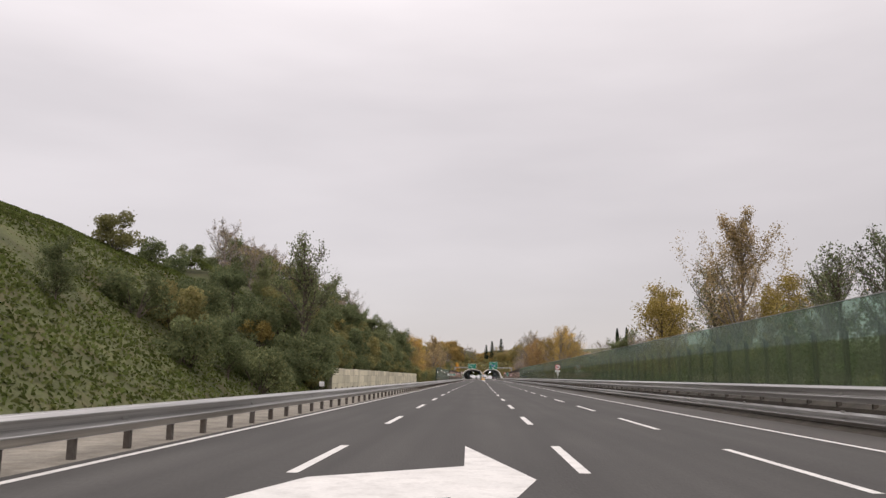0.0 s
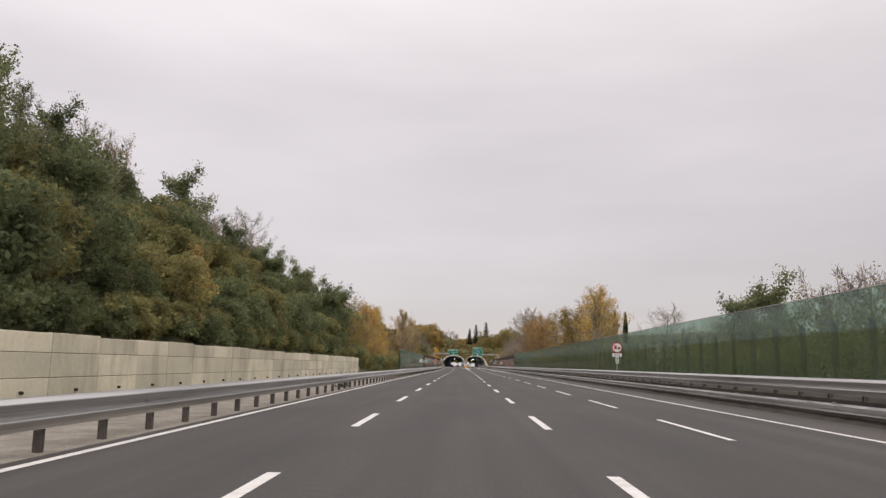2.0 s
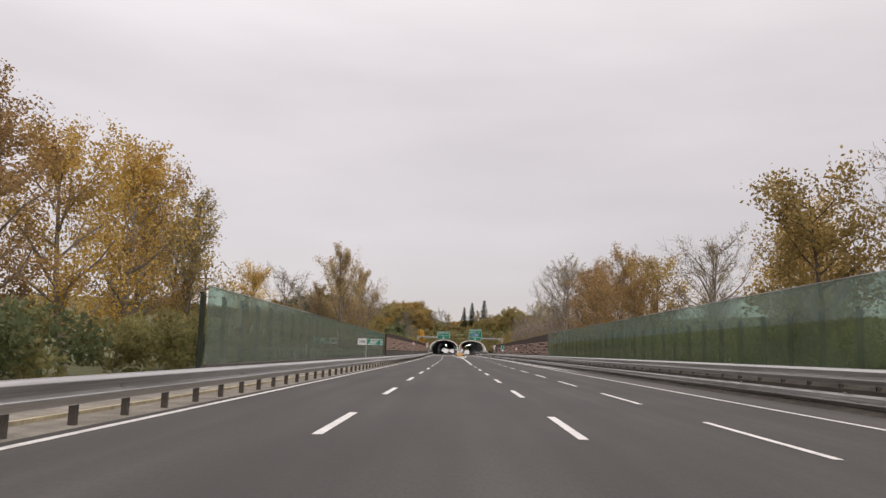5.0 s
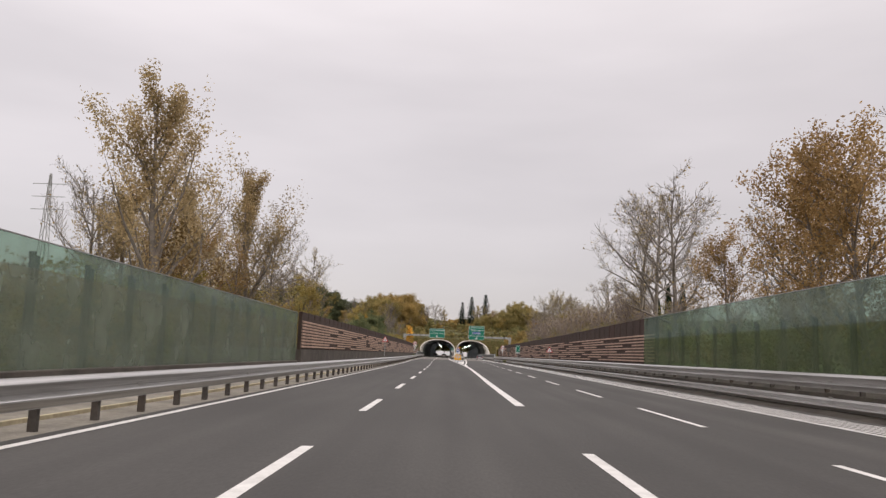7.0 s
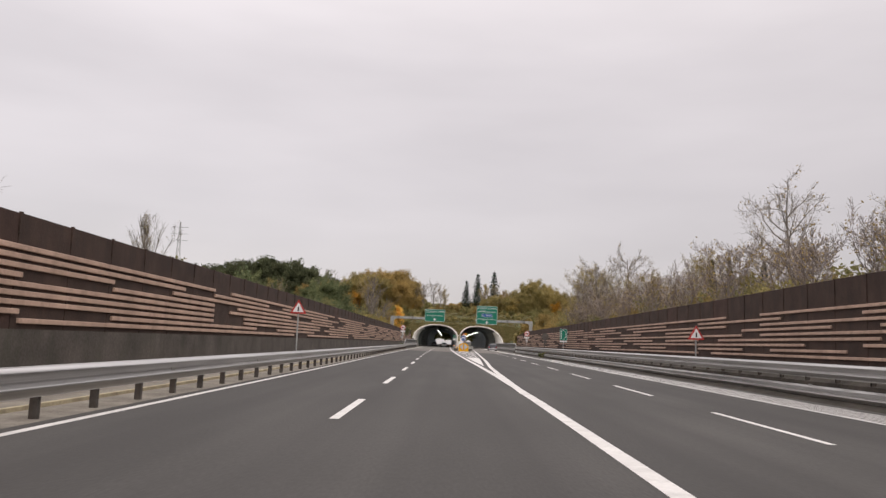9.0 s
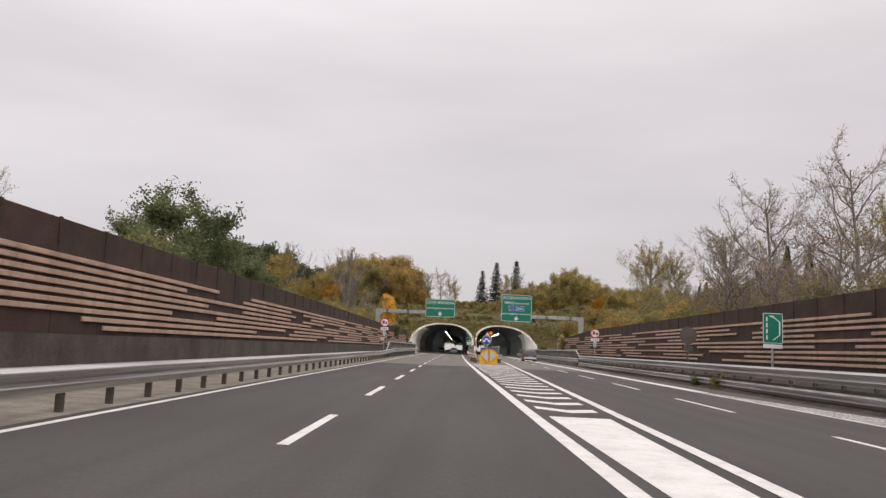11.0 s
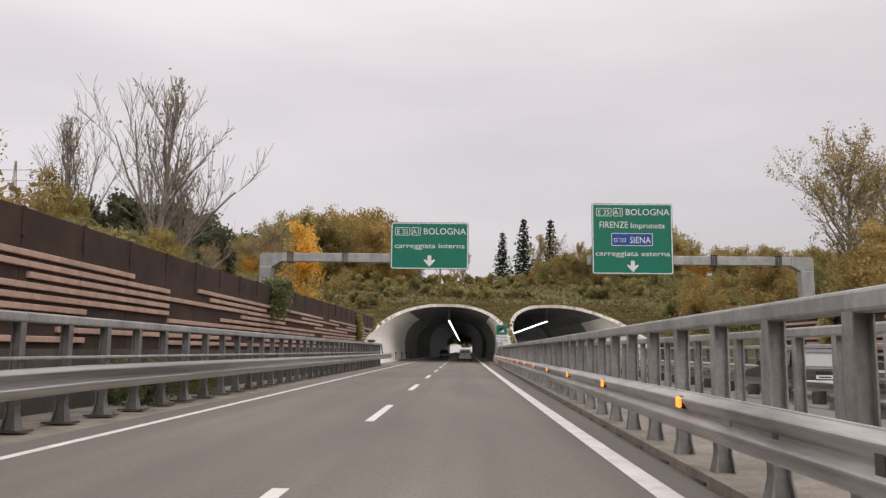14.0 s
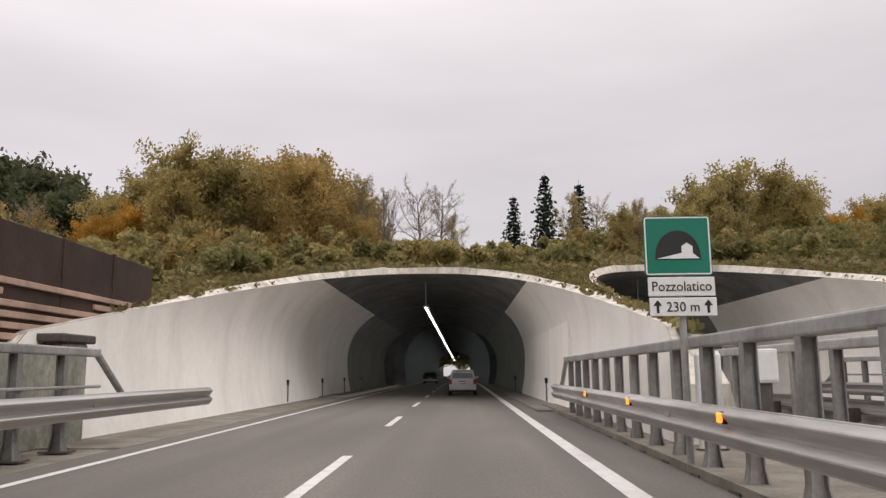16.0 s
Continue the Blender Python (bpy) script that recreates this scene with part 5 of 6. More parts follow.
# east side
for y_, x_, kind, s in ((30, 20.5, "scrag", 0.74), (35, 20.5, "scrag", 0.72), (40, 22, "scrag", 0.66), (44, 24, "bare", 0.6), (54.3, 21.4, "poplar_s", 0.84), (50, 24, "ytree", 0.85), (58, 25, "yellow", 0.6), (61, 21.6, "scrag", 0.95), (62, 23, "ytree", 0.8), (70, 25, "sparse", 0.6), (80, 21.3, "ytree", 1.12), (84, 23, "poplar_s", 0.6), (92, 24, "yellow", 0.8), (112.5, 23.6, "dark", 0.84), (117.5, 23.4, "dark", 0.78), (99, 23.5, "twig", 1.15), (104.5, 24, "twig", 1.2), (93, 23, "twig", 1.05), (124, 24, "bare", 0.4), (150, 25, "bare", 0.6), (160, 18.6, "orange", 0.92), (158.5, 17.2, "sparse", 0.80), (166.5, 20.6, "yellow", 0.72), (176, 20.6, "orange", 0.74), (174, 23, "yellow", 0.66), (192, 20.4, "oak_b", 0.92), (186, 24, "bare", 0.9), (196, 22, "orange", 0.8), (206, 25, "oak_b", 0.85), (216, 22, "bare", 0.85), (226, 25, "sparse", 0.8), (229, 19, "rust", 0.62), (234, 22, "oak_b", 0.9), (239, 18.8, "rust", 0.92), (244, 22, "sparse", 0.9), (247, 18.5, "rust", 0.84), (252, 19, "rust", 0.90), (258, 21, "rust", 0.85), (264, 22, "bare", 0.85), (268, 20.2, "rust", 0.70), (279, 19.5, "bare", 1.10), (288, 20.0, "bare", 1.15), (296, 20.4, "sparse", 1.1), (305, 22, "bare", 0.42), (314, 24, "sparse", 0.5), (322, 27, "bare", 0.5), (330, 24.5, "bare", 0.76), (338, 26, "sparse", 0.55), (346, 24, "willow", 0.6), (356, 26, "sparse", 0.55), (365, 24, "willow", 0.60), (372, 28, "whip", 0.7), (380, 25, "willow", 0.65), (391.5, 22.5, "bare", 0.82), (395, 20.5, "bare", 0.6), (406, 24, "bare", 0.72), (386.5, 26.3, "bare", 0.90), (397, 25, "sparse", 0.55), (401, 22.5, "bare", 0.70), (408, 26, "bush_c", 1.3), (416, 24, "bush_b", 1.3), (426, 27, "bush_c", 1.5), (434, 24, "bush_b", 1.3), (440, 29, "bush_c", 1.6), (452, 28, "willow", 0.7), (501, 40.5, "willow", 1.5), (506, 47, "willow", 1.2), (463, 25, "bush_c", 1.5), (452, 31, "bush_b", 1.8), (470, 27, "bush_c", 1.7), (478, 27, "bush_b", 1.6), (488, 26, "wood_brown", 0.5), (496, 23, "bush_c", 1.5), (480, 33, "wood_brown", 0.55), (492, 38, "wood_green", 0.5), (470, 38, "sparse", 0.6), (453.6, 15.62, "vine", 1.0), (372, 12.25, "bush_b", 0.26), (375.2, 12.3, "bush_a", 0.24)):
    plant(kind, x_, y_, s, group="roadside trees")
# hedge seen through the acrylic
yy = -20.0
while yy < 268:
    thicken(rnd.choice(("bush_a", "bush_b", "bush_b")), 19.3 + rnd.uniform(-0.6, 1.0), yy, rnd.uniform(1.0, 1.45), 1300, 0.125)
    yy += 2.7
yy = 162.0
while yy < 264:
    thicken(rnd.choice(("bush_a", "bush_b", "bush_b")), -13.2 + rnd.uniform(-0.8, 0.3), yy, rnd.uniform(0.75, 1.02), 1100, 0.125)
    yy += 2.9
for k in range(34):
    thicken(rnd.choice(("bush_c", "bush_b", "bush_c", "bush_y")), -13.0 - rnd.uniform(0, 6), 236 + 1.3 * k, rnd.uniform(1.0, 1.7), 1000, 0.12)
for k in range(12):
    thicken(rnd.choice(("bush_a", "bush_b", "bush_a")), -14.2 - rnd.uniform(0, 3), 370 + 2.1 * k, rnd.uniform(0.9, 1.35) * (1.0 if k < 8 else 0.7), 1300, 0.12)
for k in range(46):
    thicken(rnd.choice(("bush_b", "bush_y", "bush_b", "bush_c")), -13.4 - rnd.uniform(0, 4.5), 394 + 1.95 * k, rnd.uniform(1.1, 1.65) * (0.5 if k < 15 else 0.78), 1300, 0.12)
for k in range(90):
    thicken(rnd.choice(("bush_b", "bush_c", "bush_c", "bush_y")), (26 if k % 3 else 33) + 18 * rnd.random() ** 1.3, rnd.uniform(398, 505), rnd.uniform(1.2, 2.1), 1000, 0.17)
for k in range(40):
    thicken(rnd.choice(("bush_b", "bush_c", "bush_y")), 21 + 8 * rnd.random(), rnd.uniform(300, 400), rnd.uniform(0.8, 1.3), 900, 0.15)
yy = 284.0
while yy < 402:
    plant("twig", 20.2 + rnd.uniform(-1.2, 3.5), yy, rnd.uniform(0.75, 1.15), group="scrub behind the noise wall")
    thicken(rnd.choice(("bush_c", "bush_b", "bush_y")), 21.5 + rnd.uniform(-1, 3), yy + 2, rnd.uniform(0.95, 1.35), 1000, 0.13)
    yy += 4.2
yy = 262.0
while yy < 478:
    thicken(rnd.choice(("bush_b", "bush_c", "bush_a")), -14.2 + rnd.uniform(-1.5, 0.6), yy, rnd.uniform(0.6, 0.95), 700, 0.14)
    if yy < 455:
        thicken(rnd.choice(("bush_b", "bush_c", "bush_b")), 20.0 + rnd.uniform(-0.6, 1.8), yy, rnd.uniform(0.6, 1.0), 700, 0.14)
    yy += 5.5
# wood over the tunnels: crown height follows the line of the trees against the sky
CROWN = ((-99, 26.5), (-86, 28), (-70, 30.2), (-59, 30.2), (-52, 27.7), (-46, 25), (-40, 23), (-34, 26.3), (-26, 27.6), (-18, 27.5), (-13, 24.0), (-10, 17), (-6, 14.5), (6, 14.5), (11, 17), (16, 20), (22, 20), (26, 23.5), (30, 27), (35, 24.5), (40, 22), (48, 21), (62, 21), (80, 21))
crown_z = lambda x: float(np.interp(x, [p[0] for p in CROWN], [p[1] for p in CROWN]))
for row, (yb, share) in enumerate(((548, 0.72), (558, 0.92), (570, 1.0))):
    x = -94.0 + row * 1.7
    while x < 80:
        xx, yv = x + rnd.uniform(-1.3, 1.3), yb + rnd.uniform(-3, 3)
        hgt = (crown_z(xx * 560 / yv) - ground_z(xx, yv)) * share * rnd.uniform(0.9, 1.04) * (0.72 if xx < -41 and row == 0 else 1.0)
        if hgt < 4.5:
            thicken(rnd.choice(("bush_b", "bush_c", "bush_b", "bush_y")), xx, yv, max(hgt, 2.4) / 3.3)
        else:
            kind = ("wood_dark" if row else rnd.choice(("wood_green", "wood_brown", "wood_dark"))) if xx < -41 else "wood_brown" if -23 < xx < -14 or rnd.random() < 0.15 else "wood_green"
            plant(kind, xx, yv, max(hgt / 14, 0.38), sz=hgt / 14, group="wood over the tunnels")
        x += 4.6 if hgt > 6 else 3.4
for x_, y_, kind, s in ((-31.5, 541, "amber", 0.56), (-35.5, 542, "amber", 0.48), (-34, 536, "amber", 0.35), (-42, 540, "sparse", 0.5), (-11.5, 552, "yellow", 0.72), (-9.5, 556, "whip", 0.85), (-5.5, 560, "bare", 0.78), (-3, 552, "sparse", 0.62), (-13.5, 548, "amber", 0.3), (-1.5, 566, "yellow", 0.55), (13, 566, "yellow", 0.75), (17, 572, "sparse", 0.75), (20, 560, "poplar_s", 0.55), (24, 552, "amber", 0.5), (37, 545, "amber", 0.48), (22, 545, "bush_y", 1.3)):
    plant(kind, x_, y_, s, group="wood over the tunnels")
for x_, y_, top, kind in ((-27.5, 540, 23.2, "wood_green"), (-23.5, 543, 22.4, "wood_green"), (-16.5, 541, 22.0, "wood_brown"), (-31.5, 544, 20.5, "wood_green")):
    k_ = (top - ground_z(x_, y_)) / 14
    plant(kind, x_, y_, k_ * 0.9, sz=k_, group="wood over the tunnels")
# undergrowth on the crest above the mouths and down its flanks
for _ in range(120):
    x, yv = rnd.uniform(-34, 44), rnd.uniform(512, 545)
    if -12 < x < 18 and yv < 516:
        yv += 6
    thicken(rnd.choice(("bush_b", "bush_c", "bush_b", "bush_y", "bush_y")), x, yv, rnd.uniform(0.28, 0.62) * (1.6 if x < -14 or x > 22 else 1.0), 560, 0.17)
for _ in range(46):
    x, yv = rnd.choice((rnd.uniform(-30, -12), rnd.uniform(19, 40))), rnd.uniform(488, 514)
    thicken(rnd.choice(("bush_b", "bush_c", "bush_b", "bush_y")), x, yv, rnd.uniform(0.4, 0.8), 700, 0.17)
plant("fir", 10.8, 574, 0.95, group="fir trees")
plant("fir", 6.6, 576, 0.78, group="fir trees")
plant("fir", 18.0, 590, 1.08, group="fir trees")
for x_ in (106.5, 113.5):
    plant("cypress", x_, 590, 1.9, sz=2.2, group="cypresses")
for x_, y_, s in ((54, 512, 0.6), (56, 513, 0.65), (70, 300, 1.0), (46, 395, 0.8), (50, 398, 0.9), (-48, 330, 0.9), (-44, 336, 0.8)):
    plant("cypress", x_, y_, s, group="cypresses")


thicket("olive_thicket", "olive green undergrowth behind the barriers and over the tunnels", "bush_b", M_SHRUB2, 61)
thicket("green_thicket", "green undergrowth behind the barriers and over the tunnels", "bush_a", M_SHRUB, 62)
thicket("russet_thicket", "russet undergrowth behind the noise walls and over the tunnels", "bush_c", M_BROWNL, 63)
thicket("yellow_thicket", "yellowing undergrowth behind the barriers and over the tunnels", "bush_y", M_THICKY, 64)

# Grass tufts on the banks and over the tunnels
def tufts(name, label, mat, n, xr, yr, size, seed, keep=lambda x, y: True):
    rng = np.random.default_rng(seed)
    pts = []
    for _ in range(n):
        x, yv = rng.uniform(*xr), rng.uniform(*yr)
        if keep(x, yv):
            pts.append((x, yv, ground_z(x, yv) + size * 0.35))
    me = leaf_mesh(name, pts, size, rng, mat)
    return tagged(part(name, me, None), label, "grass", kind="stuff")


tufts("grass_over_tunnels", "dry yellowish grass over the tunnel mouths", M_DRY, 26000, (-36, 46), (486, 560), 0.30, 31, lambda x, y: y > 512.5 or x < -10.6 or x > 17)
tufts("lawn_by_tunnel", "bright green grass beside the tunnel rim", M_LAWN, 9000, (15.5, 30), (489, 512), 0.16, 34)
tufts("grass_on_bank", "rough green grass on the bank", M_LAWN, 60000, (-34, -13), (-20, 60), 0.12, 32)
rng_ = np.random.default_rng(78)
tagged(part("grass_round_rims", leaf_mesh("grass_round_rims", SLOPE_SPOTS, 0.13, rng_, M_DRY), None), "dry grass along the tunnel rims", "grass", kind="stuff")
tufts("weeds_on_verge", "sparse weeds along the verge", M_DRY, 700, (-10.0, -7.6), (395, 484), 0.10, 33)

# Far wooded hills
def far_wood(name, label, cx, cy, rx, ry, top, n, mat, seed):
    rng = np.random.default_rng(seed)
    pts = []
    for _ in range(n):
        a, q = rng.uniform(0, 2 * math.pi), math.sqrt(rng.uniform(0, 1))
        x, yv = cx + rx * q * math.cos(a), cy + ry * q * math.sin(a)
        dome = top * (1 - q ** 2.2)
        lump = 2.2 * noise.noise(Vector((x * 0.12, yv * 0.12, seed)))
        pts.append((x, yv, ground_z(x, yv) * 0.3 + dome + lump + rng.uniform(-1.2, 0.6)))
    return tagged(part(name, leaf_mesh(name, pts, 1.1, rng, mat), None), label, "wood", kind="stuff")


far_wood("far_wood_west", "dark pine wood on a distant hill", -120, 640, 70, 50, 19, 20000, M_PINE, 41)
far_wood("far_wood_ridge", "dark wood rising on a distant ridge", -190, 670, 75, 50, 22, 14000, M_PINE, 45)
far_wood("far_wood_mid", "distant autumn wood beyond the tunnels", -40, 690, 60, 30, 22, 14000, M_SHRUB2, 42)
far_wood("far_wood_east", "distant mixed wood beyond the tunnels", 60, 680, 70, 30, 20, 15000, M_SHRUB2, 43)
far_wood("far_wood_north", "distant wood behind the firs", 8, 700, 30, 20, 18, 5000, M_BROWNL, 44)


# Signs
def arrow_down(x, y, z, s, parent):
    pts = [(x - 0.17 * s, z + 0.5 * s), (x - 0.17 * s, z + 0.05 * s), (x - 0.48 * s, z + 0.18 * s), (x - 0.48 * s, z + 0.02 * s), (x, z - 0.5 * s), (x + 0.48 * s, z + 0.02 * s), (x + 0.48 * s, z + 0.18 * s), (x + 0.17 * s, z + 0.05 * s), (x + 0.17 * s, z + 0.5 * s)]
    return part("down_arrow", plate(pts, y - 0.006, y), M_SIGNW, parent)


def frame_plate(x0, x1, z0, z1, r, w, y0, y1):
    """A rounded border line."""
    a, b = rounded(x0, x1, z0, z1, r), rounded(x0 + w, x1 - w, z0 + w, z1 - w, max(r - w, 0.01))
    bm = bmesh.new()
    va, vb = [bm.verts.new((x, y0, z)) for x, z in a], [bm.verts.new((x, y0, z)) for x, z in b]
    for i in range(len(a)):
        j = (i + 1) % len(a)
        bm.faces.new((va[i], va[j], vb[j], vb[i]))
    r_ = bmesh.ops.extrude_face_region(bm, geom=list(bm.faces))
    for v in r_["geom"]:
        if isinstance(v, bmesh.types.BMVert):
            v.co.y = y1
    bmesh.ops.recalc_face_normals(bm, faces=list(bm.faces))
    return bm


def gantry():
    t = thing("sign_gantry", "two grey steel cantilever arms carrying green direction boards over the road", "sign gantry")
    y, zc = 465.9, 6.92
    for a, b in ((-12.8, -0.75), (6.72, 19.4)):
        part("beam", box_bm(a, b, y + 0.12, y + 0.62, 6.84, 7.40, 0.03), M_STEEL_P, t)
    for x in (-13.75, 20.35):
        part("column", box_bm(x - 0.40, x + 0.40, y + 0.05, y + 0.7, ground_z(x, y) - 0.3, 6.50, 0.04), M_STEEL_P, t)
        s = 1 if x < 0 else -1
        part("elbow", plate([(x - s * 0.40, 6.50), (x + s * 0.40, 6.50), (x + s * 0.95, 6.84), (x + s * 0.95, 7.40), (x - s * 0.25, 7.40), (x - s * 0.40, 7.25)], y + 0.1, y + 0.64), M_STEEL_P, t)
    for x in (-12.2, -8.7, 14.6, 18.6):
        for k in (-0.16, -0.06, 0.06, 0.16):
            part("flange_plate", box_bm(x + k - 0.02, x + k + 0.02, y + 0.05, y + 0.69, 6.76, 7.48), M_STEEL_D, t)
        for zz in (6.80, 7.44):
            part("bolt_bar", box_bm(x - 0.20, x + 0.20, y + 0.02, y + 0.047, zz - 0.025, zz + 0.025), M_STEEL_D, t)
    for (x0, x1, z0, z1), two in (((-5.77, -0.83, 6.40, 9.40), False), ((6.95, 12.02, 6.20, 10.70), True)):
        bd = part("direction_board", plate(rounded(x0, x1, z0, z1, 0.16), y - 0.06, y), M_GREEN, t, "green direction board with white lettering")
        part("white_border", frame_plate(x0 + 0.03, x1 - 0.03, z0 + 0.03, z1 - 0.03, 0.14, 0.06, y - 0.066, y - 0.061), M_SIGNW, bd)
        for k in range(4):
            xs = x0 + (x1 - x0) * (k + 0.5) / 4
            part("bracket", box_bm(xs - 0.05, xs + 0.05, y + 0.002, y + 0.12, z0 + 0.1, z1 - 0.1), M_STEEL_D, bd)
        w, h, f = x1 - x0, z1 - z0, y - 0.068
        top = z1 - (0.75 if not two else 0.72)
        for a, b, tx in ((0.055, 0.245, "E 35"), (0.265, 0.385, "A1")):
            part("route_frame", frame_plate(x0 + a * w, x0 + b * w, top - 0.10, top + 0.42, 0.07, 0.035, y - 0.066, y - 0.061), M_SIGNW, bd)
            text(tx, x0 + (a + b) / 2 * w, f, top, 0.46, M_SIGNW, bd, width=(b - a) * w * 0.72)
        text("BOLOGNA", x0 + 0.69 * w, f, top - 0.02, 0.58, M_SIGNW, bd, width=w * 0.54)
        if two:
            text("FIRENZE", x0 + 0.27 * w, f, top - 0.85, 0.60, M_SIGNW, bd, width=w * 0.35)
            text("Impruneta", x0 + 0.69 * w, f, top - 0.85, 0.50, M_SIGNW, bd, width=w * 0.42)
            part("blue_panel", plate(rounded(x0 + 0.24 * w, x0 + 0.75 * w, top - 1.98, top - 1.18, 0.06), y - 0.075, y - 0.061), M_BLUE, bd)
            part("panel_border", frame_plate(x0 + 0.24 * w, x0 + 0.75 * w, top - 1.98, top - 1.18, 0.06, 0.035, y - 0.080, y - 0.076), M_SIGNW, bd)
            text("SS 223", x0 + 0.345 * w, y - 0.082, top - 1.75, 0.36, M_SIGNW, bd, width=w * 0.15)
            text("SIENA", x0 + 0.595 * w, y - 0.082, top - 1.80, 0.56, M_SIGNW, bd, width=w * 0.26)
            text("carreggiata esterna", x0 + 0.5 * w, f, top - 2.62, 0.46, M_SIGNW, bd, width=w * 0.92)
            arrow_down(x0 + 0.5 * w, y - 0.061, z0 + 0.50, 0.72, bd)
        else:
            text("carreggiata interna", x0 + 0.5 * w, f, top - 0.90, 0.44, M_SIGNW, bd, width=w * 0.90)
            arrow_down(x0 + 0.5 * w, y - 0.061, z0 + 0.52, 0.72, bd)


gantry()


def post_bm(x, y, z0, z1, r=0.045):
    bm = bmesh.new()
    tube(bm, (x, y, z0), (x, y, z1), r, sides=12)
    return bm


def ring(c, r0, r1, y0, y1, sides=36):
    bm = bmesh.new()
    rows = []
    for i in range(sides):
        a = 2 * math.pi * i / sides
        rows.append([bm.verts.new((c[0] + r * math.cos(a), yy, c[1] + r * math.sin(a))) for r, yy in ((r0, y0), (r1, y0), (r1, y1), (r0, y1))])
    for i in range(sides):
        a, b = rows[i], rows[(i + 1) % sides]
        for k in range(4):
            bm.faces.new((a[k], a[(k + 1) % 4], b[(k + 1) % 4], b[k]))
    bmesh.ops.recalc_face_normals(bm, faces=list(bm.faces))
    return bm


def lorry_ban(x, y, top, r, label, small=False):
    """Round no-overtaking sign for lorries with two plates below."""
    t = thing("traffic_sign", label, "traffic sign", "lorry overtaking signs")
    zc = top - r
    part("post", post_bm(x, y + 0.1, ground_z(x, y) if abs(x) > 16.7 else 0.0, top - 0.1), M_STEEL_P, t)
    bm = bmesh.new()
    disc(bm, (x, zc), r, y - 0.02, y + 0.02)
    face = part("sign_face", bm, M_SIGNW, t)
    part("red_rim", ring((x, zc), r * 0.82, r * 1.0, y - 0.028, y - 0.021), M_RED, face)
    part("red_lorry", plate([(x - 0.55 * r, zc - 0.3 * r), (x - 0.03 * r, zc - 0.3 * r), (x - 0.03 * r, zc + 0.42 * r), (x - 0.55 * r, zc + 0.42 * r)], y - 0.027, y - 0.021), M_RED, face)
    part("black_car", plate([(x + 0.1 * r, zc - 0.3 * r), (x + 0.6 * r, zc - 0.3 * r), (x + 0.6 * r, zc - 0.05 * r), (x + 0.48 * r, zc + 0.12 * r), (x + 0.22 * r, zc + 0.12 * r), (x + 0.1 * r, zc - 0.05 * r)], y - 0.027, y - 0.021), M_BLACK, face)
    p1 = part("weight_plate", box_bm(x - r * 0.9, x + r * 0.9, y - 0.015, y + 0.015, zc - r * 1.75, zc - r * 1.08, 0.008), M_SIGNW, t)
    text("7,5 t", x, y - 0.02, zc - r * 1.63, r * 0.62, M_BLACK, p1)
    p2 = part("arrow_plate", box_bm(x - r * 0.30, x + r * 0.30, y - 0.015, y + 0.015, zc - r * 3.0, zc - r * 1.82, 0.008), M_SIGNW, t)
    part("arrow_mark", plate([(x - 0.05 * r, zc - 2.6 * r), (x - 0.18 * r, zc - 2.6 * r), (x, zc - 2.87 * r), (x + 0.18 * r, zc - 2.6 * r), (x + 0.05 * r, zc - 2.6 * r), (x + 0.05 * r, zc - 2.2 * r), (x + 0.18 * r, zc - 2.2 * r), (x, zc - 1.95 * r), (x - 0.18 * r, zc - 2.2 * r), (x - 0.05 * r, zc - 2.2 * r)], y - 0.022, y - 0.016), M_BLACK, p2)
    if small:
        p3 = part("small_plate", box_bm(x - r * 0.72, x + r * 0.05, y - 0.015, y + 0.015, zc - r * 4.0, zc - r * 3.42, 0.008), M_SIGNW, t, "small white plate with two grey lines")
        for k in (0, 1):
            part("line", box_bm(x - r * 0.62, x - r * 0.06, y - 0.022, y - 0.016, zc - r * (3.66 + 0.2 * k), zc - r * (3.58 + 0.2 * k)), M_STEEL_D, p3)
    return t


lorry_ban(-8.55, 424.6, 4.42, 0.50, "round red-rimmed lorry overtaking ban sign beside the parapet", True)
lorry_ban(14.9, 421.0, 4.15, 0.50, "round red-rimmed lorry overtaking ban sign before the brown wall")
lorry_ban(13.3, 121.3, 3.56, 0.45, "round red-rimmed lorry overtaking ban sign before the acrylic barrier")


def triangle_sign(x, y, zc, s, label, group="warning triangles", foot=0.0):
    t = thing("warning_sign", label, "traffic sign", group)
    part("post", post_bm(x, y + 0.06, foot, zc + s * 0.3), M_STEEL_P, t)
    tri = lambda k: [(x - k, zc - k * 0.58), (x + k, zc - k * 0.58), (x, zc + k * 1.15)]
    face = part("sign_face", plate(tri(s), y - 0.015, y + 0.015), M_RED, t)
    inner = part("white_field", plate([(x - s * 0.68, zc - s * 0.39), (x + s * 0.68, zc - s * 0.39), (x, zc + s * 0.79)], y - 0.022, y - 0.016), M_SIGNW, face)
    part("symbol", plate([(x - s * 0.10, zc - s * 0.28), (x + s * 0.12, zc - s * 0.28), (x + s * 0.10, zc + s * 0.10), (x + s * 0.02, zc + s * 0.32), (x - s * 0.12, zc + s * 0.12), (x - s * 0.04, zc + s * 0.02)], y - 0.028, y - 0.023), M_BLACK, inner)
    return t


triangle_sign(-8.2, 318, 2.9, 0.46, "red-edged warning triangle beside the steel guard rail")
triangle_sign(13.9, 318, 2.35, 0.46, "red-edged warning triangle before the brown wall")

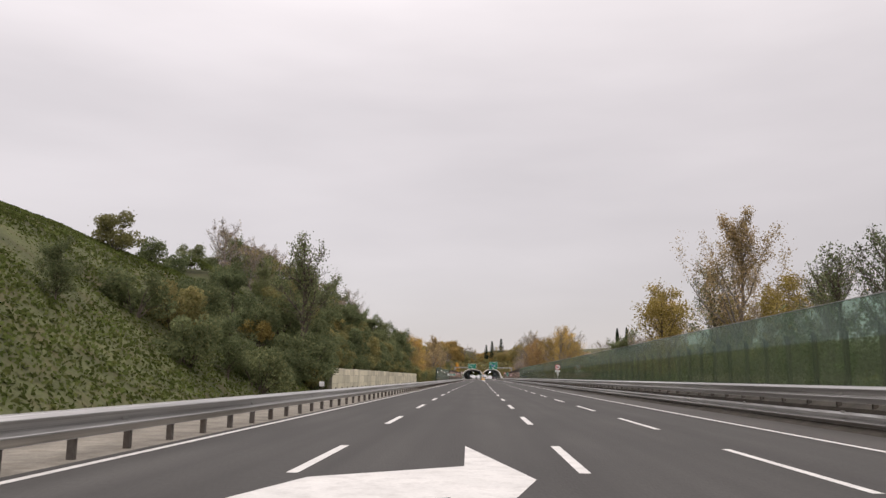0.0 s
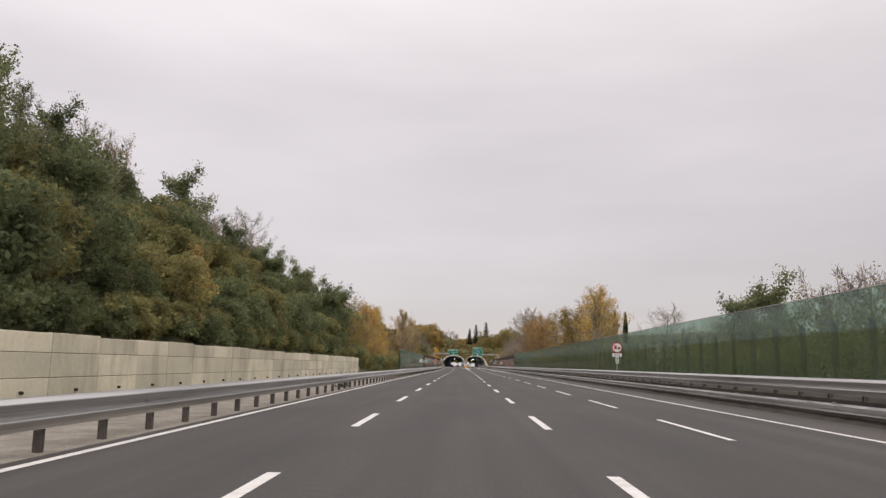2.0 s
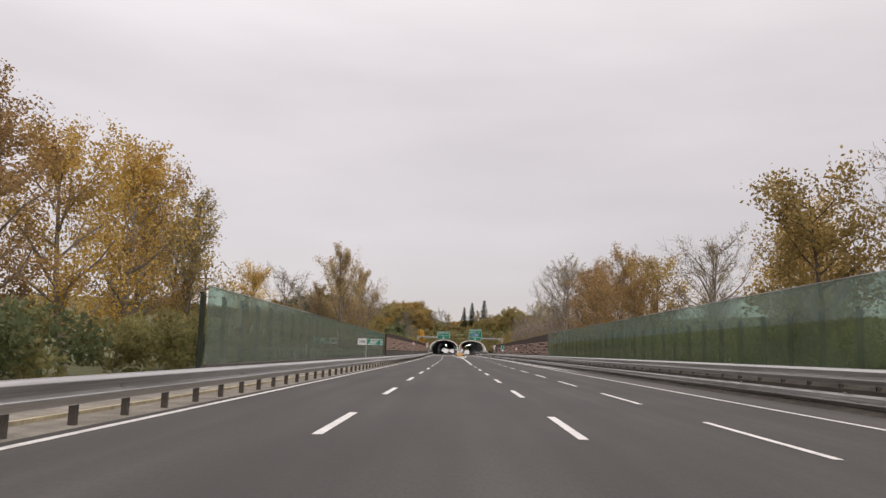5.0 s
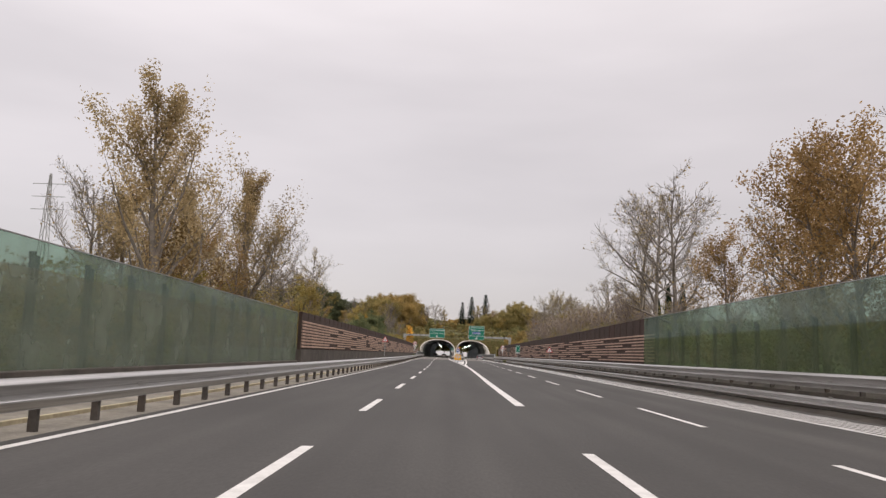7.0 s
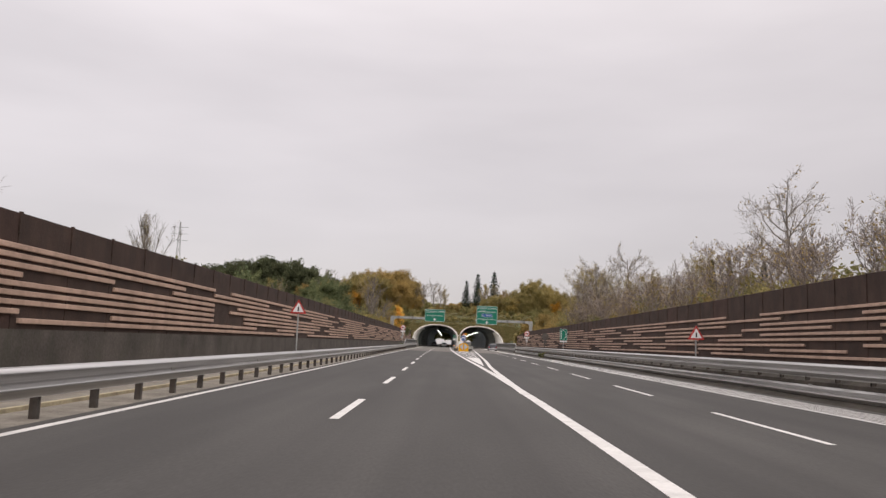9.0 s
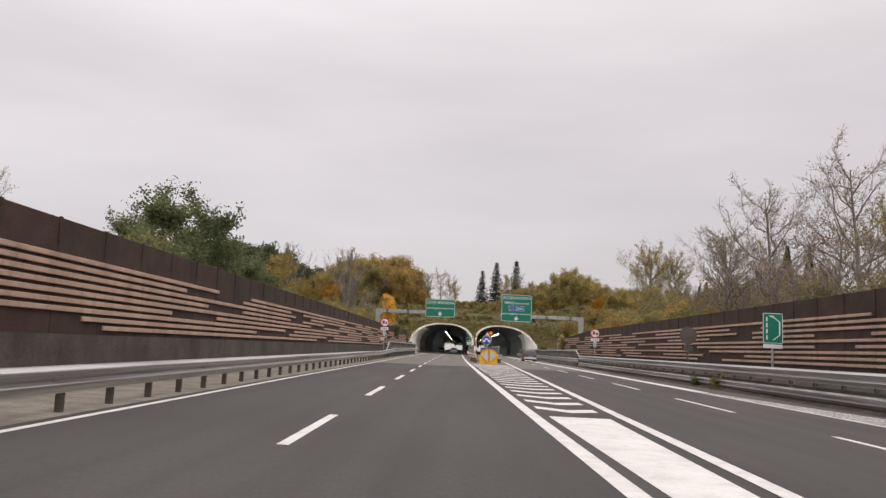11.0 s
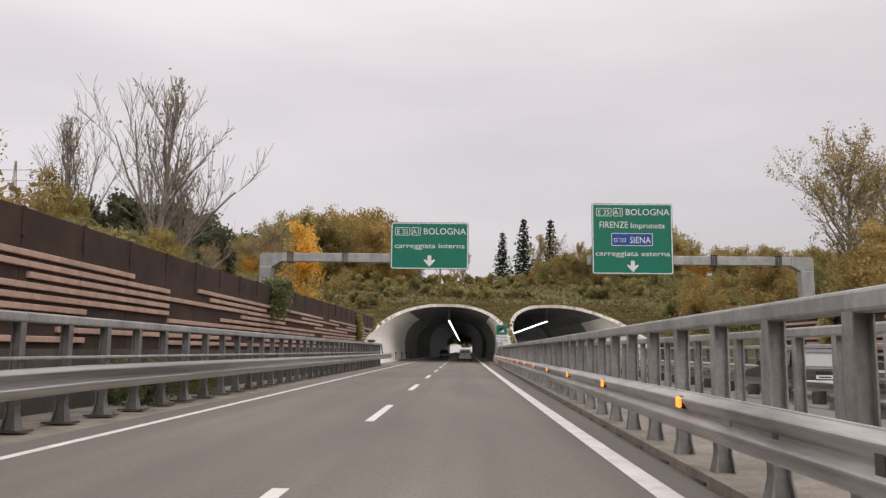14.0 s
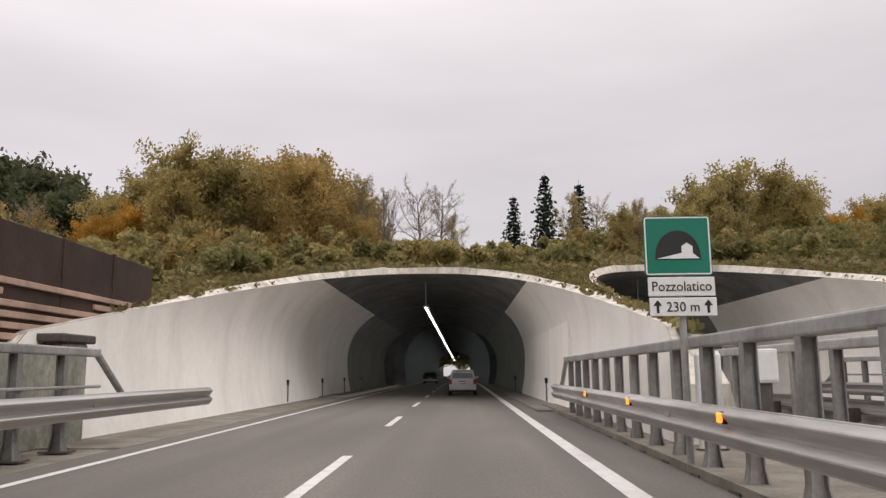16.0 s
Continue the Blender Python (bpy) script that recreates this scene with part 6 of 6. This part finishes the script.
# Sign group at the nose: divide arrow, triangle and flasher
t = thing("nose_sign_post", "blue divide sign with a warning triangle and an amber flasher behind", "traffic sign")
part("post", post_bm(2.98, 418.9, 0, 2.9, 0.05), M_STEEL_P, t)
bm = bmesh.new()
disc(bm, (2.98, 2.33), 0.50, 418.6, 418.64)
face = part("divide_sign", bm, M_BLUE, t, "round blue sign with two white arrows")
part("white_rim", ring((2.98, 2.33), 0.46, 0.5, 418.592, 418.598), M_SIGNW, face)
for s in (-1, 1):
    X, Z = 2.98, 2.33
    part("arrow", plate([(X + s * a, Z + b) for a, b in ((0.0, 0.24), (0.0, 0.09), (0.16, -0.06), (0.09, -0.13), (0.38, -0.21), (0.31, 0.09), (0.25, 0.02), (0.10, 0.20))], 418.590, 418.598), M_SIGNW, face)
triangle_sign(3.12, 420.4, 2.80, 0.52, "red-edged roadworks triangle behind the blue sign", "signs at the nose")
fl = thing("amber_flasher", "round amber flasher lamp on a post", "warning lamp", at=(3.50, 420.3, 0))
part("post", post_bm(0, 0.1, 0, 3.0, 0.022), M_STEEL_D, fl)
bm = bmesh.new()
disc(bm, (0, 3.15), 0.19, -0.05, 0.0, 24)
part("lens", bm, M_AMBER_OFF, fl, "amber plastic lens")
part("lamp_case", box_bm(-0.14, 0.14, 0.002, 0.1, 2.9, 3.3, 0.02), M_BLACK, fl)

# Tunnel name sign
t = thing("tunnel_sign", "green tunnel sign with two white plates on a post", "traffic sign")
x0, x1, y = 1.47, 2.38, 479.8
part("post", post_bm((x0 + x1) / 2 + 0.04, y + 0.08, 0, 3.2, 0.05), M_STEEL_P, t)
bd = part("sign_face", plate(rounded(x0, x1, 2.60, 3.42, 0.04), y - 0.02, y + 0.01), M_GREEN, t)
part("white_border", frame_plate(x0 + 0.012, x1 - 0.012, 2.612, 3.408, 0.035, 0.018, y - 0.025, y - 0.021), M_SIGNW, bd)
xm = (x0 + x1) / 2
arch = [(xm + 0.31 * math.cos(math.pi * i / 18), 2.82 + 0.40 * math.sin(math.pi * i / 18) ** 0.9) for i in range(19)]
part("tunnel_symbol", plate(arch, y - 0.027, y - 0.021), M_BLACK, bd)
part("road_symbol", plate([(xm - 0.29, 2.83), (xm + 0.29, 2.83), (xm + 0.20, 2.90), (xm + 0.20, 3.0), (xm + 0.12, 3.05), (xm + 0.05, 3.0), (xm + 0.05, 2.91)], y - 0.033, y - 0.028), M_SIGNW, bd)
p1 = part("name_plate", box_bm(x0 + 0.03, x1 + 0.02, y - 0.02, y + 0.01, 2.32, 2.58, 0.008), M_SIGNW, t)
text("Pozzolatico", xm + 0.025, y - 0.024, 2.39, 0.19, M_BLACK, p1, width=0.80)
p2 = part("length_plate", box_bm(x0 + 0.04, x1 + 0.03, y - 0.02, y + 0.01, 2.05, 2.30, 0.008), M_SIGNW, t)
text("230 m", xm + 0.03, y - 0.024, 2.11, 0.19, M_BLACK, p2, width=0.44)
for s in (-1, 1):
    X = xm + 0.03 + s * 0.34
    part("up_arrow", plate([(X - 0.018, 2.09), (X + 0.018, 2.09), (X + 0.018, 2.19), (X + 0.06, 2.19), (X, 2.27), (X - 0.06, 2.19), (X - 0.018, 2.19)], y - 0.026, y - 0.021), M_BLACK, p2)

# Kilometre board
t = thing("distance_board", "green distance board with a white kilometre plate on a post", "traffic sign")
X, y = -8.1, 224.0
part("post", post_bm(X - 0.02, y + 0.06, 0, 2.3, 0.05), M_STEEL_P, t)
bd = part("board", plate(rounded(X + 0.0, X + 1.55, 1.76, 2.36, 0.05), y - 0.02, y + 0.01), M_GREEN, t)
part("white_border", frame_plate(X + 0.02, X + 1.53, 1.78, 2.34, 0.045, 0.025, y - 0.026, y - 0.021), M_SIGNW, bd)
for k, (a, b) in enumerate(((0.35, 1.2), (0.3, 1.05), (0.3, 0.95), (0.15, 0.9))):
    part("text_bar", box_bm(X + a, X + b, y - 0.026, y - 0.021, 2.22 - 0.13 * k, 2.28 - 0.13 * k), M_SIGNW, bd)
    part("number_bar", box_bm(X + 1.3, X + 1.43, y - 0.026, y - 0.021, 2.22 - 0.13 * k, 2.28 - 0.13 * k), M_SIGNW, bd)
kp = part("kilometre_plate", plate(rounded(X - 0.84, X - 0.03, 1.76, 2.36, 0.04), y - 0.02, y + 0.01), M_SIGNW, t, "white kilometre plate")
text("298", X - 0.43, y - 0.026, 1.90, 0.44, M_BLACK, kp, width=0.62)

# Lane layout board and a sign seen from behind
t = thing("lane_board", "green lane layout board with white lines on a post", "traffic sign")
X, y = 14.45, 371.5
part("post", post_bm(X, y + 0.06, 0, 3.0, 0.05), M_STEEL_P, t)
bd = part("board", plate(rounded(X - 0.46, X + 0.46, 2.22, 3.63, 0.06), y - 0.02, y + 0.01), M_GREEN, t)
part("white_border", frame_plate(X - 0.45, X + 0.45, 2.235, 3.615, 0.05, 0.025, y - 0.026, y - 0.021), M_SIGNW, bd)
for k in range(4):
    part("lane_dash", box_bm(X - 0.31, X - 0.24, y - 0.026, y - 0.021, 2.40 + 0.28 * k, 2.60 + 0.28 * k), M_SIGNW, bd)
for pts in (((0.28, 2.62), (0.34, 2.62), (0.34, 3.22), (0.28, 3.22)), ((0.28, 3.22), (0.34, 3.22), (0.04, 3.46), (-0.04, 3.46)), ((0.28, 2.62), (0.34, 2.62), (0.04, 2.38), (-0.04, 2.38)), ((-0.04, 3.42), (0.04, 3.42), (0.04, 3.50), (-0.22, 3.50))):
    part("lane_line", plate([(X + a, b) for a, b in pts], y - 0.026, y - 0.021), M_SIGNW, bd)
part("white_plate", box_bm(X - 0.44, X + 0.44, y - 0.02, y + 0.01, 2.0, 2.19, 0.01), M_SIGNW, t)
t = thing("sign_from_behind", "grey back of a round sign on a post", "traffic sign")
part("post", post_bm(13.36, 381.1, 0, 3.0, 0.05), M_STEEL_D, t)
bm = bmesh.new()
disc(bm, (13.36, 2.70), 0.5, 381.0, 381.04)
part("sign_back", bm, M_STEEL_D, t)
part("second_back", box_bm(13.1, 13.62, 381.01, 381.04, 1.80, 2.12, 0.01), M_STEEL_D, t)

# Crash cushion at the nose
t = thing("crash_cushion", "yellow crash cushion with grey arrows at the nose", "crash cushion")
x0, x1, y = 2.10, 3.74, 409.5
xm, hw = (x0 + x1) / 2, (x1 - x0) / 2
arch = [(x0 - 0.03, 0.012), (x1 + 0.03, 0.012), (x1, 0.60)] + [(xm + hw * math.cos(math.pi * i / 20), 0.72 + 0.70 * math.sin(math.pi * i / 20) ** 0.85) for i in range(0, 21)] + [(x0, 0.60)]
nose_bm = plate(arch, y - 0.05, y + 0.06)
for v in nose_bm.verts:
    v.co.y += 0.16 * ((v.co.x - xm) / hw) ** 2
nose_face = part("nose_board", nose_bm, M_YELLOW, t)
for s in (-1, 1):
    bm = plate([(xm + s * 0.12, 0.20), (xm + s * 0.12, 1.32), (xm + s * 0.40, 1.09), (xm + s * 0.72, 0.80), (xm + s * 0.40, 0.48)], y - 0.062, y - 0.052)
    for v in bm.verts:
        v.co.y += 0.16 * ((v.co.x - xm) / hw) ** 2
    part("arrow_mark", bm, M_GREYP, nose_face, "grey reflective arrow")
flange = box_bm(x0 - 0.07, x1 + 0.07, y - 0.09, y - 0.052, 0.012, 0.05, 0.01)
bmesh.ops.subdivide_edges(flange, edges=[e for e in flange.edges if abs(e.verts[0].co.x - e.verts[1].co.x) > 1.0], cuts=8)
for v in flange.verts:
    v.co.y += 0.16 * ((v.co.x - xm) / hw) ** 2
part("base_flange", flange, M_YELLOW, nose_face)
part("base_skid", box_bm(xm - 0.52, xm + 0.52, y + 0.5, y + 9.6, 0.01, 0.11, 0.02), M_STEEL_D, t)
left_x = lambda v: nose_left(v) - 0.08
right_x = lambda v: 4.95 - 1.45 * (1 - smooth(410, 426, v)) + 0.08
for fx, s in ((left_x, -1), (right_x, 1)):
    for k in range(2):
        ya = y + 0.20 + k * 1.22
        off = 0.022 if k == 0 else 0.0
        fe = part("fender", sweep([(s * (dx + off), z) for dx, z in ((0.0, 0.40), (0.03, 0.40), (0.080, 0.46), (0.092, 0.63), (0.080, 0.80), (0.03, 0.86), (0.0, 0.86))], steps(ya, ya + 1.26, 0.6), lambda v: fx(v) - s * 0.03 * smooth(411.5, 412.2, v)), M_YELLOW, t)
        if k == 0:
            bm = bmesh.new()
            tri_ = [bm.verts.new((fx(yy) + s * 0.122, yy, zz)) for yy, zz in ((ya + 0.10, 0.76), (ya + 0.10, 0.50), (ya + 0.95, 0.63))]
            tri2 = [bm.verts.new((v.co.x - s * 0.012, v.co.y, v.co.z)) for v in tri_]
            bm.faces.new(tri_)
            bm.faces.new(tri2[::-1])
            for i in range(3):
                bm.faces.new((tri_[i], tri_[(i + 1) % 3], tri2[(i + 1) % 3], tri2[i]))
            bmesh.ops.recalc_face_normals(bm, faces=list(bm.faces))
            part("side_arrow", bm, M_GREYP, fe, "grey reflective arrow")
for k in range(7):
    ya = y + 0.35 + k * 1.35
    w = 0.46 + 0.02 * k
    xc = xm + 0.05 * k
    part("bay", box_bm(xc - w, xc + w, ya, ya + 0.85, 0.13, 0.58 + 0.08 * (k % 2), 0.11), M_YELLOW, t)
    part("diaphragm", box_bm(xc - w - 0.10, xc + w + 0.10, ya + 0.98, ya + 1.06, 0.13, 0.56, 0.01), M_STEEL_D, t)

# Low mossy wall at the bridge's end, behind the parapet
t = thing("bridge_end_wall", "low mossy concrete wall with a capped end pier behind the parapet", "wall", kind="structure")
for k in range(4):
    part("panel", box_bm(-9.32, -9.06 + 0.01 * (k % 2), 478.2 + 1.62 * k, 479.8 + 1.62 * k, -0.03, 1.92, 0.02), M_MOSS, t)
part("pier", box_bm(-9.40, -8.98, 484.7, 485.7, -0.03, 2.0, 0.03), M_MOSS, t)
part("cap", box_bm(-9.50, -8.90, 484.5, 485.9, 2.004, 2.18, 0.03), M_BASE, t)

# Delineator posts before the tunnel wall
dm = bmesh.new()
box(dm, -0.03, 0.03, -0.015, 0.015, 0.0, 0.95)
dme = mesh_of("stake", dm)
cap_me = mesh_of("reflector", box_bm(-0.06, 0.06, -0.03, -0.016, 0.72, 0.95, 0.008))
for x, y in ((-8.62, 503.5), (-8.7, 512.5), (-8.75, 521), (-8.8, 530), (2.42, 501.5), (2.5, 521)):
    d = thing("delineator_post", "thin marker post with a dark reflector", "marker post", "marker posts at the tunnel", at=(x, y, 0.14 if y > 487 else 0))
    part("stake", dme, M_STEEL_D, d)
    part("reflector", cap_me, M_RED if x > 0 else M_BLACK, d)

# Tunnel lighting
tube_me = mesh_of("tube", box_bm(-0.05, 0.05, 0.05, 5.55, -0.06, 0.0, 0.01))
case_me = mesh_of("casing", box_bm(-0.16, 0.16, 0.0, 5.6, 0.004, 0.10, 0.02))
for cx in (-3.0, 9.0):
    for i in range(40):
        y = 513.0 + 5.7 * i
        l_ = thing("tunnel_light", "long white tube light hung under the vault", "tunnel light", "tunnel lights", at=(cx, y, 5.0))
        part("tube", tube_me, M_TUBE, l_, "glowing white tube")
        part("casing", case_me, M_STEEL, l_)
        bm = bmesh.new()
        tube(bm, (0, 0.3, 0.1), (0, 0.3, 1.46), 0.045 if i == 0 else 0.025, sides=6)
        part("hanger", bm, M_STEEL_P if i == 0 else M_STEEL_D, l_)

# Cars
def car(name, label, x, y, paint, L=3.9, W=1.66, H=1.5, estate=False):
    """A hatchback seen from behind: shell, glass, bumper, lamps, wheels."""
    t = thing(name, label, "car", "cars on the road", at=(x, y, 0))
    h = W / 2
    side = [(0.0, 0.30), (0.0, 0.62), (0.05, 0.92), (0.30 if not estate else 0.16, H - 0.10), (0.62, H - 0.01), (1.5, H), (2.2, H - 0.10), (2.95, 0.96), (L - 0.12, 0.80), (L, 0.55), (L, 0.28)]
    bm = bmesh.new()
    wid = lambda z: h * (1.0 if z < 0.85 else 1.0 - 0.24 * (z - 0.85) / (H - 0.85)) * (0.97 if z < 0.4 else 1)
    le = [bm.verts.new((-wid(z), a, z)) for a, z in side]
    ri = [bm.verts.new((wid(z), a, z)) for a, z in side]
    bm.faces.new(le)
    bm.faces.new(ri[::-1])
    for i in range(len(side)):
        j = (i + 1) % len(side)
        bm.faces.new((le[j], le[i], ri[i], ri[j]))
    bmesh.ops.recalc_face_normals(bm, faces=list(bm.faces))
    body = part("body", bevel(bm, 0.045, 2), paint, t, smooth=False)
    slope = (0.05, 0.95, 0.27 if not estate else 0.15, H - 0.13)

    def on_back(a, b, z0, z1, k, nm, mat, parent):
        f = lambda z: slope[0] + (slope[2] - slope[0]) * (z - slope[1]) / (slope[3] - slope[1]) - k
        b2 = bmesh.new()
        vs = [b2.verts.new((xx, f(zz) + o, zz)) for o in (0, 0.02) for xx, zz in ((a * wid(z0), z0), (b * wid(z0), z0), (b * wid(z1), z1), (a * wid(z1), z1))]
        for q in ((0, 1, 2, 3), (7, 6, 5, 4), (0, 4, 5, 1), (1, 5, 6, 2), (2, 6, 7, 3), (3, 7, 4, 0)):
            b2.faces.new([vs[i] for i in q])
        return part(nm, b2, mat, parent)

    on_back(-0.82, 0.82, 0.99, H - 0.17, 0.012, "rear_window", M_CARGLASS, t)
    for s in (-1, 1):
        part("tail_lamp", box_bm(min(s * (h - 0.20), s * (h - 0.02)), max(s * (h - 0.20), s * (h - 0.02)), -0.012, 0.06, 0.66, 0.95, 0.01), M_TAIL, t)
        b2 = bmesh.new()
        vs = [b2.verts.new((s * (wid(z) + 0.004), a, z)) for a, z in ((0.42, 1.0), (2.70, 1.0), (2.12, H - 0.14), (0.60, H - 0.12))]
        vs += [b2.verts.new((v.co.x - s * 0.01, v.co.y, v.co.z)) for v in vs]
        for q in ((0, 1, 2, 3), (7, 6, 5, 4), (0, 4, 5, 1), (1, 5, 6, 2), (2, 6, 7, 3), (3, 7, 4, 0)):
            b2.faces.new([vs[i] for i in q])
        bmesh.ops.recalc_face_normals(b2, faces=list(b2.faces))
        part("side_window", b2, M_CARGLASS, t)
        part("wing_mirror", box_bm(min(s * h, s * (h + 0.17)), max(s * h, s * (h + 0.17)), 2.45, 2.55, 0.98, 1.12, 0.02), paint, t)
        for a in (0.72, L - 0.75):
            b2 = bmesh.new()
            tube(b2, (s * (h - 0.17), a, 0.30), (s * (h + 0.005), a, 0.30), 0.30, sides=24)
            w_ = part("wheel", bevel(b2, 0.02), M_TYRE, t)
            b3 = bmesh.new()
            tube(b3, (s * (h + 0.006), a, 0.30), (s * (h + 0.014), a, 0.30), 0.19, sides=20)
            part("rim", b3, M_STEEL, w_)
    part("bumper", box_bm(-h + 0.03, h - 0.03, -0.07, 0.05, 0.34, 0.58, 0.03), paint if estate else M_GREYP, t)
    part("under_tray", box_bm(-h + 0.1, h - 0.1, 0.02, L - 0.1, 0.2, 0.32), M_BLACK, t)
    pl = part("number_plate", box_bm(-0.26, 0.26, -0.085, -0.072, 0.62, 0.73, 0.004), M_SIGNW, t)
    part("plate_bar", box_bm(-0.19, 0.19, -0.088, -0.086, 0.655, 0.695), M_BLACK, pl)
    part("tailgate_handle", box_bm(-0.2, 0.2, -0.012, 0.03, 0.80, 0.85, 0.008), M_BLACK, t)
    return t


car("white_hatchback", "small silver-white hatchback driving in the middle lane", -0.97, 516.0, M_CAR_W, estate=True)
car("dark_hatchback", "dark plum hatchback on pale asphalt", 9.75, 441.0, M_CAR_D, 4.2, 1.76, 1.52)
car("dark_saloon", "dark hatchback inside the road tunnel", -4.9, 566.0, M_CAR_D, 4.1, 1.72, 1.48)

# Villa on the slope
def villa(x, y, z, w, d, h, label):
    t = thing("villa", label, "house", "houses on the slope", at=(x, y, z))
    part("wall", box_bm(0, w, 0, d, -3, h), M_STUCCO, t)
    bm = bmesh.new()
    o = 0.7
    a = [bm.verts.new(p) for p in ((-o, -o, h + 0.004), (w + o, -o, h + 0.004), (w + o, d + o, h + 0.004), (-o, d + o, h + 0.004))]
    b = [bm.verts.new((v.co.x, v.co.y, h + 0.18)) for v in a]
    r = [bm.verts.new(p) for p in ((w * 0.25, d / 2, h + 1.7), (w * 0.75, d / 2, h + 1.7))]
    bm.faces.new(a[::-1])
    for i in range(4):
        bm.faces.new((a[i], a[(i + 1) % 4], b[(i + 1) % 4], b[i]))
    for q in ((b[0], b[1], r[1], r[0]), (b[1], b[2], r[1]), (b[2], b[3], r[0], r[1]), (b[3], b[0], r[0])):
        bm.faces.new(q)
    roof = part("roof", bm, M_TILE, t)
    part("chimney", box_bm(w * 0.4, w * 0.4 + 0.7, d * 0.4, d * 0.4 + 0.7, h + 1.0, h + 2.5, 0.03), M_STUCCO, roof)
    n = max(2, int(w / 3.4))
    for k in range(n):
        for fl_ in (0.9, 3.9):
            if fl_ + 1.5 > h:
                continue
            xc = w * (k + 0.5) / n
            wi = part("window", box_bm(xc - 0.5, xc + 0.5, -0.04, 0.1, fl_, fl_ + 1.4, 0.01), M_CARGLASS, t)
            for s in (-1, 1):
                part("shutter", box_bm(xc + s * 0.78 - 0.25, xc + s * 0.78 + 0.25, -0.07, -0.002, fl_ - 0.03, fl_ + 1.43, 0.01), M_SHUTTER, wi)
    return t


villa(52.5, 498, 11.0, 14, 9, 4.6, "cream stuccoed villa with a hipped tile roof")
villa(69, 500, 11.5, 10, 9, 4.4, "low cream house with a tile roof")

# Lattice mast and power pole far beyond the west barrier
def lattice_mast(x, y, k):
    t = thing("lattice_mast", "slender steel lattice power mast", "power mast", "power masts", at=(x, y, 0))
    gz = ground_z(x, y)
    bm = bmesh.new()
    for i in range(9):
        z0, z1 = gz - 0.3 + i * 2.6 * k, gz - 0.3 + (i + 1) * 2.6 * k
        a, b = k * (1.0 - 0.1 * i), k * (1.0 - 0.1 * (i + 1))
        for sx, sy in ((-1, -1), (1, -1), (1, 1), (-1, 1)):
            tube(bm, (a * sx, a * sy, z0), (b * sx, b * sy, z1), 0.06 * k, sides=4)
            tube(bm, (a * sx, a * sy, z0), (-b * sy, b * sx, z1), 0.035 * k, sides=4)
    part("lattice", bm, M_STEEL_P, t)
    for z in (17.5, 19.5, 21.5):
        bm = bmesh.new()
        tube(bm, (-2.6 * k, 0, gz + z * k), (2.6 * k, 0, gz + z * k), 0.06 * k, sides=5)
        part("cross_arm", bm, M_STEEL_P, t)


lattice_mast(-62, 330, 1.0)
lattice_mast(-121, 616, 1.45)
t = thing("power_pole", "dark timber power pole with a crosspiece", "power pole", at=(-36, 262, 0))
gz = ground_z(-36, 262)
part("pole", post_bm(0, 0, gz - 0.3, gz + 11, 0.14), M_BARK, t)
part("crosspiece", box_bm(-0.9, 0.9, -0.06, 0.06, gz + 10.2, gz + 10.35, 0.01), M_BARK, t)
t = thing("roadside_box", "pale grey service box on a short post", "service box", at=(-7.6, 28.2, 0))
part("post", post_bm(0, 0, -0.05, 0.84, 0.03), M_STEEL_D, t)
part("case", box_bm(-0.12, 0.12, -0.06, 0.06, 0.83, 1.06, 0.02), M_GREYP, t)

# Service things on the island between the tunnels
t = thing("control_cabinet", "small white control cabinet on a dark pedestal", "cabinet", at=(3.4, 481.0, 0.11))
part("pedestal", box_bm(-0.11, 0.11, -0.1, 0.1, 0.0, 1.02, 0.01), M_STEEL_D, t)
cab = part("case", box_bm(-0.2, 0.2, -0.14, 0.14, 1.02, 1.52, 0.015), M_SIGNW, t)
part("door_panel", box_bm(-0.17, 0.17, -0.150, -0.142, 1.06, 1.48, 0.004), M_SIGNW, cab)
for x_ in (2.65, 2.95):
    b_ = thing("white_bollard", "slim white round-topped bollard on the concrete island", "bollard", "white bollards", at=(x_, 481.6, 0.11))
    bm = bmesh.new()
    tube(bm, (0, 0, 0), (0, 0, 1.45), 0.055, sides=14)
    tube(bm, (0, 0, 1.45), (0, 0, 1.51), 0.055, 0.025, sides=14)
    part("shaft", bm, M_SIGNW, b_)
    bm = bmesh.new()
    tube(bm, (0, 0, 0), (0, 0, 0.03), 0.10, sides=14)
    part("base_plate", bm, M_STEEL_D, b_)

# Crumpled plastic sheet under the guard rail
t = thing("plastic_sheet", "crumpled grey-green plastic sheet lying under the guard rail", "plastic sheet", at=(-6.9, 97.6, -0.02))
bm = bmesh.new()
bmesh.ops.create_icosphere(bm, subdivisions=4, radius=1.0)
for v in bm.verts:
    k = 1 + 0.35 * noise.noise(v.co * 2.1) + 0.16 * noise.noise(v.co * 6.3)
    v.co = Vector((v.co.x * 0.42 * k, v.co.y * 0.95 * k, max(v.co.z * 0.34 * k, 0.0)))
part("sheet", bm, M_PLASTIC, t)
